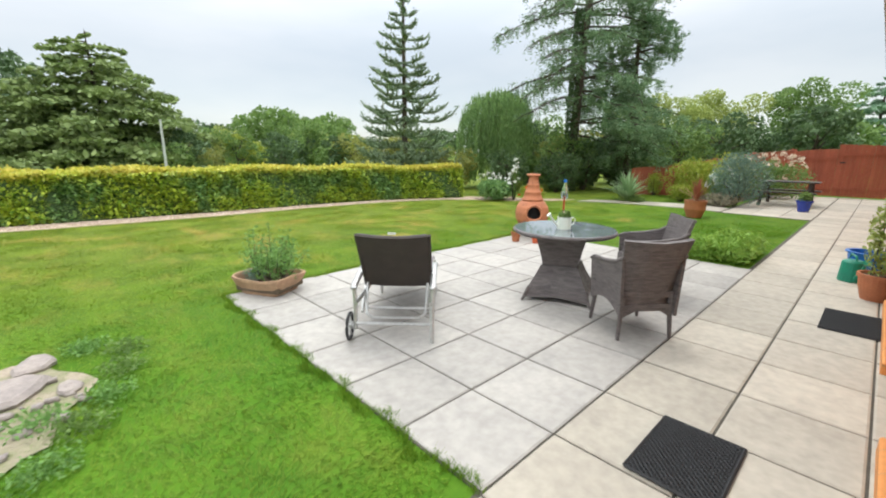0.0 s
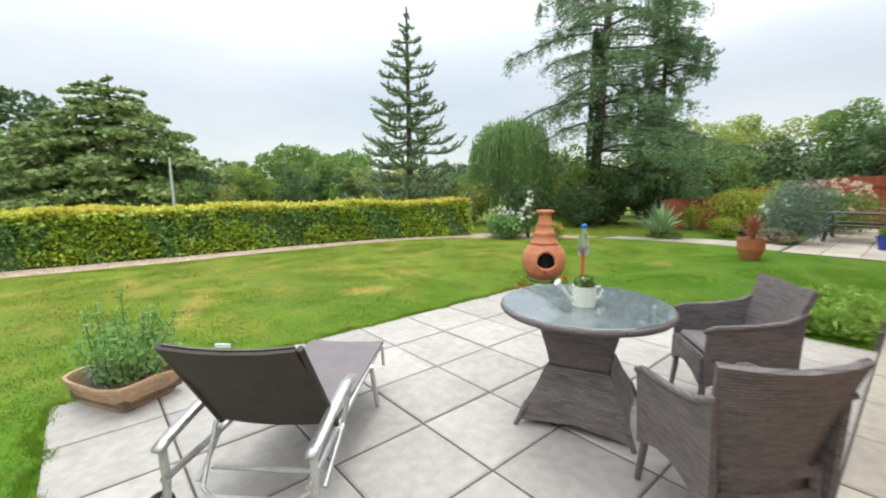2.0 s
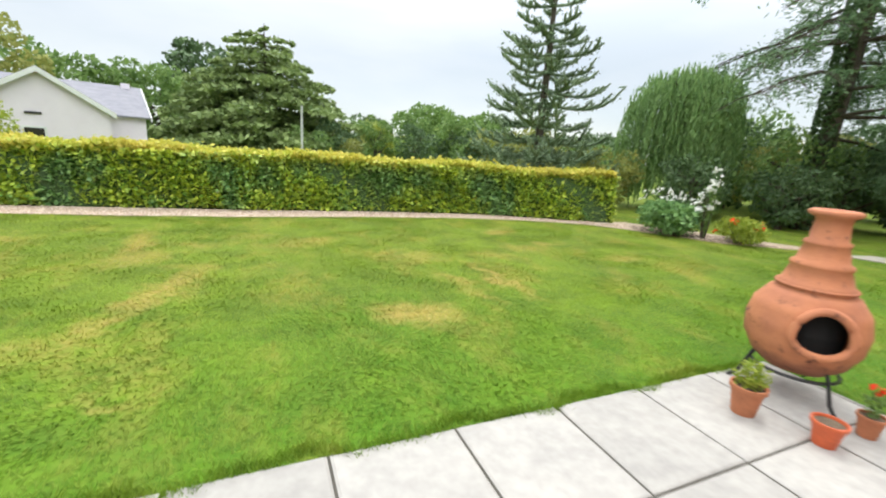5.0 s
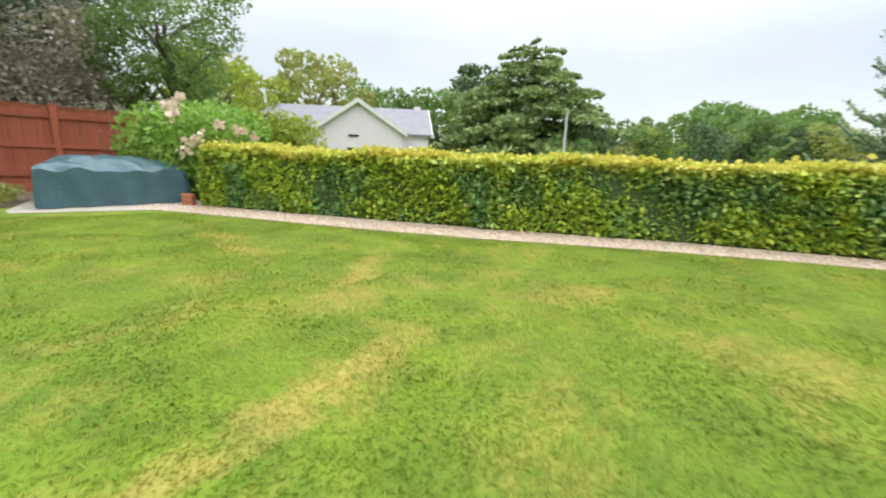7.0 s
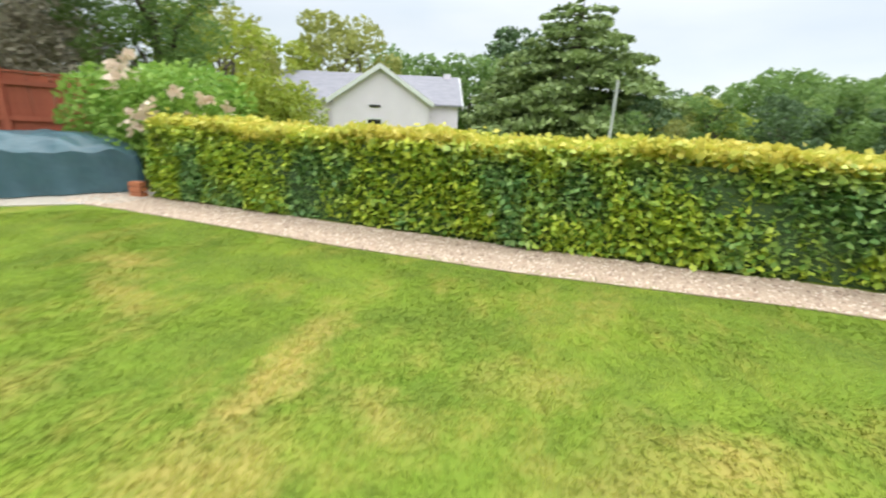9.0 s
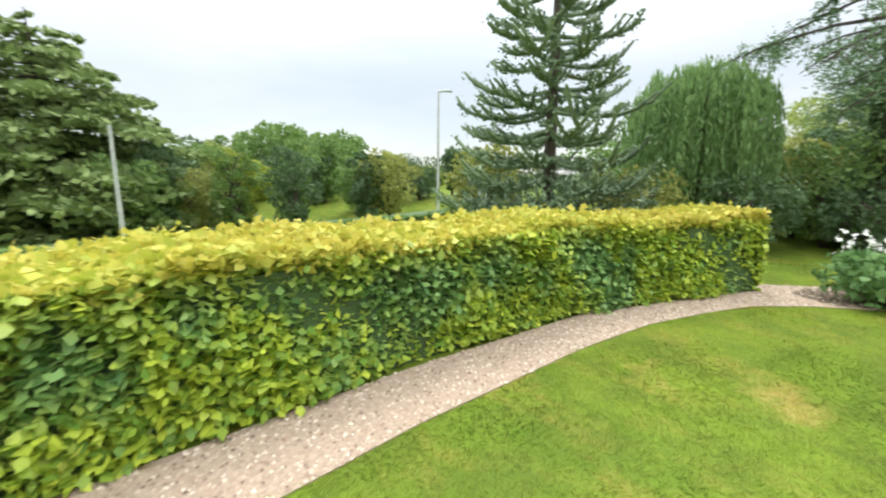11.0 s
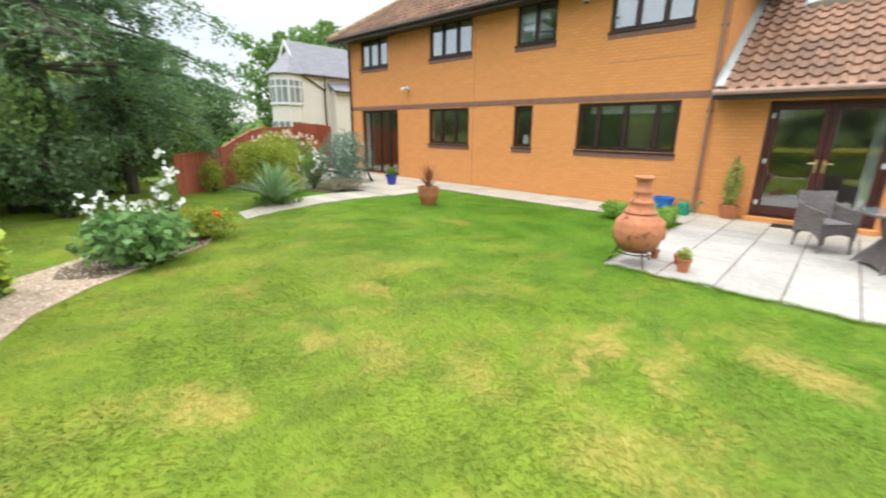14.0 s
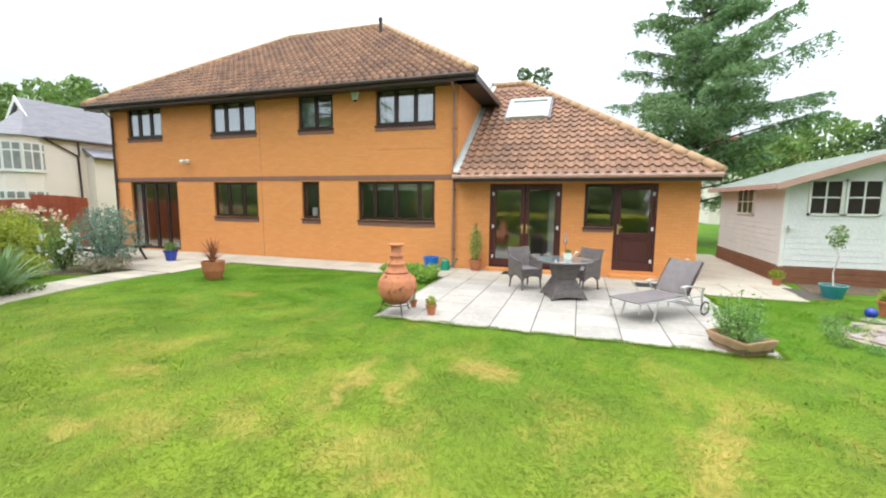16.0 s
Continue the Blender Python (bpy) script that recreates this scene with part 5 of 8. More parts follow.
FAR = [(-6.4, 16.6, 6.4, 2.1, 'L_mid', 16000, 0.12), (-9.4, 14.6, 6.2, 2.6, 'L_purple', 18000, 0.12), (-8.2, 15.4, 3.2, 2.2, 'L_purple', 9000, 0.12), (-11.4, 12.2, 3.4, 2.2, 'L_dark', 9000, 0.12), (-12.8, 12.1, 6.8, 2.8, 'L_dark', 16000, 0.13), (-15.0, 7.5, 6.8, 3.2, 'L_dark', 14000, 0.15), (-11.0, 16.5, 8.5, 3.0, 'L_dark', 12000, 0.16),
       (-13.1, 31.2, 6.0, 2.4, 'L_lime', 3000, 0.35), (-11.9, 36.5, 8.2, 4.0, 'L_yellow', 5000, 0.4), (-10.2, 45.7, 7.1, 4.4, 'L_mid', 4000, 0.5),
       (-1.3, 57.5, 11.3, 4.6, 'L_dark', 3500, 0.6), (-5.2, 50.4, 7.3, 4.6, 'L_mid', 4500, 0.5), (-11.7, 24.7, 6.0, 2.6, 'L_yellow', 3500, 0.3), (-8.0, 20.5, 4.6, 2.2, 'L_lime', 3500, 0.22),
       (17.9, 62.0, 5.2, 3.2, 'L_dark', 2500, 0.5), (30.4, 73.8, 8.6, 6.2, 'L_mid', 4000, 0.7), (46.1, 83.1, 9.0, 5.6, 'L_mid', 3000, 0.8), (27.9, 53.1, 3.4, 4.6, 'L_mid', 3000, 0.5), (18.5, 51.5, 2.6, 3.6, 'L_lime', 2500, 0.45),
       (12.5, 49.0, 2.8, 3.4, 'L_mid', 2500, 0.45), (40.4, 77.8, 7.6, 6.9, 'L_mid', 4000, 0.7), (53.7, 56.5, 5.4, 4.8, 'L_dark', 3000, 0.6),
       (31.4, 7.9, 5.3, 2.8, 'L_pale', 12000, 0.17), (28.5, 10.2, 5.0, 2.6, 'L_pale', 11000, 0.17), (34.1, 4.0, 5.8, 2.7, 'L_mid', 12000, 0.18), (29.9, 5.6, 3.0, 1.9, 'L_dark', 3000, 0.25), (31.8, 1.9, 3.3, 1.8, 'L_mid', 3000, 0.25), (24.9, 8.3, 2.9, 2.0, 'L_dark', 3500, 0.22),
       (32.5, 62.8, 3.4, 3.2, 'L_mid', 2500, 0.5), (34.6, 55.8, 2.9, 3.4, 'L_mid', 2500, 0.5), (36.5, 49.7, 2.4, 3.0, 'L_yellow', 2500, 0.45), (30.3, 42.6, 1.3, 2.6, 'L_dark', 2500, 0.4), (36.4, 45.5, 2.3, 2.6, 'L_lime', 2500, 0.4), 
       (30.2, 20.9, 3.4, 3.2, 'L_mid', 3500, 0.35), (21.5, 14.5, 3.6, 2.2, 'L_mid', 4500, 0.2), (22.6, 9.7, 3.3, 1.9, 'L_dark', 4500, 0.2), (21.0, 11.6, 2.6, 1.6, 'L_yellow', 3500, 0.18), (24.6, 6.0, 3.4, 1.9, 'L_dark', 4000, 0.2), (28.2, 2.6, 3.9, 1.9, 'L_dark', 3500, 0.25),
       (17.9, 10.6, 2.2, 1.5, 'L_yellow', 3500, 0.14), (18.9, 12.9, 3.0, 1.8, 'L_dark', 3500, 0.18), (15.4, 9.1, 1.5, 0.9, 'L_dark', 3000, 0.10), (17.3, 9.0, 2.0, 1.2, 'L_dark', 4500, 0.10), (18.4, 9.6, 2.3, 1.2, 'L_mid', 4500, 0.11), (14.4, 10.9, 1.6, 1.1, 'L_dark', 3000, 0.10), (16.6, 9.8, 2.4, 1.4, 'L_mid', 4500, 0.12), (13.2, 12.9, 1.7, 1.1, 'L_yellow', 2800, 0.11), (18.6, 8.0, 2.4, 1.5, 'L_dark', 4500, 0.12), (20.4, 6.3, 2.9, 1.6, 'L_mid', 4000, 0.14), (13.4, 17.2, 2.4, 1.5, 'L_yellow', 3000, 0.18),
       (-9.2, -21.0, 7.0, 2.8, 'L_mid', 3500, 0.35), (-13.2, -21.8, 6.9, 2.8, 'L_dark', 3500, 0.35), (-6.0, -18.0, 5.6, 2.4, 'L_mid', 3000, 0.3), (8.3, -23.3, 12.6, 2.2, 'L_dark', 2500, 0.35),
       (45.3, -13.8, 11.8, 4.0, 'L_mid', 3500, 0.5), (40.6, -7.0, 9.4, 2.4, 'L_mid', 2500, 0.4), (50.3, -19.0, 13.0, 4.0, 'L_dark', 3000, 0.55)]
gf = random.Random(77)
for k in range(14):
    FAR.append((6.8 + 1.45 * k + gf.uniform(-0.5, 0.5), 35.5 - 0.5 * k + gf.uniform(-3, 3), gf.uniform(1.9, 4.1), gf.uniform(1.2, 2.1), ("L_mid", "L_dark", "L_yellow", "L_mid", "L_lime", "L_dark")[k % 6], 4200, gf.uniform(0.15, 0.21)))
for k in range(9):
    FAR.append((10.0 + 2.2 * k + gf.uniform(-1, 1), 46.0 - 0.6 * k + gf.uniform(-3, 3), gf.uniform(2.4, 4.6), gf.uniform(2.0, 3.2), ("L_dark", "L_mid", "L_pale", "L_mid")[k % 4], 3500, gf.uniform(0.26, 0.34)))
TONES = {"L_pale": "pale yellow-green", "L_mid": "mid-green", "L_dark": "dark green", "L_yellow": "olive-yellow", "L_lime": "bright lime-green", "L_purple": "grey-brown", "L_grey": "silver-green"}
for k, (x, y, h, r, m, n, s) in enumerate(FAR):
    near = "behind the fence" if y < 17 and x < 25 and y > 0 else ("beyond the fields" if y > 40 else ("behind the house" if y < -5 else "beyond the garden"))
    broad_tree(x, y, h, r, m, 100 + k, TONES[m] + " leafy tree " + near, n=n, size=s, lift=0.12 if h < 5 else 0.2)

# far woods in one: rows of small clumps on the skyline
rng = np.random.default_rng(99)
wp = []
for k in range(1500):
    a = rng.uniform(0, 2 * math.pi)
    d = rng.uniform(95, 210)
    rr = rng.uniform(3, 7)
    hh = rng.uniform(2, 5.5) * (0.8 + 0.4 * math.sin(a * 7))
    c = (6 + d * math.cos(a), 5 + d * math.sin(a), (-2.0 if math.sin(a) > 0 else 0.0) + hh * 0.5)
    wp.append(blob(rng, 40, c, (rr, rr, hh * 0.8), 0.6)[0])
v, f = leaves(np.concatenate(wp), 2.2, rng)
tagged(raw("far_woods", v, f, M["L_mid"]), "far woods and hedgerows along the skyline", "woods", kind="stuff")

# shrubs and border plants
shrub(11.15, 8.85, 0.72, 0.70, "L_broad", 1, "bushy plant with large bluish-green leaves below loose white flowers", n=1300, size=0.14, flat=0.2, aspect=1.8)
g = np.random.default_rng(61)
fl = thing("flower_stalk", 11.15, 8.85, 0, "loose heads of white flowers on stalks above the bushy plant", "flower")
b = bmesh.new()
P = []
for k in range(17):
    a, rr = k * 2.4, 0.60 * math.sqrt(k / 17)
    q = (rr * math.cos(a), rr * math.sin(a), 0.72 + 0.24 * g.random() - 0.16 * rr)
    tube(b, [(q[0] * 0.5, q[1] * 0.5, 0.0), (q[0] * 0.8, q[1] * 0.8, 0.45), q], [0.008, 0.006, 0.004], 4)
    P.append(np.array(q) + g.normal(size=(5, 3)) * 0.035)
tagged(part("stalk", b, M["L_broad"], fl), kind="stuff")
v, f = leaves(np.concatenate(P), 0.072, g, 0, 1.15)
tagged(raw("petal", v, f, M["L_white"], fl), "white petals", kind="stuff")
swords(11.55, 8.35, 1.25, 0.25, 14, "L_mid", 3, "tall stems beside the white flowers", width=0.02, droop=0.1)
shrub(11.55, 8.38, 1.25, 0.16, "L_mid", 2, "tall slender white-flowered stem", n=160, size=0.07, flowers=9, fcol="L_white", fsize=0.09)
shrub(11.85, 7.85, 0.55, 0.5, "L_lime", 3, "low yellow-green plant with orange flowers", n=1500, size=0.11, aspect=4, flowers=8, fcol="L_orange", fsize=0.05)
swords(14.1, 5.67, 1.08, 1.18, 130, "L_agave", 5, "spiky green sword-leaved plant by the path", species="sword_plant", width=0.062, droop=0.62)
shrub(14.15, 5.6, 0.22, 0.6, "L_mid", 41, "low green plants around the spiky plant", n=700, size=0.07)
shrub(15.35, 2.95, 1.75, 0.88, "L_grey", 6, "tall rounded silver-grey shrub on bare stems", n=5200, size=0.075, aspect=2.6, species="olive_shrub", lumps=11)
shrub(15.0, 3.25, 0.45, 0.55, "L_purple", 7, "low brownish plant at the patio's edge", n=1300, size=0.06)
shrub(15.6, 4.55, 0.6, 0.45, "L_lime", 8, "bright lime-green rounded shrub", n=1800, size=0.06)
shrub(17.0, 4.5, 1.45, 1.15, "L_lime", 9, "large rounded shrub of yellow-green variegated leaves", n=5000, size=0.09)
shrub(16.0, 3.6, 1.15, 0.42, "L_mid", 10, "small rose bush with white flowers", n=1300, size=0.07, flowers=14, fcol="L_white", fsize=0.09)
shrub(19.2, 2.75, 1.5, 1.35, "L_mid", 11, "rounded shrub with cream and pink flower heads", n=4500, size=0.09, flowers=46, fcol="L_cream", fsize=0.10)
shrub(17.9, 3.7, 1.7, 0.8, "L_lime", 12, "yellow-green shrub beside the far patio", n=2500, size=0.09)
shrub(17.1, 5.95, 0.95, 0.38, "L_lime", 13, "narrow yellow-green shrub against the fence", n=1300, size=0.06)
for k in range(9):
    shrub(7.12 + 0.30 * (k % 4) + 0.1 * (k % 2), 1.20 + 0.30 * (k // 4), 0.38, 0.24, "L_fresh", 50 + k, "leafy tufts of low bright green plants in the lawn's corner", n=420, size=0.075, stems=False, species="border_plant", category="plant", aspect=2.4)["group"] = "low plants in the lawn's corner"
shrub(-3.6, 13.9, 2.2, 1.6, "L_fresh", 14, "large bright green leafy shrub behind the hot tub", n=9500, size=0.145, flowers=0)
shrub(-2.75, 13.1, 1.95, 1.0, "L_fresh", 15, "hydrangea with big cream-pink flower heads", n=4200, size=0.1, flowers=22, fcol="L_cream", fsize=0.14)
shrub(-2.6, 15.6, 2.1, 1.2, "L_lime", 16, "bright yellow-green shrub behind the hedge", n=9000, size=0.1)
for k, (x, y) in enumerate([(-5.3, 11.1), (-7.1, 10.3), (-7.9, 10.1), (-8.7, 9.6), (-9.6, 9.0), (-6.3, 11.2), (-5.6, 10.5), (-6.7, 10.1), (-8.2, 10.4), (-4.9, 10.6)]):
    shrub(x, y, 0.38 + 0.1 * (k % 2), 0.4, ("L_yellow", "L_mid", "L_purple")[k % 3], 70 + k, ("yellowish", "green", "brownish")[k % 3] + " low plant in the border by the red fence", n=500, size=0.07, species="border_plant", category="plant")
# clipped grass edge weeds in the bare patch
for k, (x, y) in enumerate([(0.25, 3.95), (0.42, 3.4), (-0.55, 2.35), (0.16, 2.75), (0.0, 2.45), (0.48, 3.75), (-0.02, 2.95), (-0.30, 2.15), (0.30, 3.05)]):
    shrub(x, y, 0.09, 0.19, "L_mid" if k % 2 else "L_herb", 90 + k, "small weed tuft growing in the bare patch", n=300, size=0.032, stems=False, species="weed", category="plant", aspect=2.2)["group"] = "weeds in the bare patch"

# the pale tree by the red fence
pt = thing("birch_tree", -5.95, 9.85, 0, "leaning pale-barked tree before the red fence", "tree")
b = bmesh.new()
r6 = np.random.default_rng(6)
tube(b, [(0.0, 0, -0.05), (0.0, 0.0, 0.08), (-0.09, 0.0, 0.5), (-0.2, 0.02, 1.2), (-0.3, 0.03, 2.0), (-0.42, 0.1, 3.2)], [0.30, 0.24, 0.18, 0.155, 0.14, 0.11], 12)
tips = []
for k in range(9):
    a = k * 2.4
    q = (-0.42 + 1.5 * math.cos(a), 0.1 + 1.5 * math.sin(a), 4.2 + 0.35 * (k % 4))
    limb_tube(b, (-0.38, 0.08, 2.6 + 0.08 * k), q, 0.06, 0.02, r6)
    tips.append(q)
part("trunk", b, M["birch"], pt, smooth=True)
crown("crown", np.concatenate([blob(r6, 520, q, (0.9, 0.9, 0.6), 0.4)[0] for q in tips]), 0.13, r6, "L_grey", pt)
b = bmesh.new()
box(b, -0.05, 0.05, -0.03, 0.03, -0.08, 0.08, 0.015)
tg = thing("hanging_feeder", -5.95 - 0.15, 9.85 - 0.19, 1.62, "small orange feeder hung on the pale tree", "feeder")
part("feeder_body", b, M["orange"], tg)


# ---- garden furniture ----
def strap(b, rows, thick):
    """A curved sheet through rows of points, given some thickness."""
    rows = [[Vector(p) for p in r] for r in rows]
    nr, nc = len(rows), len(rows[0])

    def normal(i, j):
        a = rows[min(i + 1, nr - 1)][j] - rows[max(i - 1, 0)][j]
        c = rows[i][min(j + 1, nc - 1)] - rows[i][max(j - 1, 0)]
        n = a.cross(c)
        return n.normalized() if n.length > 1e-9 else Vector((0, 0, 1))
    f = [[b.verts.new(rows[i][j] + normal(i, j) * thick / 2) for j in range(nc)] for i in range(nr)]
    g = [[b.verts.new(rows[i][j] - normal(i, j) * thick / 2) for j in range(nc)] for i in range(nr)]
    for i in range(nr - 1):
        for j in range(nc - 1):
            b.faces.new((f[i][j], f[i][j + 1], f[i + 1][j + 1], f[i + 1][j]))
            b.faces.new((g[i][j], g[i + 1][j], g[i + 1][j + 1], g[i][j + 1]))
    for i in range(nr - 1):
        b.faces.new((f[i][0], f[i + 1][0], g[i + 1][0], g[i][0])), b.faces.new((f[i][-1], g[i][-1], g[i + 1][-1], f[i + 1][-1]))
    for j in range(nc - 1):
        b.faces.new((f[0][j], g[0][j], g[0][j + 1], f[0][j + 1])), b.faces.new((f[-1][j], f[-1][j + 1], g[-1][j + 1], g[-1][j]))


def rattan_chair(x, y, turn):
    """A tub chair that faces its own +x: a flared back, arms that slope to the front, woven sides, four legs."""
    t = thing("rattan_chair", x, y, 0.012, "grey-brown woven rattan garden armchair on the patio", "chair", "chairs round the table", turn)
    b = bmesh.new()
    rows = []
    for i in range(9):
        u = i / 8
        z = 0.30 + 0.60 * u
        half = 0.235 + 0.075 * u ** 1.5
        back = -0.25 - 0.13 * u ** 1.4
        rows.append([(back + 0.05 * (abs(s) ** 3) , half * s, z - 0.02 * u * (1 - abs(s))) for s in (-1, -0.66, -0.33, 0, 0.33, 0.66, 1)])
    strap(b, rows, 0.032)
    part("backrest", b, M["rattan"], t)
    for side in (-1, 1):
        b = bmesh.new()
        rows = []
        for i in range(6):
            u = i / 5
            fx, bx = 0.27, -0.30
            row = []
            for j in range(7):
                s = j / 6
                xx = bx + (fx - bx) * s
                top = 0.66 - 0.03 * s + 0.10 * (1 - s) ** 4
                low = 0.22 + 0.10 * math.sin(math.pi * s) * 0.9
                row.append((xx, side * (0.255 + 0.025 * u), low + (top - low) * u))
            rows.append(row)
        strap(b, rows, 0.028)
        part("side_panel", b, M["rattan"], t)
        b = bmesh.new()
        tube(b, [(-0.31, side * 0.285, 0.75), (-0.2, side * 0.285, 0.69), (0.0, side * 0.285, 0.655), (0.22, side * 0.285, 0.64), (0.29, side * 0.28, 0.61)], [0.018, 0.02, 0.02, 0.02, 0.017], 8)
        part("armrest", b, M["rattan"], t, smooth=True)
    b = bmesh.new()
    strap(b, [[(-0.27 + 0.54 * i / 4, -0.25 + 0.5 * j / 4, 0.405) for j in range(5)] for i in range(5)], 0.05)
    part("seat", b, M["rattan"], t)
    b = bmesh.new()
    strap(b, [[(0.275, -0.25 + 0.5 * j / 4, z + (0.07 * math.sin(math.pi * j / 4) if i == 0 else 0)) for j in range(5)] for i, z in enumerate((0.24, 0.33, 0.42))], 0.025)
    part("front_apron", b, M["rattan"], t)
    b = bmesh.new()
    strap(b, [[(-0.262, -0.23 + 0.46 * j / 4, z + (0.09 * math.sin(math.pi * j / 4) if i == 0 else 0)) for j in range(5)] for i, z in enumerate((0.20, 0.26, 0.32))], 0.025)
    part("back_apron", b, M["rattan"], t)
    b = bmesh.new()
    box(b, -0.22, 0.25, -0.22, 0.22, 0.435, 0.475, 0.018)
    part("cushion", b, M["slingtop"], t, "thin grey seat cushion")
    for sx, sy in ((1, 1), (1, -1), (-1, 1), (-1, -1)):
        b = bmesh.new()
        tube(b, [(0.25 * sx, 0.225 * sy, 0.42), (0.255 * sx, 0.235 * sy, 0.2), (0.272 * sx, 0.25 * sy, 0.0)], [0.026, 0.022, 0.017], 8)
        part("leg", b, M["rattan"], t)
    t.scale = (0.91, 0.91, 0.945)
    return t


rattan_chair(3.76, 1.29, 52)
rattan_chair(4.90, 1.58, 130)


def rattan_table(x, y, turn):
    t = thing("rattan_table", x, y, 0.012, "round glass-topped garden table on a waisted grey rattan base", "table", turn=turn)
    b = bmesh.new()
    lathe(b, [(0.48, 0.685), (0.515, 0.69), (0.528, 0.705), (0.525, 0.722), (0.505, 0.731), (0.48, 0.727)], 40)
    part("rim", b, M["rattan"], t, "woven rattan rim", smooth=True)
    b = bmesh.new()
    lathe(b, [(0.05, 0.7275), (0.508, 0.7275), (0.511, 0.731), (0.508, 0.7345), (0.05, 0.7345)], 48)
    part("tabletop", b, M["tabletop"], t, "tinted glass top")
    b = bmesh.new()
    rows = []
    for z, s in ((0.06, 0.30), (0.14, 0.275), (0.24, 0.225), (0.34, 0.185), (0.36, 0.178)):
        rows.append((z, s))
    prev = None
    for z, s in rows:
        ring = [b.verts.new((s * cx * (1.06 if i % 2 == 0 else 1.0), s * cy * (1.06 if i % 2 == 0 else 1.0), z - (0.03 if (z < 0.1 and i % 2 == 0) else 0))) for i, (cx, cy) in enumerate(((-1, -1), (0, -1), (1, -1), (1, 0), (1, 1), (0, 1), (-1, 1), (-1, 0)))]
        if prev:
            for i in range(8):
                b.faces.new((prev[i], prev[(i + 1) % 8], ring[(i + 1) % 8], ring[i]))
        prev = ring
    b.faces.new(prev)
    part("base_skirt", b, M["rattan"], t)
    b = bmesh.new()
    prev = None
    for z, s in ((0.36, 0.172), (0.44, 0.185), (0.56, 0.215), (0.68, 0.245)):
        ring = [b.verts.new((s * cx, s * cy, z)) for cx, cy in ((-1, -1), (1, -1), (1, 1), (-1, 1))]
        if prev:
            for i in range(4):
                b.faces.new((prev[i], prev[(i + 1) % 4], ring[(i + 1) % 4], ring[i]))
        else:
            b.faces.new(ring[::-1])
        prev = ring
    b.faces.new(prev)
    part("pedestal", b, M["rattan"], t)
    for cx, cy in ((-1, -1), (1, -1), (1, 1), (-1, 1)):
        b = bmesh.new()
        tube(b, [(0.28 * cx, 0.28 * cy, 0.14), (0.32 * cx, 0.32 * cy, 0.04), (0.34 * cx, 0.34 * cy, 0.0)], [0.02, 0.016, 0.014], 8)
        part("leg", b, M["rattan"], t)


rattan_table(4.10, 2.17, 23)


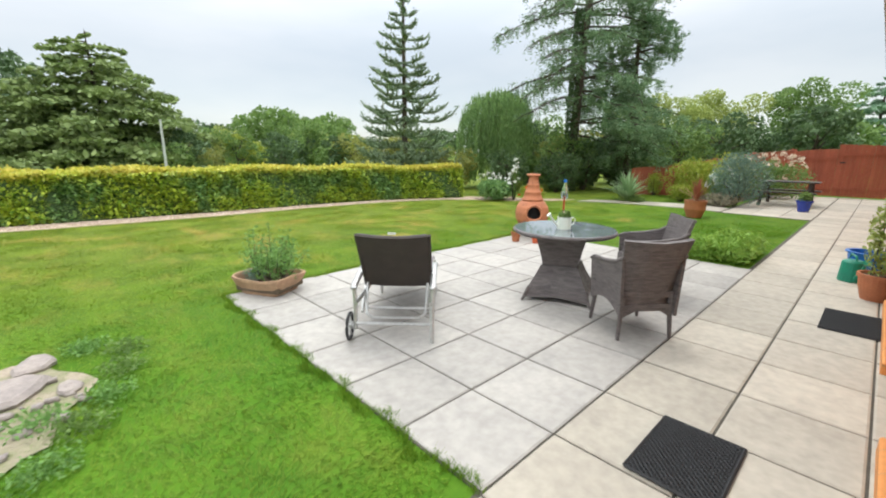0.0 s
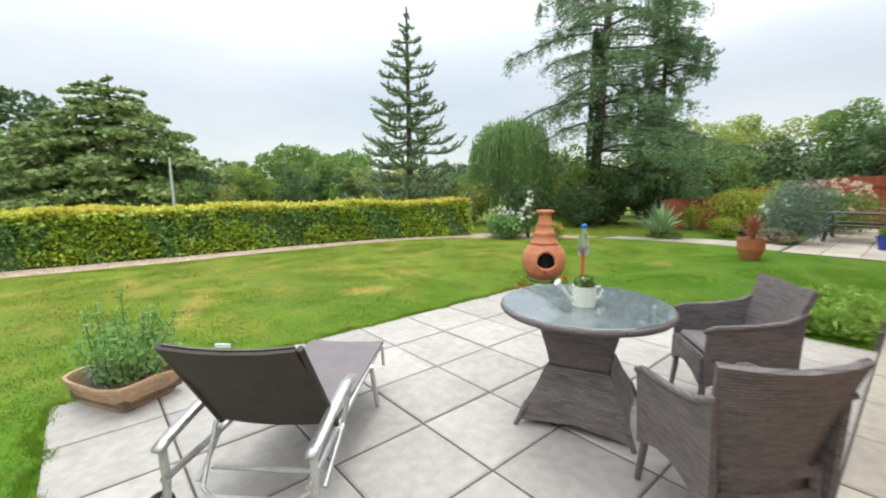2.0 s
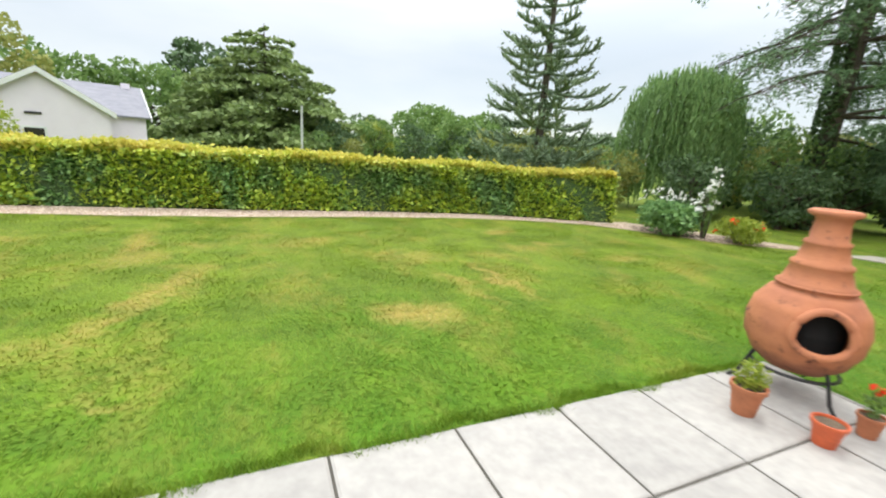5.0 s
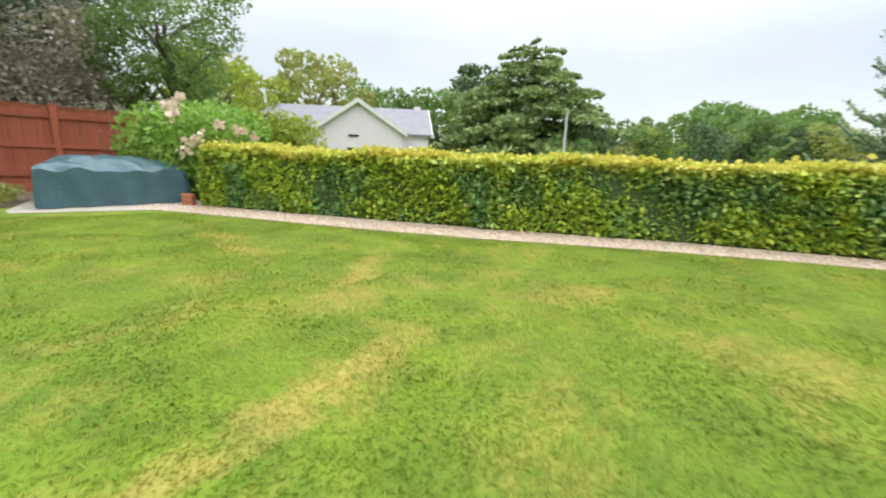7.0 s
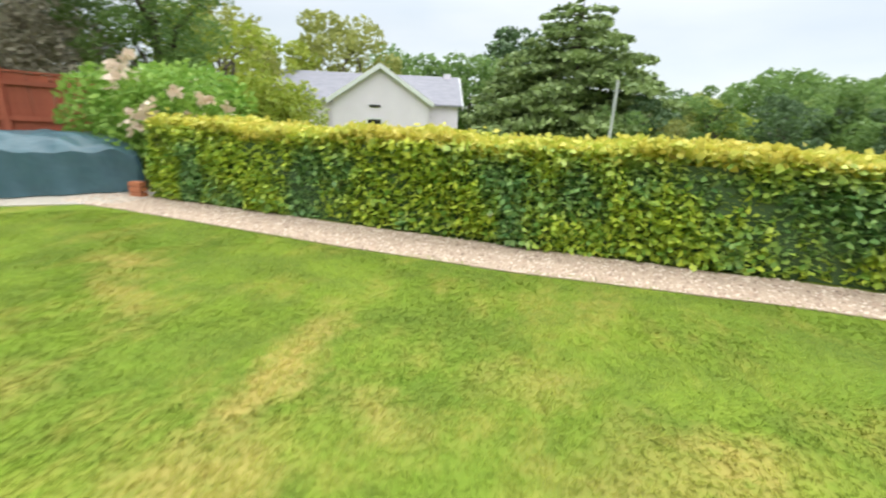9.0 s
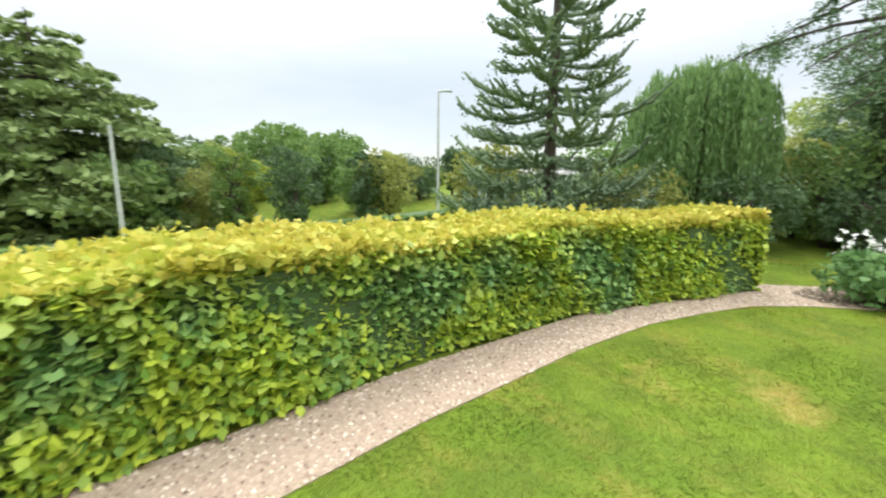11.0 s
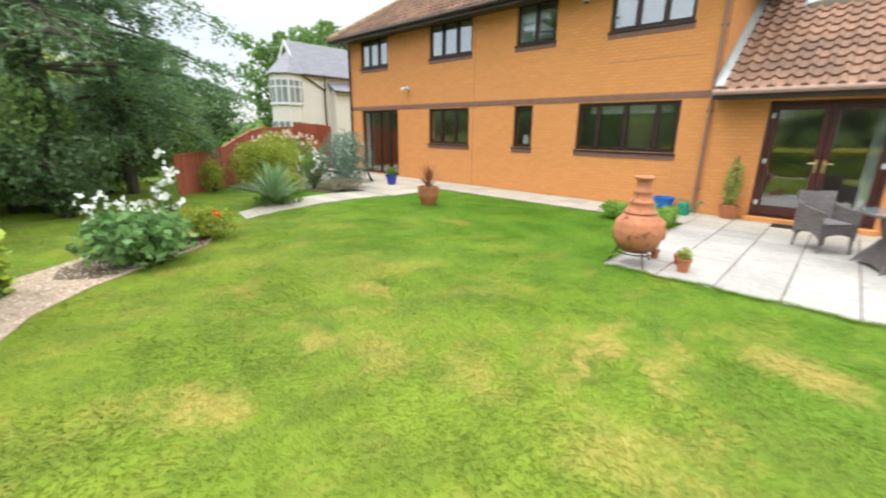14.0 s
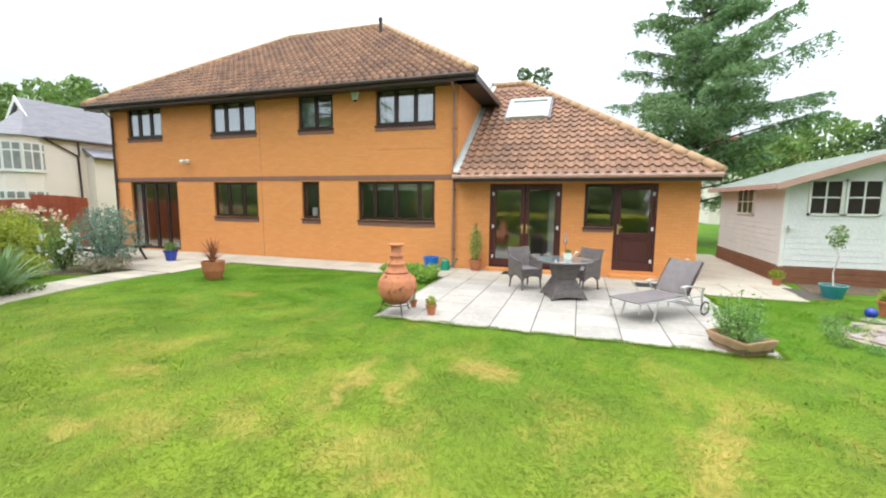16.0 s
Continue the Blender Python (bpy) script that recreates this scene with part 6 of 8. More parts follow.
def lounger(x, y, turn):
    """+x runs from the head to the foot."""
    t = thing("sun_lounger", x, y, 0.012, "reclining sun lounger with brown mesh fabric on a silver frame", "sun lounger", turn=turn)
    z0, hinge, foot, half = 0.345, 0.42, 1.52, 0.27
    b = bmesh.new()
    rows = []
    for i in range(8):
        u = i / 7
        rows.append([(hinge - 0.03 - 0.31 * u - 0.05 * u * u, half * s * 1.02, z0 + 0.02 + 0.50 * u - 0.02 * (1 - s * s)) for s in (-1, -0.5, 0, 0.5, 1)])
    strap(b, rows, 0.014)
    part("backrest", b, M["sling"], t, "dark brown mesh backrest")
    # added thin sheet: the skylit front of the backrest, by a paler colour
    b = bmesh.new()
    strap(b, [[(x + 0.013, y * 0.97, z + 0.011) for x, y, z in r] for r in rows], 0.006)
    part("backrest_facing", b, M["slingtop"], t, "added sheet on the backrest front, coloured pale as if lit by the sky")
    # the seat wears the paler copy, as lit from above
    b = bmesh.new()
    rows = []
    for i in range(10):
        u = i / 9
        zz = z0 + 0.012 * math.sin(u * math.pi) * -1 + (0.0 if u < 0.85 else -0.10 * (u - 0.85))
        rows.append([(hinge + (foot - hinge) * u, half * s, zz + 0.002 - 0.012 * (1 - s * s)) for s in (-1, -0.5, 0, 0.5, 1)])
    strap(b, rows, 0.014)
    part("seat", b, M["slingtop"], t, "mesh seat, its colour paled as if lit by the sky")
    for s in (-1, 1):
        b = bmesh.new()
        tube(b, [(hinge - 0.37, s * half * 1.06, z0 + 0.52), (hinge - 0.02, s * half * 1.06, z0 + 0.0)], 0.014, 8)
        part("back_rail", b, M["sling"], t)
        b = bmesh.new()
        tube(b, [(0.02, s * (half + 0.030), z0 - 0.035), (hinge, s * (half + 0.01), z0 - 0.03), (foot - 0.02, s * (half - 0.015), z0 - 0.03), (foot - 0.01, s * (half - 0.03), z0 - 0.05)], 0.016, 8)
        part("side_rail", b, M["chrome"], t)
        b = bmesh.new()
        strap(b, [[(x, s * (half + 0.045 + w), z) for w in (-0.024, 0.0, 0.024)] for x, z in ((0.02, 0.435), (0.07, 0.452), (0.25, 0.485), (0.48, 0.515), (0.60, 0.50))], 0.022)
        part("armrest", b, M["chrome"], t, smooth=True)
        b = bmesh.new()
        tube(b, [(0.05, s * (half + 0.045), 0.44), (0.05, s * (half + 0.04), 0.28), (0.02 if s > 0 else -0.03, s * (half + 0.04), 0.09 if s > 0 else 0.0)], 0.017, 8)
        part("rear_leg", b, M["chrome"], t)
        b = bmesh.new()
        tube(b, [(0.54, s * (half + 0.045), 0.50), (0.44, s * (half + 0.035), z0 - 0.02), (0.20, s * (half + 0.02), 0.17)], 0.014, 8)
        part("arm_strut", b, M["chrome"], t)
        b = bmesh.new()
        tube(b, [(foot - 0.42, s * (half + 0.01), z0 - 0.02), (foot - 0.32, s * (half + 0.02), 0.0)], 0.016, 8)
        part("front_leg", b, M["chrome"], t)
        b = bmesh.new()
        tube(b, [(foot - 0.05, s * (half - 0.0), z0 - 0.03), (foot - 0.02, s * (half - 0.0), 0.16)], 0.012, 8)
        part("foot_stub", b, M["chrome"], t)
        b = bmesh.new()
        tube(b, [(hinge - 0.10, s * half * 0.96, z0 + 0.05), (hinge - 0.20, s * half * 0.94, 0.24), (hinge - 0.26, s * half * 0.9, 0.17)], 0.011, 8)
        part("back_prop", b, M["chrome"], t)
    b = bmesh.new()
    tube(b, [(0.02, -half - 0.04, 0.14), (0.02, half + 0.04, 0.14)], 0.014, 8)
    part("axle", b, M["chrome"], t)
    b = bmesh.new()
    tube(b, [(0.30, -half - 0.02, 0.17), (0.30, half + 0.02, 0.17)], 0.012, 8)
    part("cross_bar", b, M["chrome"], t)
    b = bmesh.new()
    tube(b, [(hinge - 0.26, -half * 0.9, 0.17), (hinge - 0.28, -half * 0.7, 0.145), (hinge - 0.28, half * 0.7, 0.145), (hinge - 0.26, half * 0.9, 0.17)], 0.010, 8)
    part("prop_bar", b, M["chrome"], t)
    # the wheel stands at one side only; the other leg has a foot
    wy = half + 0.085
    b = bmesh.new()
    ring = [(0.02 + 0.105 * math.cos(a), wy, 0.118 + 0.105 * math.sin(a)) for a in (2 * math.pi * k / 24 for k in range(25))]
    tube(b, ring, 0.013, 6, cap=False)
    w = part("wheel", b, M["rubber"], t, "black rubber wheel")
    b = bmesh.new()
    for k in range(5):
        a = 2 * math.pi * k / 5
        tube(b, [(0.02, wy, 0.118), (0.02 + 0.098 * math.cos(a), wy, 0.118 + 0.098 * math.sin(a))], 0.007, 6)
    tube(b, [(0.02, wy - 0.03, 0.118), (0.02, wy + 0.02, 0.118)], 0.022, 10)
    part("spokes", b, M["chrome"], w)
    solid("maker_tag", [(hinge - 0.405, hinge - 0.398, -0.03, 0.03, z0 + 0.53, z0 + 0.545)], M["white"], t, "small pale label")


lounger(2.08, 2.47, 45)


def watering_can():
    t = thing("watering_can", 4.04, 2.14, 0.747, "cream enamel watering can planted with green seedlings on the table", "watering can", turn=150)
    b = bmesh.new()
    lathe(b, [(0.02, 0.0), (0.078, 0.0), (0.08, 0.006), (0.08, 0.135), (0.083, 0.14), (0.074, 0.14), (0.072, 0.10), (0.02, 0.10)], 28)
    part("can_body", b, M["cream"], t, smooth=False)
    b = bmesh.new()
    tube(b, [(0.07, 0, 0.03), (0.13, 0, 0.085), (0.185, 0, 0.155)], [0.016, 0.012, 0.010], 10)
    tube(b, [(0.18, 0, 0.15), (0.205, 0, 0.175)], [0.012, 0.028], 12)
    part("spout", b, M["cream"], t)
    b = bmesh.new()
    tube(b, [(-0.078, 0, 0.12), (-0.12, 0, 0.128), (-0.14, 0, 0.10), (-0.12, 0, 0.055), (-0.08, 0, 0.035)], 0.007, 8)
    part("handle", b, M["cream"], t)
    b = bmesh.new()
    lathe(b, [(0.01, 0.115), (0.072, 0.115), (0.072, 0.122), (0.01, 0.124)], 20)
    part("soil", b, M["soil"], t)
    r = np.random.default_rng(3)
    crown("seedling", blob(r, 420, (0, 0, 0.155), (0.075, 0.075, 0.06), 0.3)[0], 0.035, r, "L_mid", t)
    v, f = leaves(np.array([[0.03, 0.03, 0.2], [0.035, 0.03, 0.195], [-0.02, 0.045, 0.19], [0.0, -0.04, 0.2], [0.0, -0.045, 0.195]]), 0.03, r)
    tagged(raw("petal", v, f, M["L_cream"], t), "few pale petals")
    t.scale = (0.88, 0.88, 0.9)
    s = thing("bottle_windmill", 4.06, 2.17, 0.86, "clear bottle on an orange stake in the watering can", "garden ornament")
    b = bmesh.new()
    tube(b, [(0.03, 0.02, 0.0), (0.035, 0.02, 0.22)], 0.011, 8)
    part("stake", b, M["redplastic"], s)
    b = bmesh.new()
    lathe(b, [(0.012, 0.19), (0.034, 0.20), (0.036, 0.26), (0.030, 0.30), (0.014, 0.345), (0.013, 0.36)], 16, 0.035, 0.02)
    part("bottle", b, M["bottle"], s, smooth=True)
    b = bmesh.new()
    lathe(b, [(0.016, 0.358), (0.018, 0.36), (0.018, 0.38), (0.012, 0.384)], 14, 0.035, 0.02)
    part("cap", b, M["blueplastic"], s, "blue cap")


watering_can()


def chiminea():
    """Its mouth faces own +x."""
    t = thing("chiminea", 6.64, 4.30, 0.012, "terracotta clay chiminea on a black iron stand at the patio's corner", "chiminea", turn=222)
    b = bmesh.new()
    prof = [(0.05, 0.165), (0.16, 0.17), (0.235, 0.235), (0.29, 0.34), (0.302, 0.45), (0.278, 0.56), (0.215, 0.65), (0.182, 0.665), (0.19, 0.675), (0.19, 0.70), (0.172, 0.712), (0.142, 0.80), (0.150, 0.808), (0.148, 0.828), (0.128, 0.838), (0.105, 0.93), (0.112, 0.937), (0.110, 0.955), (0.092, 0.965), (0.084, 1.06), (0.088, 1.095), (0.122, 1.108), (0.126, 1.13), (0.104, 1.14), (0.072, 1.13), (0.075, 0.98), (0.13, 0.7)]
    fine = [prof[0]]
    for (r0, z0), (r1, z1) in zip(prof, prof[1:]):
        k = max(1, round(math.hypot(r1 - r0, z1 - z0) / 0.028)) if z0 < 0.6 and z1 > z0 else 1
        fine += [(r0 + (r1 - r0) * i / k, z0 + (z1 - z0) * i / k) for i in range(1, k + 1)]
    seg = 64
    rings = [[b.verts.new((r * math.cos(a), r * math.sin(a), z)) for a in (2 * math.pi * (k + 0.5) / seg for k in range(seg))] for r, z in fine]
    for i in range(len(rings) - 1):
        for k in range(seg):
            q = (rings[i][k], rings[i][(k + 1) % seg], rings[i + 1][(k + 1) % seg], rings[i + 1][k])
            c = sum((v.co for v in q), Vector()) / 4
            if i < len(rings) - 3 and c.x > 0.1 and (c.y / 0.135) ** 2 + ((c.z - 0.44) / (0.155 if c.z > 0.44 else 0.095)) ** 2 < 1:
                continue
            b.faces.new(q)
    b.faces.new(rings[0][::-1])
    part("clay_body", b, M["clay"], t, smooth=True)
    b = bmesh.new()
    loop = []
    for k in range(33):
        a = 2 * math.pi * k / 32
        y, z = 0.138 * math.cos(a), 0.44 + (0.158 if math.sin(a) > 0 else 0.098) * math.sin(a)
        r = np.interp(z, [0.235, 0.34, 0.45, 0.56, 0.65], [0.235, 0.29, 0.302, 0.278, 0.215])
        loop.append((math.sqrt(r * r - y * y) + 0.008, y, z))
    tube(b, loop, 0.024, 8, cap=False)
    part("mouth_rim", b, M["clay"], t, "raised clay lip round the mouth", smooth=True)
    # a closed black core behind the mouth paints the hollow's darkness
    b = bmesh.new()
    lathe(b, [(0.02, 0.19), (0.13, 0.20), (0.19, 0.30), (0.20, 0.42), (0.17, 0.55), (0.12, 0.64), (0.02, 0.66)], 24)
    part("inside", b, M["dark"], t, "black core that stands in for the shaded hollow")
    b = bmesh.new()
    tube(b, [(0.22 * math.cos(a), 0.22 * math.sin(a), 0.16) for a in (2 * math.pi * k / 24 for k in range(25))], 0.010, 6, cap=False)
    for k in range(3):
        a = 2 * math.pi * k / 3 + 0.5
        tube(b, [(0.20 * math.cos(a), 0.20 * math.sin(a), 0.24), (0.24 * math.cos(a), 0.24 * math.sin(a), 0.14), (0.27 * math.cos(a), 0.27 * math.sin(a), 0.05), (0.32 * math.cos(a), 0.32 * math.sin(a), 0.0)], 0.011, 6)
    part("stand", b, M["iron"], t, "black iron stand")
    b = bmesh.new()
    for z, rr in ((0.688, 0.190),):
        b = bmesh.new()
        tube(b, [(rr * math.cos(a), rr * math.sin(a), z) for a in (2 * math.pi * k / 24 for k in range(25))], 0.010, 6, cap=False)
        part("clay_band", b, M["clay"], t, smooth=True)


chiminea()


def pot(x, y, r, h, material, label, z=0.0, belly=0.0, wob=0.0):
    t = thing("plant_pot", x, y, z, label, "plant pot")
    b = bmesh.new()
    lathe(b, [(r * 0.3, 0.0), (r * 0.66, 0.0), (r * (0.8 + belly), h * 0.5), (r * (0.93 + belly * 0.3), h * 0.86), (r * 1.03, h * 0.86), (r * 1.04, h), (r * 0.90, h), (r * 0.86, h * 0.86), (r * 0.2, h * 0.86)], 24, wob=wob)
    part("pot", b, M[material], t, smooth=False)
    b = bmesh.new()
    lathe(b, [(r * 0.1, h * 0.86), (r * 0.87, h * 0.865), (r * 0.87, h * 0.9), (r * 0.1, h * 0.92)], 16)
    part("soil", b, M["soil"], t)
    return t


def pot_plant(t, h, r, n, size, m, z, seed, aspect=2.0, name="plant"):
    g = np.random.default_rng(seed)
    crown(name, blob(g, n, (0, 0, z + h * 0.45), (r, r, h * 0.55), 0.3)[0], size, g, m, t, aspect=aspect)


p = pot(6.07, 4.22, 0.088, 0.17, "terracotta", "terracotta pot with a lime-green seedling plant", 0.012)
pot_plant(p, 0.17, 0.09, 260, 0.05, "L_lime", 0.15, 1, 3.5)
p = pot(6.20, 3.90, 0.075, 0.13, "redplastic", "small orange plastic pot beside the chiminea", 0.012)
p = pot(6.52, 3.86, 0.062, 0.12, "terracotta", "small brown pot with a red and yellow flower", 0.012)
pot_plant(p, 0.16, 0.045, 60, 0.04, "L_mid", 0.11, 2)
gg = np.random.default_rng(5)
v, f = leaves(np.array([[0.01, 0.0, 0.27]] * 10) + gg.normal(size=(10, 3)) * 0.018, 0.045, gg)
tagged(raw("flower", v, f, M["L_orange"], p), "red and yellow flower")
p = pot(11.8, 3.05, 0.24, 0.42, "terracotta", "large terracotta pot with a bronze spiky cordyline on grass", 0.0, 0.18)
cord = swords(0, 0, 0.66, 0.62, 44, "L_red", 9, "", z=0.38, width=0.034, parent=p, droop=0.62)
tagged(swords(0, 0, 0.46, 0.20, 20, "L_red", 10, "", z=0.38, width=0.040, parent=p, droop=0.05).children[-1], "upright bronze blades")
tagged(swords(0, 0, 0.16, 0.36, 18, "L_straw", 11, "", z=0.40, width=0.034, parent=p, droop=1.2).children[-1], "pale dead blades hanging over the rim")
p = pot(15.23, 1.33, 0.19, 0.30, "blueglaze", "cobalt blue glazed pot with a small green plant", 0.012)
pot_plant(p, 0.28, 0.17, 320, 0.07, "L_mid", 0.27, 3)
p = pot(6.42, -0.20, 0.17, 0.28, "terracotta", "round terracotta pot with a tall climbing plant against the wall", 0.012, 0.08)
b = bmesh.new()
for a in (0.0, 2.1, 4.2):
    tube(b, [(0.08 * math.cos(a), 0.08 * math.sin(a), 0.25), (0.03 * math.cos(a), 0.03 * math.sin(a), 1.25)], 0.006, 6)
part("canes", b, M["wood"], p)
pot_plant(p, 0.95, 0.17, 750, 0.065, "L_pale", 0.25, 4)
p = pot(-1.05, 1.75, 0.15, 0.26, "terracotta", "terracotta pot with yellow-green leaves by the bare patch", 0.0)
pot_plant(p, 0.25, 0.16, 300, 0.07, "L_lime", 0.24, 5, 2.5)
p = pot(-0.42, -0.72, 0.10, 0.16, "terracotta", "small terracotta pot with a leafy plant by the garden room", 0.012)
pot_plant(p, 0.22, 0.16, 300, 0.07, "L_lime", 0.14, 6, 2.5)
# teal trough with a sapling
p = pot(-0.95, 0.35, 0.22, 0.26, "teal", "teal glazed pot with a thin young tree", 0.0, 0.06)
b = bmesh.new()
g = np.random.default_rng(8)
limb_tube(b, (0, 0, 0.2), (0.03, 0, 1.35), 0.014, 0.008, g, 4)
for k in range(6):
    limb_tube(b, (0.02, 0, 0.9 + 0.07 * k), (0.16 * math.cos(k * 2.4), 0.16 * math.sin(k * 2.4), 1.1 + 0.06 * k), 0.006, 0.003, g, 2)
part("stem", b, M["birch"], p)
crown("leaves", blob(g, 260, (0.02, 0, 1.2), (0.17, 0.17, 0.26), 0.3)[0], 0.06, g, "L_mid", p)
t = thing("garden_ball", -0.72, 1.95, 0.0, "shiny cobalt blue garden ball on the ground", "garden ornament")
b = bmesh.new()
lathe(b, [(0.02, 0.0)] + [(0.085 * math.sin(math.pi * k / 10), 0.085 - 0.085 * math.cos(math.pi * k / 10)) for k in range(1, 10)] + [(0.01, 0.17)], 20)
part("ball", b, M["blueglaze"], t, smooth=True)

# low planter at the patio's corner
t = thing("planter", 1.87, 4.42, 0.012, "weathered low terracotta planter with a bushy grey-green herb", "planter", turn=-61)
b = bmesh.new()
rings = []
for sc, z, wob in ((0.72, 0.0, 0), (0.75, 0.012, 0), (0.85, 0.075, 0), (0.94, 0.135, 0), (0.965, 0.145, 1), (0.985, 0.15, 1), (1.0, 0.178, 1), (0.985, 0.186, 1), (0.93, 0.184, 1), (0.91, 0.165, 1), (0.88, 0.11, 0)):
    ring = []
    for k in range(40):
        a = 2 * math.pi * k / 40
        ca, sa = math.cos(a), math.sin(a)
        e = 1 / (abs(ca) ** 10 + abs(sa) ** 10) ** 0.1
        ring.append(b.verts.new((0.315 * sc * e * ca, 0.255 * sc * e * sa, z + wob * (0.022 * ca * ca - 0.008 * math.sin(3 * a)) + 0.004 * math.sin(7 * a + z * 40))))
    rings.append(ring)
for p, q in zip(rings, rings[1:]):
    for k in range(40):
        b.faces.new((p[k], p[(k + 1) % 40], q[(k + 1) % 40], q[k]))
b.faces.new(rings[0][::-1])
part("trough", b, M["trough"], t)
solid("soil", [(-0.27, 0.27, -0.215, 0.215, 0.04, 0.125)], M["soil"], t, bevel=0.01)
g = np.random.default_rng(17)
P = []
b = bmesh.new()
for k in range(22):
    a, rr = k * 2.4, 0.15 * math.sqrt(k / 22)
    bx, by = rr * math.cos(a) + 0.03, rr * math.sin(a)
    tall = k % 4 == 0
    h = (0.62 if tall else 0.40) * g.uniform(0.75, 1.1)
    tip = np.array([bx * (1.5 if tall else 2.6), by * (1.5 if tall else 2.4), 0.12 + h])
    root = np.array([bx, by, 0.11])
    tube(b, [tuple(root), tuple((root + tip) / 2 + g.normal(size=3) * 0.02), tuple(tip)], [0.006, 0.004, 0.002], 5)
    P.append(root + (tip - root) * g.uniform(0.25, 1.05, (70 if tall else 90, 1)) + g.normal(size=(70 if tall else 90, 3)) * (0.022 if tall else 0.042))
# one long arm leans out over the rim
for a, ln in ((2.5, 0.50), (2.9, 0.40), (2.1, 0.36)):
    root, tip = np.array([0, 0, 0.12]), np.array([ln * math.cos(a), ln * math.sin(a), 0.27])
    tube(b, [tuple(root), tuple((root + tip) / 2 + np.array([0, 0, 0.05])), tuple(tip)], [0.006, 0.005, 0.002], 5)
    P.append(root + (tip - root) * g.uniform(0.35, 1.05, (60, 1)) + np.array([0, 0, 0.03]) + g.normal(size=(60, 3)) * 0.03)
tagged(part("stem", b, M["bark"], t), "thin herb stems", kind="stuff")
crown("foliage", np.concatenate(P), 0.042, g, "L_herb", t, aspect=2.1)
crown("silvery_foliage", blob(g, 700, (-0.12, -0.08, 0.20), (0.13, 0.11, 0.09), 0.2)[0], 0.03, g, "L_grey", t, aspect=4.0, label="silvery low foliage")

# picnic table on the far patio
t = thing("picnic_table", 16.9, 1.95, 0.012, "dark wooden picnic table with benches on the far patio", "table", turn=90)
for k in range(5):
    solid("table_board", [(-0.75, 0.75, -0.36 + k * 0.148, -0.36 + k * 0.148 + 0.138, 0.70, 0.735)], M["wood"], t, "dark weathered table board", bevel=0.005)
for s in (-1, 1):
    solid("bench", [(-0.75, 0.75, s * 0.66 - 0.13, s * 0.66 + 0.13, 0.40, 0.44)], M["wood"], t, bevel=0.006)
    for e in (-0.55, 0.55):
        b = bmesh.new()
        tube(b, [(e, s * 0.75, 0.0), (e, s * 0.25, 0.70)], 0.045, 4)
        part("leg", b, M["wood"], t)
for e in (-0.55, 0.55):
    solid("cross_beam", [(e - 0.03, e + 0.03, -0.78, 0.78, 0.33, 0.40)], M["wood"], t)

# watering can and blue tub by the wall
t = thing("watering_can", 7.18, 0.02, 0.012, "green plastic watering can by the house wall", "watering can", turn=200)
b = bmesh.new()
lathe(b, [(0.03, 0.0), (0.12, 0.0), (0.125, 0.02), (0.11, 0.24), (0.09, 0.26), (0.03, 0.265)], 20)
part("can_body", b, M["greenplastic"], t, smooth=False)
b = bmesh.new()
tube(b, [(0.10, 0, 0.05), (0.22, 0, 0.16), (0.30, 0, 0.27)], [0.022, 0.016, 0.012], 8)
tube(b, [(0.29, 0, 0.26), (0.325, 0, 0.30)], [0.014, 0.042], 10)
part("spout", b, M["greenplastic"], t)
b = bmesh.new()
tube(b, [(-0.10, 0, 0.08), (-0.18, 0, 0.20), (-0.10, 0, 0.32), (0.04, 0, 0.31), (0.07, 0, 0.25)], 0.013, 8)
part("handle", b, M["greenplastic"], t)
t = thing("plastic_tub", 7.62, -0.1, 0.012, "blue plastic tub by the house wall", "tub")
b = bmesh.new()
lathe(b, [(0.05, 0.0), (0.17, 0.0), (0.21, 0.30), (0.235, 0.30), (0.235, 0.315), (0.195, 0.315), (0.16, 0.03), (0.05, 0.03)], 24)
part("tub_body", b, M["blueplastic"], t)


def doormat(x, y, w, d, label, ridged):
    t = thing("doormat", x, y, 0.014, label, "doormat")
    solid("mat_base", [(-w / 2, w / 2, -d / 2, d / 2, 0.0, 0.006)], M["rubber"], t)
    b = bmesh.new()
    if ridged:
        k = -w / 2 + 0.012
        while k < w / 2 - 0.02:
            box(b, k, k + 0.012, -d / 2, d / 2, 0.006, 0.016)
            k += 0.028
    else:
        # a lattice of crossing diagonal strands inside a rim
        step = 0.030
        for sgn in (-1, 1):
            c = -(w + d) / 2
            while c < (w + d) / 2:
                lo, hi = max(-w / 2, c - d / 2), min(w / 2, c + d / 2)
                if hi - lo > 0.02:
                    tube(b, [(lo, sgn * (lo - c), 0.012), (hi, sgn * (hi - c), 0.012)], 0.0055, 4, cap=False)
                c += step
        for p, q in (((-w / 2, -d / 2), (w / 2, -d / 2)), ((w / 2, -d / 2), (w / 2, d / 2)), ((w / 2, d / 2), (-w / 2, d / 2)), ((-w / 2, d / 2), (-w / 2, -d / 2))):
            tube(b, [(*p, 0.012), (*q, 0.012)], 0.009, 4)
    tagged(part("mat_ribs", b, M["rubber"], t), kind="stuff")


doormat(2.325, 0.39, 0.56, 0.385, "black open-weave rubber doormat on the slabs", False)
doormat(5.33, -0.08, 0.68, 0.42, "black ribbed rubber doormat before the french doors", True)

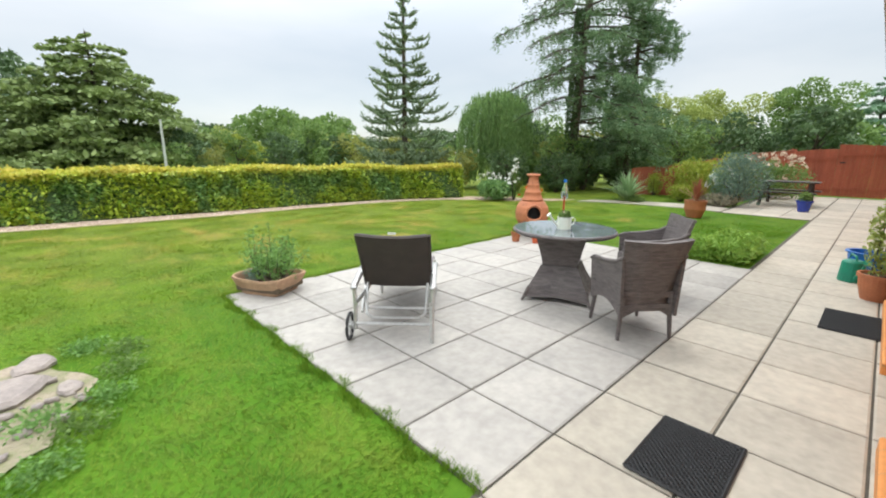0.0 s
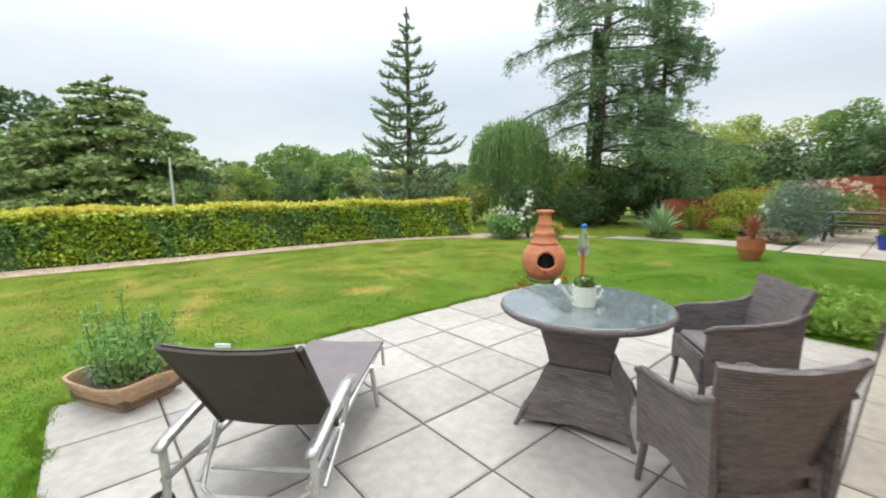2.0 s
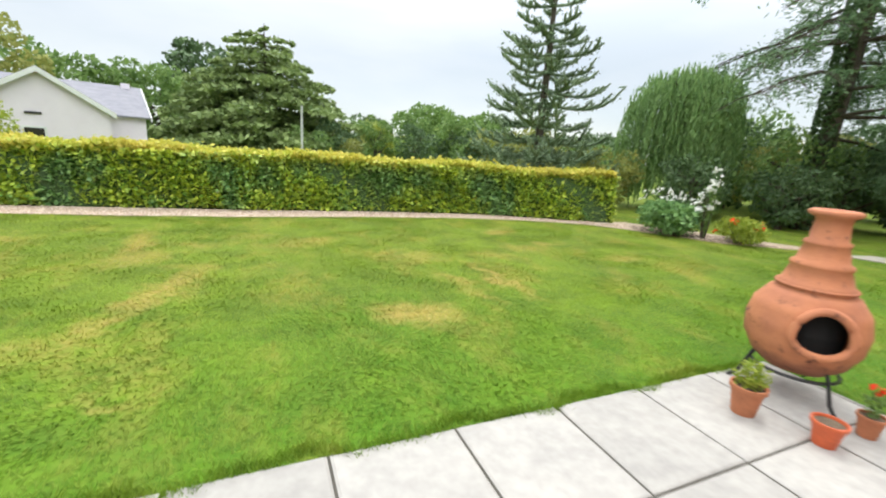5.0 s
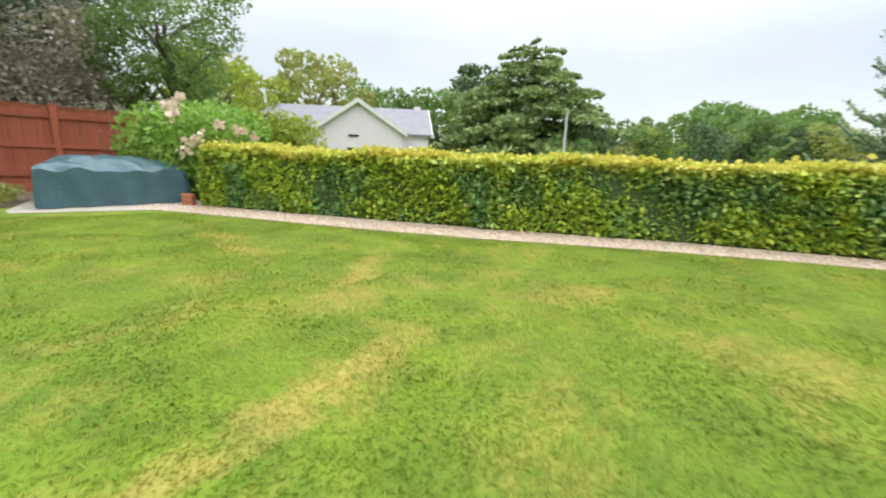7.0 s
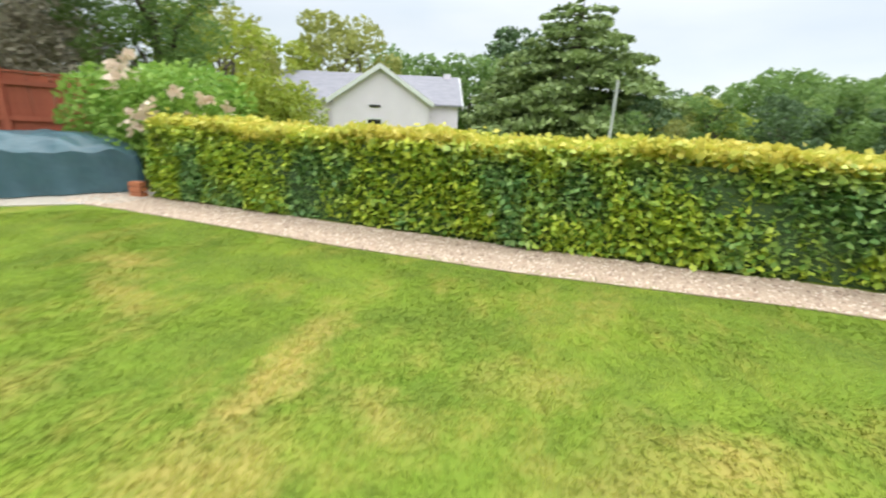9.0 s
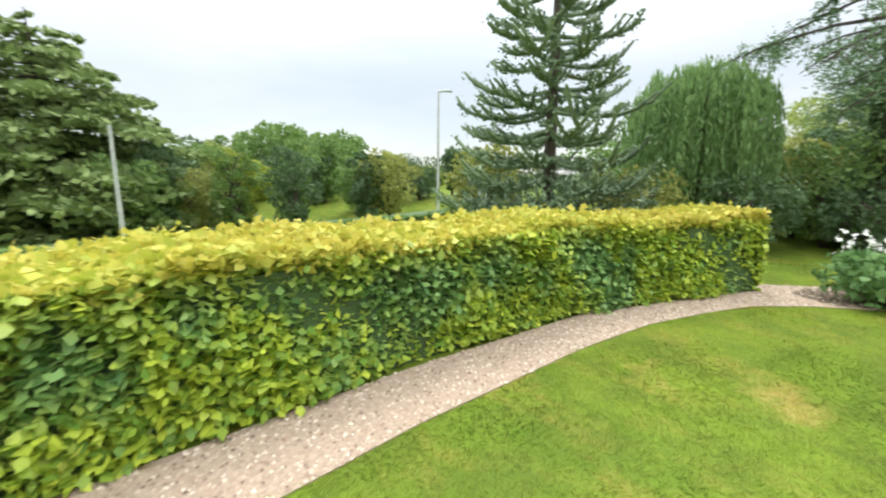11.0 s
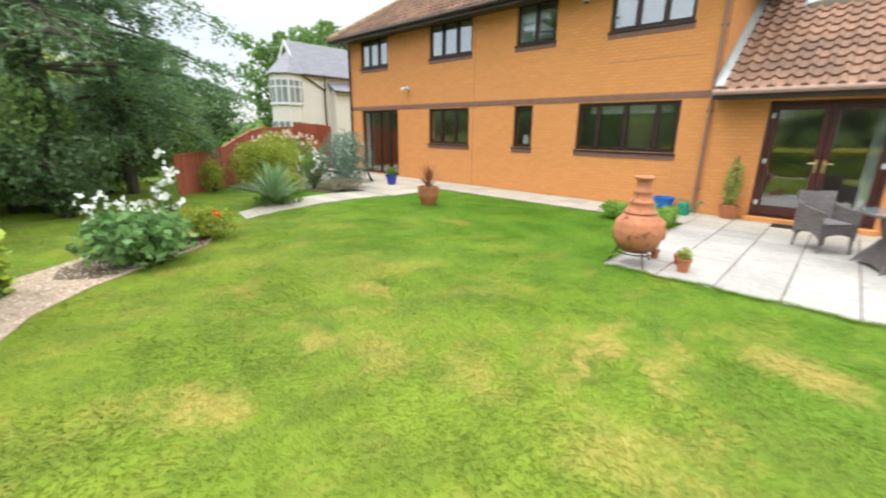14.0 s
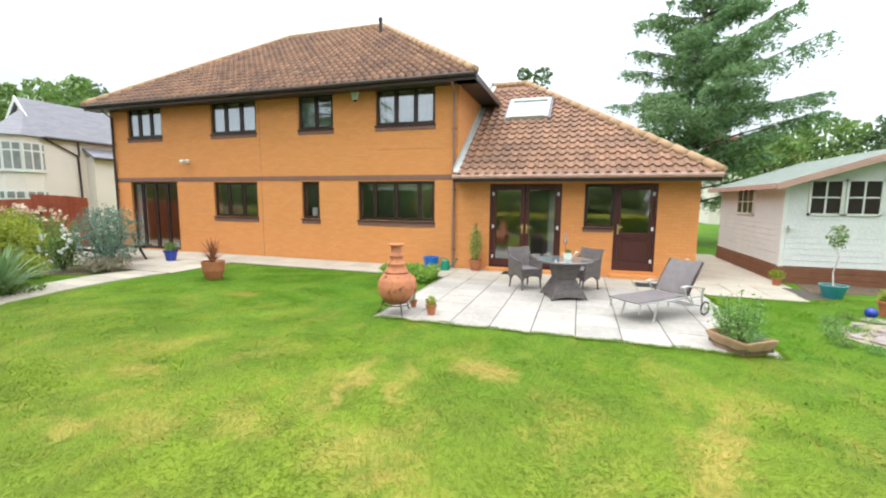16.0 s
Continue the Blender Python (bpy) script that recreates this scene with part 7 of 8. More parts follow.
# bare patch with stones in the lawn
bb = bmesh.new()
pts = [bb.verts.new((-0.42 + (0.62 + 0.09 * math.sin(3 * a) + 0.05 * math.sin(7 * a)) * math.cos(a), 3.15 + (0.80 + 0.12 * math.sin(2 * a) + 0.07 * math.sin(8 * a)) * math.sin(a), 0.010)) for a in (2 * math.pi * k / 28 for k in range(28))]
bb.faces.new(pts)
M["patch"] = plain("dry_pale_soil", (0.36, 0.30, 0.23), (0.13, 0.17, 0.05), 5, 0.95, fine=40, dist=0.02, space="World")
setting("soil_patch", bb, M["patch"], "pale dry bare patch of soil in the lawn")
g = random.Random(14)
for k, (x, y, s, h) in enumerate([(-0.22, 3.45, 0.30, 0.06), (0.14, 3.32, 0.10, 0.035), (-0.02, 3.85, 0.16, 0.05), (-0.45, 2.95, 0.2, 0.06), (-0.6, 2.3, 0.17, 0.06), (-0.9, 2.6, 0.15, 0.05), (-0.25, 2.55, 0.08, 0.03)]):
    t = thing("stone", x, y, 0.006, ("grey flat garden stone", "pale small garden stone")[k % 2] + " in the bare patch", "stone", "stones in the bare patch", turn=g.uniform(0, 180))
    b = bmesh.new()
    lathe(b, [(s * 0.4, 0.0), (s * 0.95, 0.0), (s, h * 0.5), (s * 0.85, h * 0.92), (s * 0.3, h)], 9, wob=0.12)
    for v in b.verts:
        v.co.y *= 0.68
        v.co.z *= g.uniform(0.85, 1.1)
    part("stone_body", b, M["stone"], t)

# covered hot tub
t = thing("covered_hot_tub", -3.3, 11.55, 0.0, "hot tub under a dark teal vinyl cover by the hedge", "hot tub", turn=51)
b = bmesh.new()
nx, ny = 30, 26
W2, D2 = 1.06, 1.9
def top_z(u, v):
    e = min(u, 1 - u, v, 1 - v)
    return 0.64 + 0.20 * min(1, e * 4.5) ** 0.7 + 0.035 * math.sin(u * 17 + v * 9) * math.sin(v * 13 - u * 5) + 0.02 * math.sin(u * 31 + v * 23) - 0.05 * u
g2 = [[b.verts.new((-W2 + 2 * W2 * i / nx, 0.0 + D2 * j / ny, top_z(i / nx, j / ny))) for j in range(ny + 1)] for i in range(nx + 1)]
for i in range(nx):
    for j in range(ny):
        b.faces.new((g2[i][j], g2[i + 1][j], g2[i + 1][j + 1], g2[i][j + 1]))
part("cover_top", b, M["cover"], t, smooth=True)
b = bmesh.new()
rim = [(i / nx, 0.0) for i in range(nx)] + [(1.0, j / ny) for j in range(ny)] + [(1 - i / nx, 1.0) for i in range(nx)] + [(0.0, 1 - j / ny) for j in range(ny)]
rows = []
for q, z in ((0.0, 0), (0.35, 0.22), (0.7, 0.45), (1.0, None)):
    row = []
    for k, (u, v) in enumerate(rim):
        o = (0.035 * (1 - q) + 0.03 * math.sin(k * 0.83 + q * 3) * (1.15 - q)) 
        x, y = -W2 + 2 * W2 * u, D2 * v
        x += o * (1 if u == 1 else (-1 if u == 0 else 0))
        y += o * (1 if v == 1 else (-1 if v == 0 else 0))
        row.append(b.verts.new((x, y, top_z(u, v) if z is None else max(0.02, z))))
    rows.append(row)
for r, s in zip(rows, rows[1:]):
    for k in range(len(rim)):
        b.faces.new((r[k], r[(k + 1) % len(rim)], s[(k + 1) % len(rim)], s[k]))
part("cover_skirt", b, M["cover"], t, smooth=True)
sheet("hot_tub_base", [(-4.25, 10.45), (-3.95, 10.3), (-2.1, 11.6), (-2.2, 12.3), (-2.6, 12.6), (-4.3, 14.0), (-5.9, 12.3)], 0.008, 0.05, M["slab_buff"], "pale paved base under the hot tub")
t = thing("brick_pier", -2.35, 12.05, 0, "low red brick pier at the end of the hedge", "pier")
for k in range(3):
    solid("brick", [(-0.11, 0.11, -0.055, 0.055, 0.002 + k * 0.075, 0.067 + k * 0.075)], M["terracotta"], t, bevel=0.006)

# garden room
SX, SY = -0.62, -1.2
t = thing("garden_room", SX, SY, 0, "pale timber garden room with a brown plinth and a green felt roof", "garden building")
def boards(b, p, q, z0, z1, step):
    p, q = Vector(p), Vector(q)
    d = (q - p).normalized()
    n = Vector((-d.y, d.x, 0))
    z = z0
    while z < z1 - 0.01:
        h = min(step, z1 - z)
        vs = []
        for c, o in ((p, 0), (q, 0)):
            for zz, oo in ((z, 0.011), (z + h - 0.004, 0.004)):
                vs.append(b.verts.new((c.x + n.x * oo, c.y + n.y * oo, zz)))
        b.faces.new((vs[0], vs[2], vs[3], vs[1]))
        w = [b.verts.new((c.x - n.x * 0.03, c.y - n.y * 0.03, zz)) for c in (p, q) for zz in (z, z + h - 0.006)]
        b.faces.new((w[0], w[1], w[3], w[2])), b.faces.new((vs[0], w[0], w[2], vs[2])), b.faces.new((vs[1], vs[3], w[3], w[1]))
        z += step
WL, WF = 4.6, 4.4
for nm, p, q, z1 in (("side_wall", (0, 0, 0), (0, -WL, 0), 2.36), ("front_wall", (-WF, 0, 0), (0, 0, 0), 2.36)):
    b = bmesh.new()
    boards(b, p if nm == "side_wall" else p, q, 0.40, z1, 0.135)
    part(nm, b, M["shed"], t, "pale grey-green weatherboards")
solid("inner_shell", [(-WF, -0.04, -WL, -0.04, 0.0, 2.34)], M["shed"], t)
b = bmesh.new()
for k in range(3):
    box(b, -WF, 0.03, -0.03, 0.03, 0.0 + k * 0.133, 0.127 + k * 0.133)
    box(b, -0.03, 0.03, -WL, -0.03, 0.0 + k * 0.133, 0.127 + k * 0.133)
part("plinth", b, M["shedbase"], t, "brown plinth boards")
solid("corner_post", [(-0.05, 0.035, -0.05, 0.035, 0.38, 2.36)], M["white"], t, bevel=0.006)
b = bmesh.new()
gx, gz = -WF / 2, 2.36 + 0.64
for y in (0.0, -0.03):
    vs = [b.verts.new(p) for p in ((-WF, y, 2.36), (0.0, y, 2.36), (gx, y, gz))]
    b.faces.new(vs)
part("gable", b, M["shed"], t)
for nm, a, c in (("roof_slope", (0.34, 2.28), (gx, gz + 0.12)), ("roof_slope", (-WF - 0.34, 2.28), (gx, gz + 0.12))):
    b = bmesh.new()
    v = [b.verts.new(p) for p in ((a[0], 0.42, a[1]), (a[0], -WL - 0.3, a[1]), (c[0], -WL - 0.3, c[1]), (c[0], 0.42, c[1]), (a[0], 0.42, a[1] - 0.04), (a[0], -WL - 0.3, a[1] - 0.04), (c[0], -WL - 0.3, c[1] - 0.04), (c[0], 0.42, c[1] - 0.04))]
    for q in ((0, 1, 2, 3), (4, 7, 6, 5), (0, 4, 5, 1), (1, 5, 6, 2), (2, 6, 7, 3), (3, 7, 4, 0)):
        b.faces.new([v[i] for i in q])
    part(nm, b, M["felt"], t, "grey-green mineral felt")
    b = bmesh.new()
    v = [b.verts.new(p) for p in ((a[0], 0.425, a[1] - 0.14), (a[0], 0.425, a[1] + 0.012), (c[0], 0.425, c[1] + 0.012), (c[0], 0.425, c[1] - 0.14), (a[0], 0.45, a[1] - 0.14), (a[0], 0.45, a[1] + 0.012), (c[0], 0.45, c[1] + 0.012), (c[0], 0.45, c[1] - 0.14))]
    for q in ((0, 1, 2, 3), (4, 7, 6, 5), (0, 4, 5, 1), (1, 5, 6, 2), (2, 6, 7, 3), (3, 7, 4, 0)):
        b.faces.new([v[i] for i in q])
    part("bargeboard", b, M["fascia"], t, "pinkish bargeboard")
solid("eaves_board", [(0.33, 0.352, -WL - 0.3, 0.40, 2.17, 2.29)], M["fascia"], t, "pinkish eaves board")


def georgian(x0, x1, z0, z1, cols, rows, axis_x=True, label="white window with small dark panes"):
    wn = new("window")
    wn.parent = t
    tagged(wn, label)
    f = 0.045

    def slab_of(a0, a1, c0, c1, d0, d1):
        return (a0, a1, d0, d1, c0, c1) if axis_x else (d0, d1, a0, a1, c0, c1)
    bars = [slab_of(x0, x0 + f, z0, z1, 0.0, 0.045), slab_of(x1 - f, x1, z0, z1, 0.0, 0.045), slab_of(x0, x1, z0, z0 + f, 0.0, 0.045), slab_of(x0, x1, z1 - f, z1, 0.0, 0.045)]
    for k in range(1, cols):
        c = x0 + (x1 - x0) * k / cols
        bars.append(slab_of(c - 0.016, c + 0.016, z0 + f, z1 - f, 0.0, 0.038))
    for k in range(1, rows):
        c = z0 + (z1 - z0) * k / rows
        bars.append(slab_of(x0 + f, x1 - f, c - 0.016, c + 0.016, 0.0, 0.036))
    solid("window_frame", bars, M["white"], wn)
    solid("pane", [slab_of(x0 + f, x1 - f, z0 + f, z1 - f, 0.018, 0.022)], M["darkglass"], wn, "dark panes")


M["palepane"] = plain("net_curtained_pane", (0.30, 0.32, 0.32), (0.16, 0.17, 0.17), 2, 0.08)
M["darkglass"] = plain("dark_pane", (0.035, 0.033, 0.03), None, 3, 0.05, IOR=1.5)
georgian(-1.05, -0.42, 1.58, 2.38, 2, 2)
georgian(-1.74, -1.09, 1.58, 2.38, 2, 2)
georgian(-3.9, -2.9, 1.62, 2.28, 3, 2)
georgian(-3.0, -1.75, 1.52, 2.24, 3, 2, axis_x=False)
solid("lamp", [(-0.16, -0.06, 0.03, 0.14, 1.28, 1.34)], M["white"], t, "small white lamp")

# small things on the house wall
t = thing("alarm_box", 10.05, WALL, 4.66, "white burglar alarm box high on the brick wall", "alarm box")
b = bmesh.new()
vs = box(b, -0.13, 0.13, 0, 0.07, -0.02, 0.2)
for v in vs:
    if v.co.z < 0:
        v.co.x *= 0.6
bmesh.ops.bevel(b, geom=b.edges[:], offset=0.012, segments=2, affect="EDGES")
part("alarm_cover", b, M["cream"], t)
solid("sounder", [(-0.05, 0.05, 0.01, 0.05, -0.06, -0.02)], M["iron"], t)
t = thing("flood_light", 16.4, WALL, 3.05, "white twin floodlight on the brick wall", "outdoor light")
solid("back_plate", [(-0.06, 0.06, 0, 0.04, -0.06, 0.06)], M["white"], t, bevel=0.01)
for s in (-1, 1):
    b = bmesh.new()
    tube(b, [(s * 0.06, 0.05, 0.0), (s * 0.10, 0.12, 0.02), (s * 0.13, 0.20, -0.04)], [0.02, 0.05, 0.06], 12)
    part("lamp_head", b, M["white"], t)
t = thing("vent_pipe", 11.0, -4.0, 7.55, "dark vent pipe above the roof tiles", "vent")
b = bmesh.new()
tube(b, [(0, 0, -0.1), (0, 0, 0.75)], 0.05, 10)
tube(b, [(0, 0, 0.66), (0, 0, 0.80)], 0.075, 10)
part("pipe", b, M["iron"], t)
solid("collar", [(-0.14, 0.14, -0.14, 0.14, -0.14, 0.06)], M["ridge"], t)
t = thing("roof_vent", 12.3, -0.95, 5.62, "pale tile vent low on the roof", "vent")
solid("vent_cap", [(-0.16, 0.16, -0.1, 0.12, -0.02, 0.10)], M["ridge"], t, bevel=0.02)
# roof light
t = thing("roof_light", 5.48, -2.95, EAVE_LOW + PITCH * 2.62 + 0.07, "grey framed roof window in the annexe tiles", "roof window")
sl = math.atan(PITCH)
t.matrix_world = Matrix.Translation((5.48, -2.95, EAVE_LOW + PITCH * 2.97 + 0.05)) @ Euler((-sl, 0, 0)).to_matrix().to_4x4()
solid("window_frame", [(-0.62, -0.52, -0.66, 0.66, -0.05, 0.10), (0.52, 0.62, -0.66, 0.66, -0.05, 0.10), (-0.52, 0.52, -0.66, -0.50, -0.05, 0.12), (-0.52, 0.52, 0.54, 0.66, -0.05, 0.12)], M["galv"], t, bevel=0.01)
# opaque pane; its pale base colour stands in for the reflected sky
M["roofglass"] = plain("sky_painted_roof_glass", (0.60, 0.64, 0.66), None, 3, 0.03, IOR=1.7)
solid("pane", [(-0.52, 0.52, -0.50, 0.54, 0.03, 0.06)], M["roofglass"], t)
solid("flashing_apron", [(-0.68, 0.68, -0.80, -0.66, -0.045, 0.075), (-0.68, -0.62, -0.66, 0.72, -0.045, 0.07), (0.62, 0.68, -0.66, 0.72, -0.045, 0.07)], M["slate"], t, "grey lead flashing", bevel=0.01)

# ---- neighbours and posts ----
def post(name, x, y, z0, z1, r, label, category):
    t = thing(name, x, y, z0, label, category)
    b = bmesh.new()
    tube(b, [(0, 0, 0), (0, 0, z1 - z0)], [r, r * 0.6], 8)
    part("pole", b, M["galv"], t)
    return t


post("utility_pole", 5.9, 30.0, ground_z(5.9, 30), 3.35, 0.10, "pale bare pole standing in the field", "pole")
t = post("street_lamp", 17.5, 23.8, ground_z(17.5, 23.8), 5.3, 0.07, "slim grey street lamp beyond the hedge", "street lamp")
hz = 5.3 - ground_z(17.5, 23.8)
b = bmesh.new()
tube(b, [(0, 0, hz), (0.15, -0.13, hz + 0.05), (0.5, -0.38, hz + 0.06)], [0.05, 0.05, 0.07], 8)
part("lamp_head", b, M["galv"], t)

# white gabled house beyond the hedge: gable towards the garden
HZ = -2.1
t = thing("neighbour_house", -5.1, 27.4, HZ, "pale gabled cottage with a grey slate roof", "house", turn=18)
W, E, T, DP = 2.35, 2.05 - HZ, 3.55 - HZ, 6.5
b = bmesh.new()
f1 = [b.verts.new(p) for p in ((-W, 0, 0), (W, 0, 0), (W, 0, E), (0, 0, T), (-W, 0, E))]
f2 = [b.verts.new(p) for p in ((-W, DP, 0), (W, DP, 0), (W, DP, E), (0, DP, T), (-W, DP, E))]
b.faces.new(f1), b.faces.new(f2[::-1])
for i in range(5):
    b.faces.new((f1[i], f1[(i + 1) % 5], f2[(i + 1) % 5], f2[i]))
part("wall", b, M["whiterender"], t)
for s in (-1, 1):
    b = bmesh.new()
    v = [b.verts.new(p) for p in ((s * (W + 0.25), -0.2, E - 0.14), (0, -0.2, T + 0.06), (0, DP, T + 0.06), (s * (W + 0.25), DP, E - 0.14))]
    w = [b.verts.new(q.co + Vector((0, 0, 0.09))) for q in v]
    b.faces.new(v[::-1]), b.faces.new(w)
    for i in range(4):
        b.faces.new((v[i], v[(i + 1) % 4], w[(i + 1) % 4], w[i]))
    part("roof", b, M["slate"], t, "grey slate roof")
    b = bmesh.new()
    v = [b.verts.new(p) for p in ((s * (W + 0.25), -0.24, E - 0.30), (0, -0.24, T - 0.10), (0, -0.24, T + 0.13), (s * (W + 0.25), -0.24, E - 0.06))]
    w = [b.verts.new(q.co + Vector((0, 0.05, 0))) for q in v]
    b.faces.new(v), b.faces.new(w[::-1])
    for i in range(4):
        b.faces.new((v[i], v[(i + 1) % 4], w[(i + 1) % 4], w[i]))
    part("bargeboard", b, M["white"], t, "white bargeboard")
win = new("window")
win.parent = t
solid("window_frame", [(-0.7, 0.1, -0.06, 0.0, E - 1.75, E - 0.85)], M["white"], win)
solid("pane", [(-0.62, 0.02, -0.08, -0.055, E - 1.67, E - 0.93)], M["darkglass"], win)
solid("plaque", [(-0.55, 0.0, -0.05, 0.0, E - 0.35, E - 0.25)], M["iron"], t)
MX0, MX1, MY0, MY1 = -6.0, 4.0, 2.3, 8.3
b = bmesh.new()
mid = (MY0 + MY1) / 2
g1 = [b.verts.new(p) for p in ((MX0, MY0, 0), (MX0, MY1, 0), (MX0, MY1, E), (MX0, mid, T), (MX0, MY0, E))]
g2 = [b.verts.new(p) for p in ((MX1, MY0, 0), (MX1, MY1, 0), (MX1, MY1, E), (MX1, mid, T), (MX1, MY0, E))]
b.faces.new(g1), b.faces.new(g2[::-1])
for i in range(5):
    b.faces.new((g1[i], g1[(i + 1) % 5], g2[(i + 1) % 5], g2[i]))
part("main_wall", b, M["whiterender"], t)
for y0 in (MY0, MY1):
    s = -1 if y0 == MY0 else 1
    b = bmesh.new()
    v = [b.verts.new(p) for p in ((MX0 - 0.2, y0 + 0.25 * s, E - 0.14), (MX1 + 0.2, y0 + 0.25 * s, E - 0.14), (MX1 + 0.2, mid, T + 0.05), (MX0 - 0.2, mid, T + 0.05))]
    w = [b.verts.new(q.co + Vector((0, 0, 0.09))) for q in v]
    b.faces.new(v[::-1]), b.faces.new(w)
    for i in range(4):
        b.faces.new((v[i], v[(i + 1) % 4], w[(i + 1) % 4], w[i]))
    part("main_roof", b, M["slate"], t, "grey slate roof")
for s in (0, 1):
    b = bmesh.new()
    y0 = (MY0 - 0.25, MY1 + 0.25)[s]
    v = [b.verts.new(p) for p in ((MX1 + 0.22, y0, E - 0.28), (MX1 + 0.22, mid, T - 0.08), (MX1 + 0.22, mid, T + 0.14), (MX1 + 0.22, y0, E - 0.05))]
    w = [b.verts.new(q.co + Vector((0.05, 0, 0))) for q in v]
    b.faces.new(v), b.faces.new(w[::-1])
    for i in range(4):
        b.faces.new((v[i], v[(i + 1) % 4], w[(i + 1) % 4], w[i]))
    part("end_bargeboard", b, M["white"], t, "white bargeboard")
solid("chimney", [(3.3, 3.7, 5.0, 5.5, T - 0.5, T + 0.28)], M["whiterender"], t)

# cream house with a bay beyond the gate
t = thing("neighbour_house", 26.6, -2.0, 0, "cream rendered house with a bay and a grey slate gabled roof", "house")
solid("wall", [(0, 2.4, -9.0, 0.0, 0, 4.56)], M["render"], t)
solid("side_wing", [(-0.5, 0, -8.0, -1.75, 0, 3.75)], M["render"], t)
b = bmesh.new()
v = [b.verts.new(p) for p in ((0.0, -0.02, 4.55), (2.4, -0.02, 4.55), (1.2, -0.02, 6.08), (0.0, -8.98, 4.55), (2.4, -8.98, 4.55), (1.2, -8.98, 6.08))]
for q in ((0, 1, 2), (3, 5, 4), (0, 3, 4, 1), (1, 4, 5, 2), (0, 2, 5, 3)):
    b.faces.new([v[k] for k in q])
part("gable", b, M["render"], t)
for sgn in (-1, 1):
    b = bmesh.new()
    v = [b.verts.new((1.2 + sgn * x, y, z + dz)) for dz in (0.0, 0.10) for x, y, z in ((0, 0.15, 6.12), (1.36, 0.15, 4.40), (1.36, -9.2, 4.40), (0, -9.2, 6.12))]
    for q in ((3, 2, 1, 0), (4, 5, 6, 7), (0, 1, 5, 4), (1, 2, 6, 5), (2, 3, 7, 6), (3, 0, 4, 7)):
        b.faces.new([v[k] for k in q])
    part("roof", b, M["slate"], t, "grey slate roof")
    b = bmesh.new()
    v = [b.verts.new((1.2 + sgn * x, y, z)) for y in (0.155, 0.20) for x, z in ((0, 6.02), (1.40, 4.26), (1.40, 4.48), (0, 6.26))]
    for q in ((3, 2, 1, 0), (4, 5, 6, 7), (0, 1, 5, 4), (1, 2, 6, 5), (2, 3, 7, 6), (3, 0, 4, 7)):
        b.faces.new([v[k] for k in q])
    part("bargeboard", b, M["white"], t, "white bargeboard")
b = bmesh.new()
v = [b.verts.new(p) for p in ((-0.7, -1.6, 3.62), (-0.7, -8.2, 3.62), (0.0, -8.2, 4.05), (0.0, -1.6, 4.05), (-0.7, -1.6, 3.74), (-0.7, -8.2, 3.74), (0.0, -8.2, 4.17), (0.0, -1.6, 4.17))]
for q in ((3, 2, 1, 0), (4, 5, 6, 7), (0, 1, 5, 4), (1, 2, 6, 5), (2, 3, 7, 6), (3, 0, 4, 7)):
    b.faces.new([v[k] for k in q])
part("wing_roof", b, M["slate"], t, "grey slate roof")
b = bmesh.new()
BX, BY, BR = 0.62, 0.48, 0.84
ring = [(BX + BR * math.cos(a), BY + BR * math.sin(a)) for a in (math.pi / 8 + 2 * math.pi * k / 8 for k in range(8))]
lo, hi = [b.verts.new((x, y, 0)) for x, y in ring], [b.verts.new((x, y, 4.45)) for x, y in ring]
b.faces.new(hi), b.faces.new(lo[::-1])
for k in range(8):
    b.faces.new((lo[k], lo[(k + 1) % 8], hi[(k + 1) % 8], hi[k]))
part("bay", b, M["render"], t, "cream angled bay")
b = bmesh.new()
ring2 = [(BX + (BR + 0.18) * math.cos(a), BY + (BR + 0.18) * math.sin(a)) for a in (math.pi / 8 + 2 * math.pi * k / 8 for k in range(8))]
lo = [b.verts.new((x, y, 4.42)) for x, y in ring2]
top = b.verts.new((BX + 0.3, BY - 0.5, 5.85))
for k in range(8):
    b.faces.new((lo[k], lo[(k + 1) % 8], top))
b.faces.new(lo[::-1])
part("bay_roof", b, M["slate"], t, "grey slate bay roof")
for k in range(8):
    a = math.pi / 4 + 2 * math.pi * k / 8
    if math.cos(a) > 0.5 and math.sin(a) < 0:
        continue
    for z0, z1 in ((0.9, 2.1), (2.95, 4.15)):
        cx, cy = BX + BR * 0.935 * math.cos(a), BY + BR * 0.935 * math.sin(a)
        w = new("window")
        w.parent = t
        w.matrix_basis = pose(cx, cy, 0, 0, 0, math.degrees(a) - 90)
        solid("window_frame", [(-0.33, 0.33, -0.01, 0.03, z0, z1), (-0.36, 0.36, -0.01, 0.07, z0 - 0.07, z0 - 0.002)], M["white"], w)
        for c0, c1 in ((-0.27, -0.03), (0.03, 0.27)):
            for r0, r1 in ((z0 + 0.06, z0 + 0.80), (z0 + 0.87, z1 - 0.06)):
                solid("pane", [(c0, c1, 0.028, 0.036, r0, r1)], M["palepane"], w)
b = bmesh.new()
tube(b, [(-0.06, -0.1, 4.38), (-0.06, -1.35, 3.75), (-0.06, -1.4, 0.2)], 0.045, 8)
tube(b, [(-0.20, 0.15, 4.42), (-0.20, -9.0, 4.42)], 0.055, 8)
tube(b, [(-0.06, -1.4, 4.38), (-0.06, -1.4, 3.7)], 0.04, 8)
tube(b, [(-0.74, -1.6, 3.66), (-0.74, -8.2, 3.66)], 0.05, 8)
part("pipework", b, M["gutter"], t, "dark gutter and downpipe")
solid("window", [(-0.53, -0.5, -3.6, -2.9, 1.5, 2.4)], M["darkglass"], t)
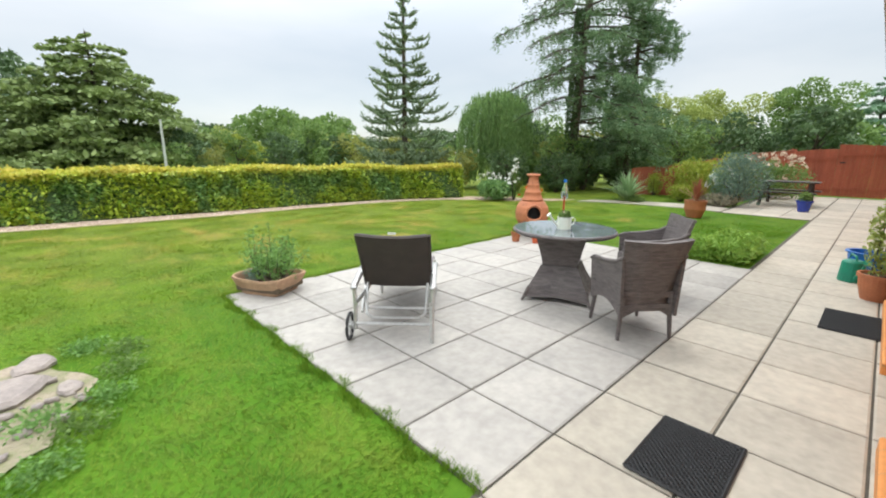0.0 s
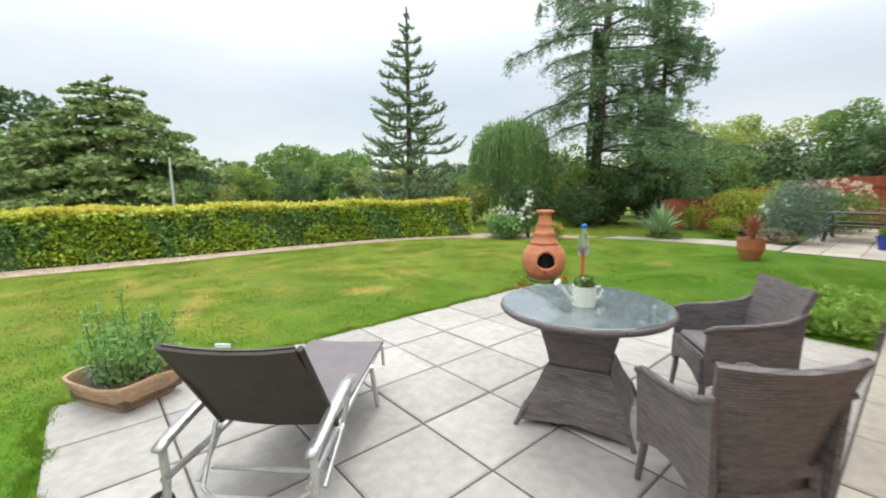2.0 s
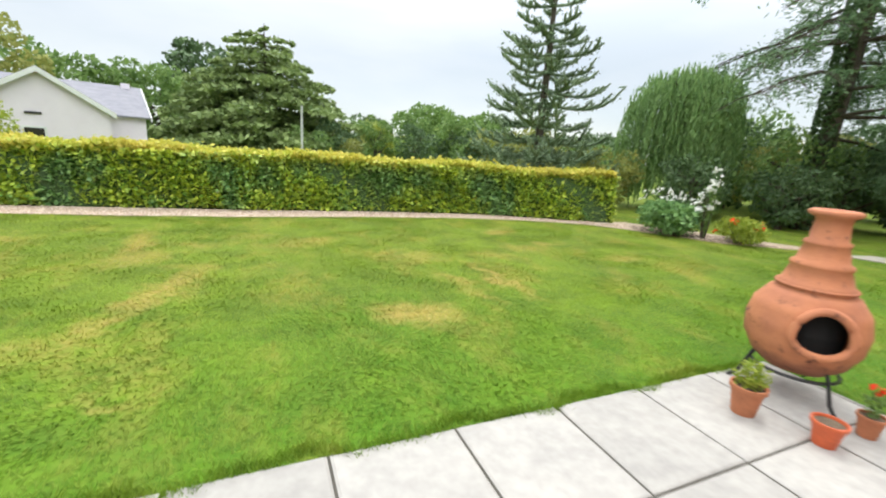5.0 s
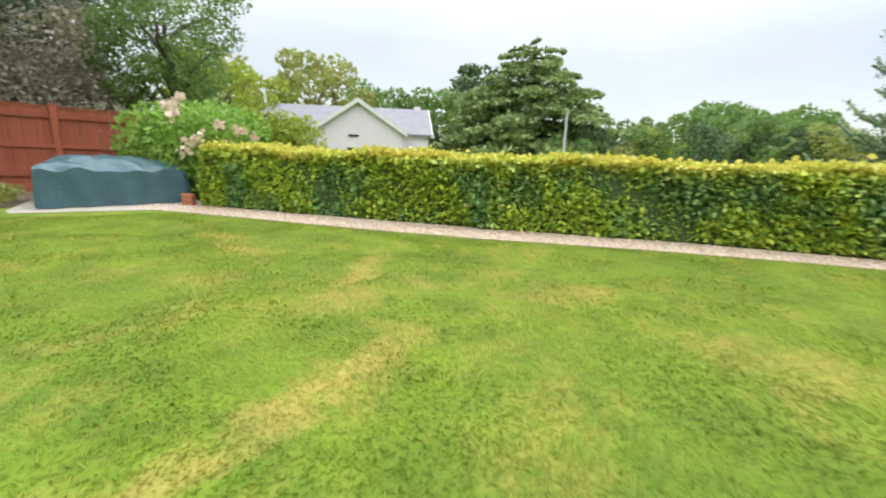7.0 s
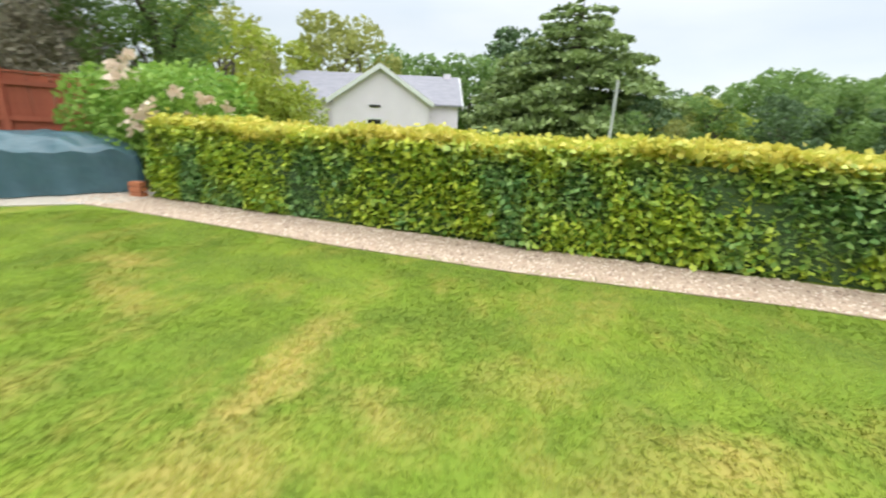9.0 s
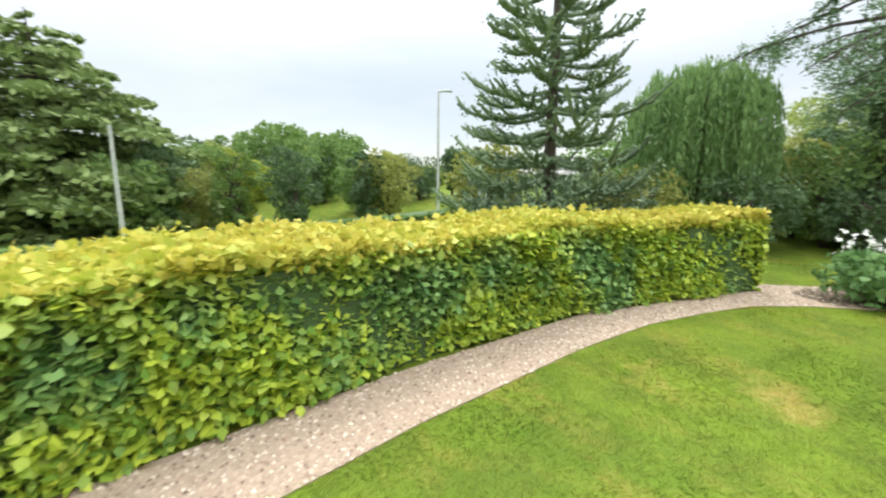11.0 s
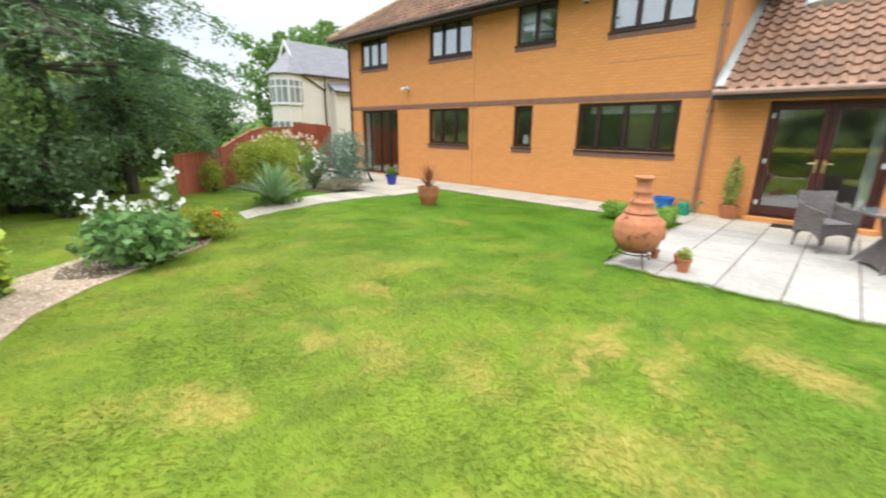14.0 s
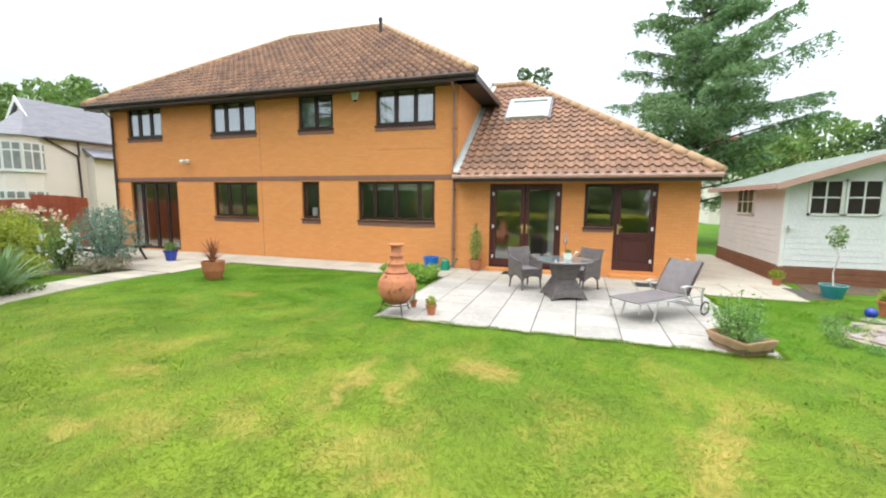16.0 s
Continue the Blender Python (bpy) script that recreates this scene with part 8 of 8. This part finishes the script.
t = thing("neighbour_house", -9.5, -30, 0, "distant house with a terracotta roof behind the trees", "house")
solid("wall", [(-3, 3, -4, 0, 0, 5.2)], M["render"], t)
b = bmesh.new()
v = [b.verts.new(p) for p in ((-3.3, 0.3, 5.1), (3.3, 0.3, 5.1), (3.3, -4.3, 5.1), (-3.3, -4.3, 5.1), (-3.0, -2, 7.4), (3.0, -2, 7.4))]
for q in ((0, 1, 5, 4), (1, 2, 5), (2, 3, 4, 5), (3, 0, 4), (3, 2, 1, 0)):
    b.faces.new([v[i] for i in q])
part("roof", b, M["terracotta"], t, "terracotta tiled roof")
t = thing("water_butt", 1.02, -4.6, 0, "dark water butt in the side passage", "water butt")
b = bmesh.new()
lathe(b, [(0.05, 0), (0.2, 0), (0.24, 0.3), (0.22, 0.62), (0.23, 0.64), (0.05, 0.66)], 20)
part("butt", b, M["rubber"], t)


# ---- pieces of the paving, roofs and lawn ----
def slab_mesh(w, d, name, material, seed):
    rng = random.Random(seed)
    b = bmesh.new()
    c = 0.012
    lo = [b.verts.new(p) for p in ((0, 0, -0.03), (w, 0, -0.03), (w, d, -0.03), (0, d, -0.03))]
    mi = [b.verts.new(p) for p in ((0, 0, -0.006), (w, 0, -0.006), (w, d, -0.006), (0, d, -0.006))]
    hi = [b.verts.new((c + (w - 2 * c) * i, c + (d - 2 * c) * j, rng.uniform(-0.0012, 0.0012))) for i, j in ((0, 0), (1, 0), (1, 1), (0, 1))]
    for k in range(4):
        n = (k + 1) % 4
        b.faces.new((lo[k], lo[n], mi[n], mi[k])), b.faces.new((mi[k], mi[n], hi[n], hi[k]))
    b.faces.new(hi)
    return finish(name, b, material)


PATIO = [o for o in scene.objects if o.name == "patio"][0]
S, GAP, TOP = 0.608, 0.014, 0.012
shared = {}


def lay(x0, y0, x1, y1, material, z=TOP):
    key = (round(x1 - x0, 3), round(y1 - y0, 3), material, random.randint(0, 2))
    if key not in shared:
        shared[key] = slab_mesh(x1 - x0, y1 - y0, "slab", M[material], len(shared))
    ob = new("slab", shared[key])
    ob.parent = PATIO
    ob.matrix_world = pose(x0, y0, z + random.uniform(-0.0015, 0.0015), random.uniform(-0.12, 0.12), random.uniform(-0.12, 0.12), 0)


xs = [1.43] + [2.022 + S * k for k in range(9)]
ys = [0.955, 1.56, 2.155, 2.742, 3.338, 3.945, 4.6]
for i in range(len(xs)):
    for j in range(len(ys) - 1):
        x1 = xs[i + 1] if i + 1 < len(xs) else 6.92
        lay(xs[i] + GAP / 2, ys[j] + GAP / 2, x1 - GAP / 2, min(ys[j + 1], 4.6) - GAP / 2, "slab_grey")
rows = [(WALL + 0.03, -0.245), (-0.245, 0.352), (0.352, 0.955)]
for a, c in rows:
    for k in range(-4, 32):
        x0 = 2.022 + S * k
        lo = -0.35 if c > 0.4 else -0.62
        if x0 + S < lo:
            continue
        lay(max(x0, lo) + GAP / 2, a + GAP / 2, x0 + S - GAP / 2, c - GAP / 2, "slab_buff")
for k in range(13):
    for j in range(3):
        lay(13.37 + k * 0.62 + GAP / 2, 0.975 + j * 0.62 + GAP / 2, 13.37 + (k + 1) * 0.62 - GAP / 2, 0.975 + (j + 1) * 0.62 - GAP / 2, "slab_buff")
# the curved garden path
inner = along([(13.42, 2.9), (13.58, 3.6), (13.55, 4.8), (13.28, 6.0), (12.75, 7.15)], 0.45)
outer = along([(14.5, 2.9), (14.75, 3.6), (14.7, 4.5), (14.25, 5.7), (13.4, 7.1)], 0.45)
n = min(len(inner), len(outer)) - 1
for k in range(n):
    b = bmesh.new()
    q = [(inner[k][0], inner[k][1]), (outer[k][0], outer[k][1]), (outer[k + 1][0], outer[k + 1][1]), (inner[k + 1][0], inner[k + 1][1])]
    cx, cy = sum(p[0] for p in q) / 4, sum(p[1] for p in q) / 4
    t = [b.verts.new((cx + (x - cx) * 0.98, cy + (y - cy) * 0.98, 0.016)) for x, y in q]
    l = [b.verts.new((cx + (x - cx) * 0.98, cy + (y - cy) * 0.98, -0.03)) for x, y in q]
    b.faces.new(t), b.faces.new(l[::-1])
    for i in range(4):
        b.faces.new((t[i], t[(i + 1) % 4], l[(i + 1) % 4], l[i]))
    part("slab", b, M["slab_buff"], PATIO)

def m_tile_joined(nt):
    r = node(nt, "ShaderNodeNewGeometry").outputs["Random Per Island"]
    c = mix(nt, ramp(nt, noise_tex(nt, 1.5, 4, 0.6, "World"), 0.35, 0.65), (0.30, 0.168, 0.105), (0.165, 0.098, 0.072))
    c = node(nt, "ShaderNodeHueSaturation", {"Color": c, "Value": node(nt, "ShaderNodeMapRange", {"Value": r, "To Min": 0.84, "To Max": 1.16}).outputs[0]}).outputs[0]
    n2 = noise_tex(nt, 25, 2, 0.6, "World")
    return principled(nt, c, 0.85, 0, n2, 0.002)


M["tile_joined"] = mat("brown_roof_tile_joined", m_tile_joined)
# pantiles: a rolled profile, lapped row over row
PW, PL = 0.235, 0.31
prof = [(0.0, 0.004), (0.024, 0.042), (0.060, 0.060), (0.095, 0.042), (0.12, 0.006), (0.17, -0.004), (0.235, 0.004)]


def tile_arrays():
    v, f = [], []
    for y, up in ((0.0, 0.0), (PL + 0.05, 0.0)):
        for x, z in prof:
            v.append((x, y, z + (0.046 if y == 0.0 else 0.0)))
    n = len(prof)
    for i in range(n - 1):
        f.append((i, i + 1, n + i + 1, n + i))
    for x, z in prof:
        v.append((x, 0.0, z - 0.012))
    for i in range(n - 1):
        f.append((2 * n + i, 2 * n + i + 1, i + 1, i))
    return np.array(v), np.array(f)


TV, TF = tile_arrays()
slope = math.atan(PITCH)


def tile_spots(x0, x1, z, half, hip0, hip1):
    out = []
    length = half / math.cos(slope)
    for r in range(int(length / PL)):
        d = (r * PL - 0.03) * math.cos(slope)
        a = x0 + (max(d, 0) + 0.02 if hip0 else 0)
        c = x1 - (max(d, 0) + 0.02 if hip1 else 0)
        k0 = math.ceil((a - x0) / PW - 0.4)
        x = x0 + k0 * PW
        while x + PW < c + PW * 0.4:
            out.append((x, 0.06 - (r * PL) * math.cos(slope), z + 0.012 + (r * PL - 0.05) * math.sin(slope)))
            x += PW
    return out


ROOF = [o for o in scene.objects if o.name == "roof_annexe"][0]
tm = bpy.data.meshes.new("pantile")
tm.from_pydata([tuple(p) for p in TV], [], [tuple(int(i) for i in q) for q in TF])
tm.materials.append(M["tile"])
low_spots = tile_spots(EAVE_END, X_CORNER - 0.12, EAVE_LOW, (0.02 + 9.6) / 2, True, False)
for x, y, z in low_spots:
    ob = new("pantile", tm)
    ob.parent = ROOF
    ob.matrix_world = Matrix.Translation((x + PW, y, z)) @ Euler((-slope, 0, 0)).to_matrix().to_4x4() @ Matrix.Diagonal((-1, -1, 1, 1))
rot = np.array(Euler((-slope, 0, 0)).to_matrix())
laid = (TV * np.array([-1, -1, 1])) @ rot.T


def joined_tiles(spots, roof):
    V = np.concatenate([laid + np.array([x + PW, y, z]) for x, y, z in spots])
    F = np.concatenate([TF + k * len(TV) for k in range(len(spots))])
    ob = raw("pantiles", V, F, M["tile_joined"])
    ob.parent = roof
    tagged(ob, kind="stuff")


joined_tiles(tile_spots(6.45, 20.5, EAVE, (0.02 + 9.85) / 2, True, True), [o for o in scene.objects if o.name == "roof_main"][0])
# the grass
rng = np.random.default_rng(7)


def grass(polys, count, x0, x1, y0, y1, h, seed_w, name, label, fade=None):
    p = np.stack([rng.uniform(x0, x1, count), rng.uniform(y0, y1, count)], 1)
    keep = np.zeros(count, bool)
    for poly in polys:
        keep |= inside(p, poly)
    if fade:
        keep &= rng.uniform(0, 1, count) < np.clip((x1 - p[:, 0]) / fade, 0, 1) * np.clip((p[:, 0] - x0) / fade, 0, 1)
    p = p[keep]
    n = len(p)
    a = rng.uniform(0, 2 * math.pi, n)
    tuft = 0.5 + 0.5 * np.sin(p[:, 0] * 13 + 3 * np.sin(p[:, 1] * 5)) * np.sin(p[:, 1] * 11 + 2 * np.sin(p[:, 0] * 7)) + 0.3 * np.sin(p[:, 0] * 4.1 + p[:, 1] * 2.7)
    hh = h * rng.uniform(0.4, 1.2, n) * (0.75 + 0.5 * np.clip(tuft, 0, 1.2))
    # blades lie over more than they stand, and neighbours lean the same way
    swirl = 2.2 * np.sin(p[:, 0] * 2.1 + 1.3 * np.sin(p[:, 1] * 1.7)) + 1.8 * np.sin(p[:, 1] * 3.3)
    b = swirl + rng.normal(size=n) * 1.1
    lean = h * rng.uniform(0.8, 2.0, (n, 1)) * np.stack([np.cos(b), np.sin(b)], 1)
    w = seed_w * rng.uniform(0.7, 1.3, (n, 1))
    s = np.stack([-np.sin(b), np.cos(b)], 1) * w
    v = np.zeros((n, 3, 3))
    v[:, 0, :2], v[:, 1, :2], v[:, 2, :2] = p - s, p + s, p + lean
    v[:, 2, 2] = hh * 0.75
    v[:, :2, 2] = -0.004
    f = np.arange(n * 3).reshape(-1, 3)
    ob = raw(name, v.reshape(-1, 3), f, M["blade"])
    tagged(ob, label, "grass", kind="stuff")


grass([LAWN], 700000, -7.0, 14.0, 0.4, 11.2, 0.020, 0.0036, "grass", "short green lawn with dried yellow patches", fade=4.0)
grass([LAWN, LAWN2], 130000, -10.5, 18.0, 0.4, 12.0, 0.026, 0.006, "grass", "short green lawn grass further off")


# longer grass lapping over the slab edges
k = 9000
q = rng.uniform(0, 1, k)
first = rng.uniform(0, 1, k) < 0.4
ragged = 0.035 * np.sin(q * 41) + 0.02 * np.sin(q * 97)
ex = np.where(first, 1.43, 1.43 + 5.4 * q) + np.where(first, ragged - 0.02, 0)
ey = np.where(first, 0.97 + 3.63 * q, 4.60) + np.where(first, 0, -ragged + 0.02)
ex, ey = ex + rng.normal(size=k) * 0.022, ey + rng.normal(size=k) * 0.022
a, hh = rng.uniform(0, 2 * math.pi, k), rng.uniform(0.025, 0.055, k)
v = np.zeros((k, 3, 3))
v[:, :, 0], v[:, :, 1] = ex[:, None], ey[:, None]
v[:, 0, 0] -= 0.003 * np.cos(a)
v[:, 0, 1] -= 0.003 * np.sin(a)
v[:, 1, 0] += 0.003 * np.cos(a)
v[:, 1, 1] += 0.003 * np.sin(a)
v[:, 2, 0] += hh * 0.6 * np.cos(a * 3)
v[:, 2, 1] += hh * 0.6 * np.sin(a * 3)
v[:, 2, 2] = hh
tagged(raw("edge_grass", v.reshape(-1, 3), np.arange(k * 3).reshape(-1, 3), M["blade"]), "untrimmed grass lapping over the patio's edge", "grass", kind="stuff")

# rubble in the bare patch
rb = bmesh.new()
for k in range(90):
    rr, aa = math.sqrt(rng.random()) * 0.55, rng.uniform(0, 6.28)
    sz_ = rng.uniform(0.012, 0.04)
    box(rb, -0.35 + rr * math.cos(aa) - sz_, -0.35 + rr * math.cos(aa) + sz_, 3.15 + rr * math.sin(aa) - sz_ * 0.7, 3.15 + rr * math.sin(aa) + sz_ * 0.7, 0.004, 0.010 + sz_ * 0.7)
for vv in rb.verts:
    vv.co += Vector(rng.normal(size=3).tolist()) * 0.006
tagged(raw("rubble", [tuple(vv.co) for vv in rb.verts], [[q_.index for q_ in ff.verts] for ff in (rb.verts.index_update(), rb.faces)[1]], M["stone"]), "small stones and crumbs of soil in the bare patch", "rubble", kind="stuff")

# pebbles on the gravel strip
GP = GRAVEL_EDGE + [(13.3, 7.1), (12.2, 8.9), (11.3, 10.1)] + HEDGE_FRONT[::-1][1:] + [(-3.0, 12.1)]
pp = np.stack([rng.uniform(-3, 12.5, 60000), rng.uniform(7.2, 12.1, 60000)], 1)
pp = pp[inside(pp, GP)]
n = len(pp)
oc = np.array([(1, 0, 0), (0, 1, 0), (-1, 0, 0), (0, -1, 0), (0, 0, 0.7), (0, 0, -0.4)])
of = np.array([(0, 1, 4), (1, 2, 4), (2, 3, 4), (3, 0, 4)])
a = rng.uniform(0, 2 * math.pi, n)
sz = rng.uniform(0.008, 0.021, (n, 1, 1))
ca, sa = np.cos(a)[:, None], np.sin(a)[:, None]
v = np.zeros((n, 6, 3))
v[:, :, 0] = oc[:, 0] * ca - oc[:, 1] * sa * 0.7
v[:, :, 1] = oc[:, 0] * sa + oc[:, 1] * ca * 0.7
v[:, :, 2] = oc[:, 2]
v = v * sz * rng.uniform(0.8, 1.2, (n, 6, 1))
v[:, :, :2] += pp[:, None]
v[:, :, 2] += 0.008
f = (np.arange(n)[:, None, None] * 6 + of[None]).reshape(-1, 3)


def m_pebble(nt):
    r = node(nt, "ShaderNodeNewGeometry").outputs["Random Per Island"]
    c = node(nt, "ShaderNodeValToRGB", {0: r})
    e = c.color_ramp.elements
    e[0].color, e[1].color = (0.20, 0.14, 0.105, 1), (0.74, 0.64, 0.52, 1)
    e.new(0.35).color = (0.46, 0.33, 0.24, 1)
    e.new(0.7).color = (0.55, 0.44, 0.34, 1)
    return principled(nt, c.outputs[0], 0.8)


tagged(raw("pebbles", v.reshape(-1, 3), f, mat("pebbles", m_pebble)), "loose pale and tan pebbles of the gravel strip", "gravel", kind="stuff")
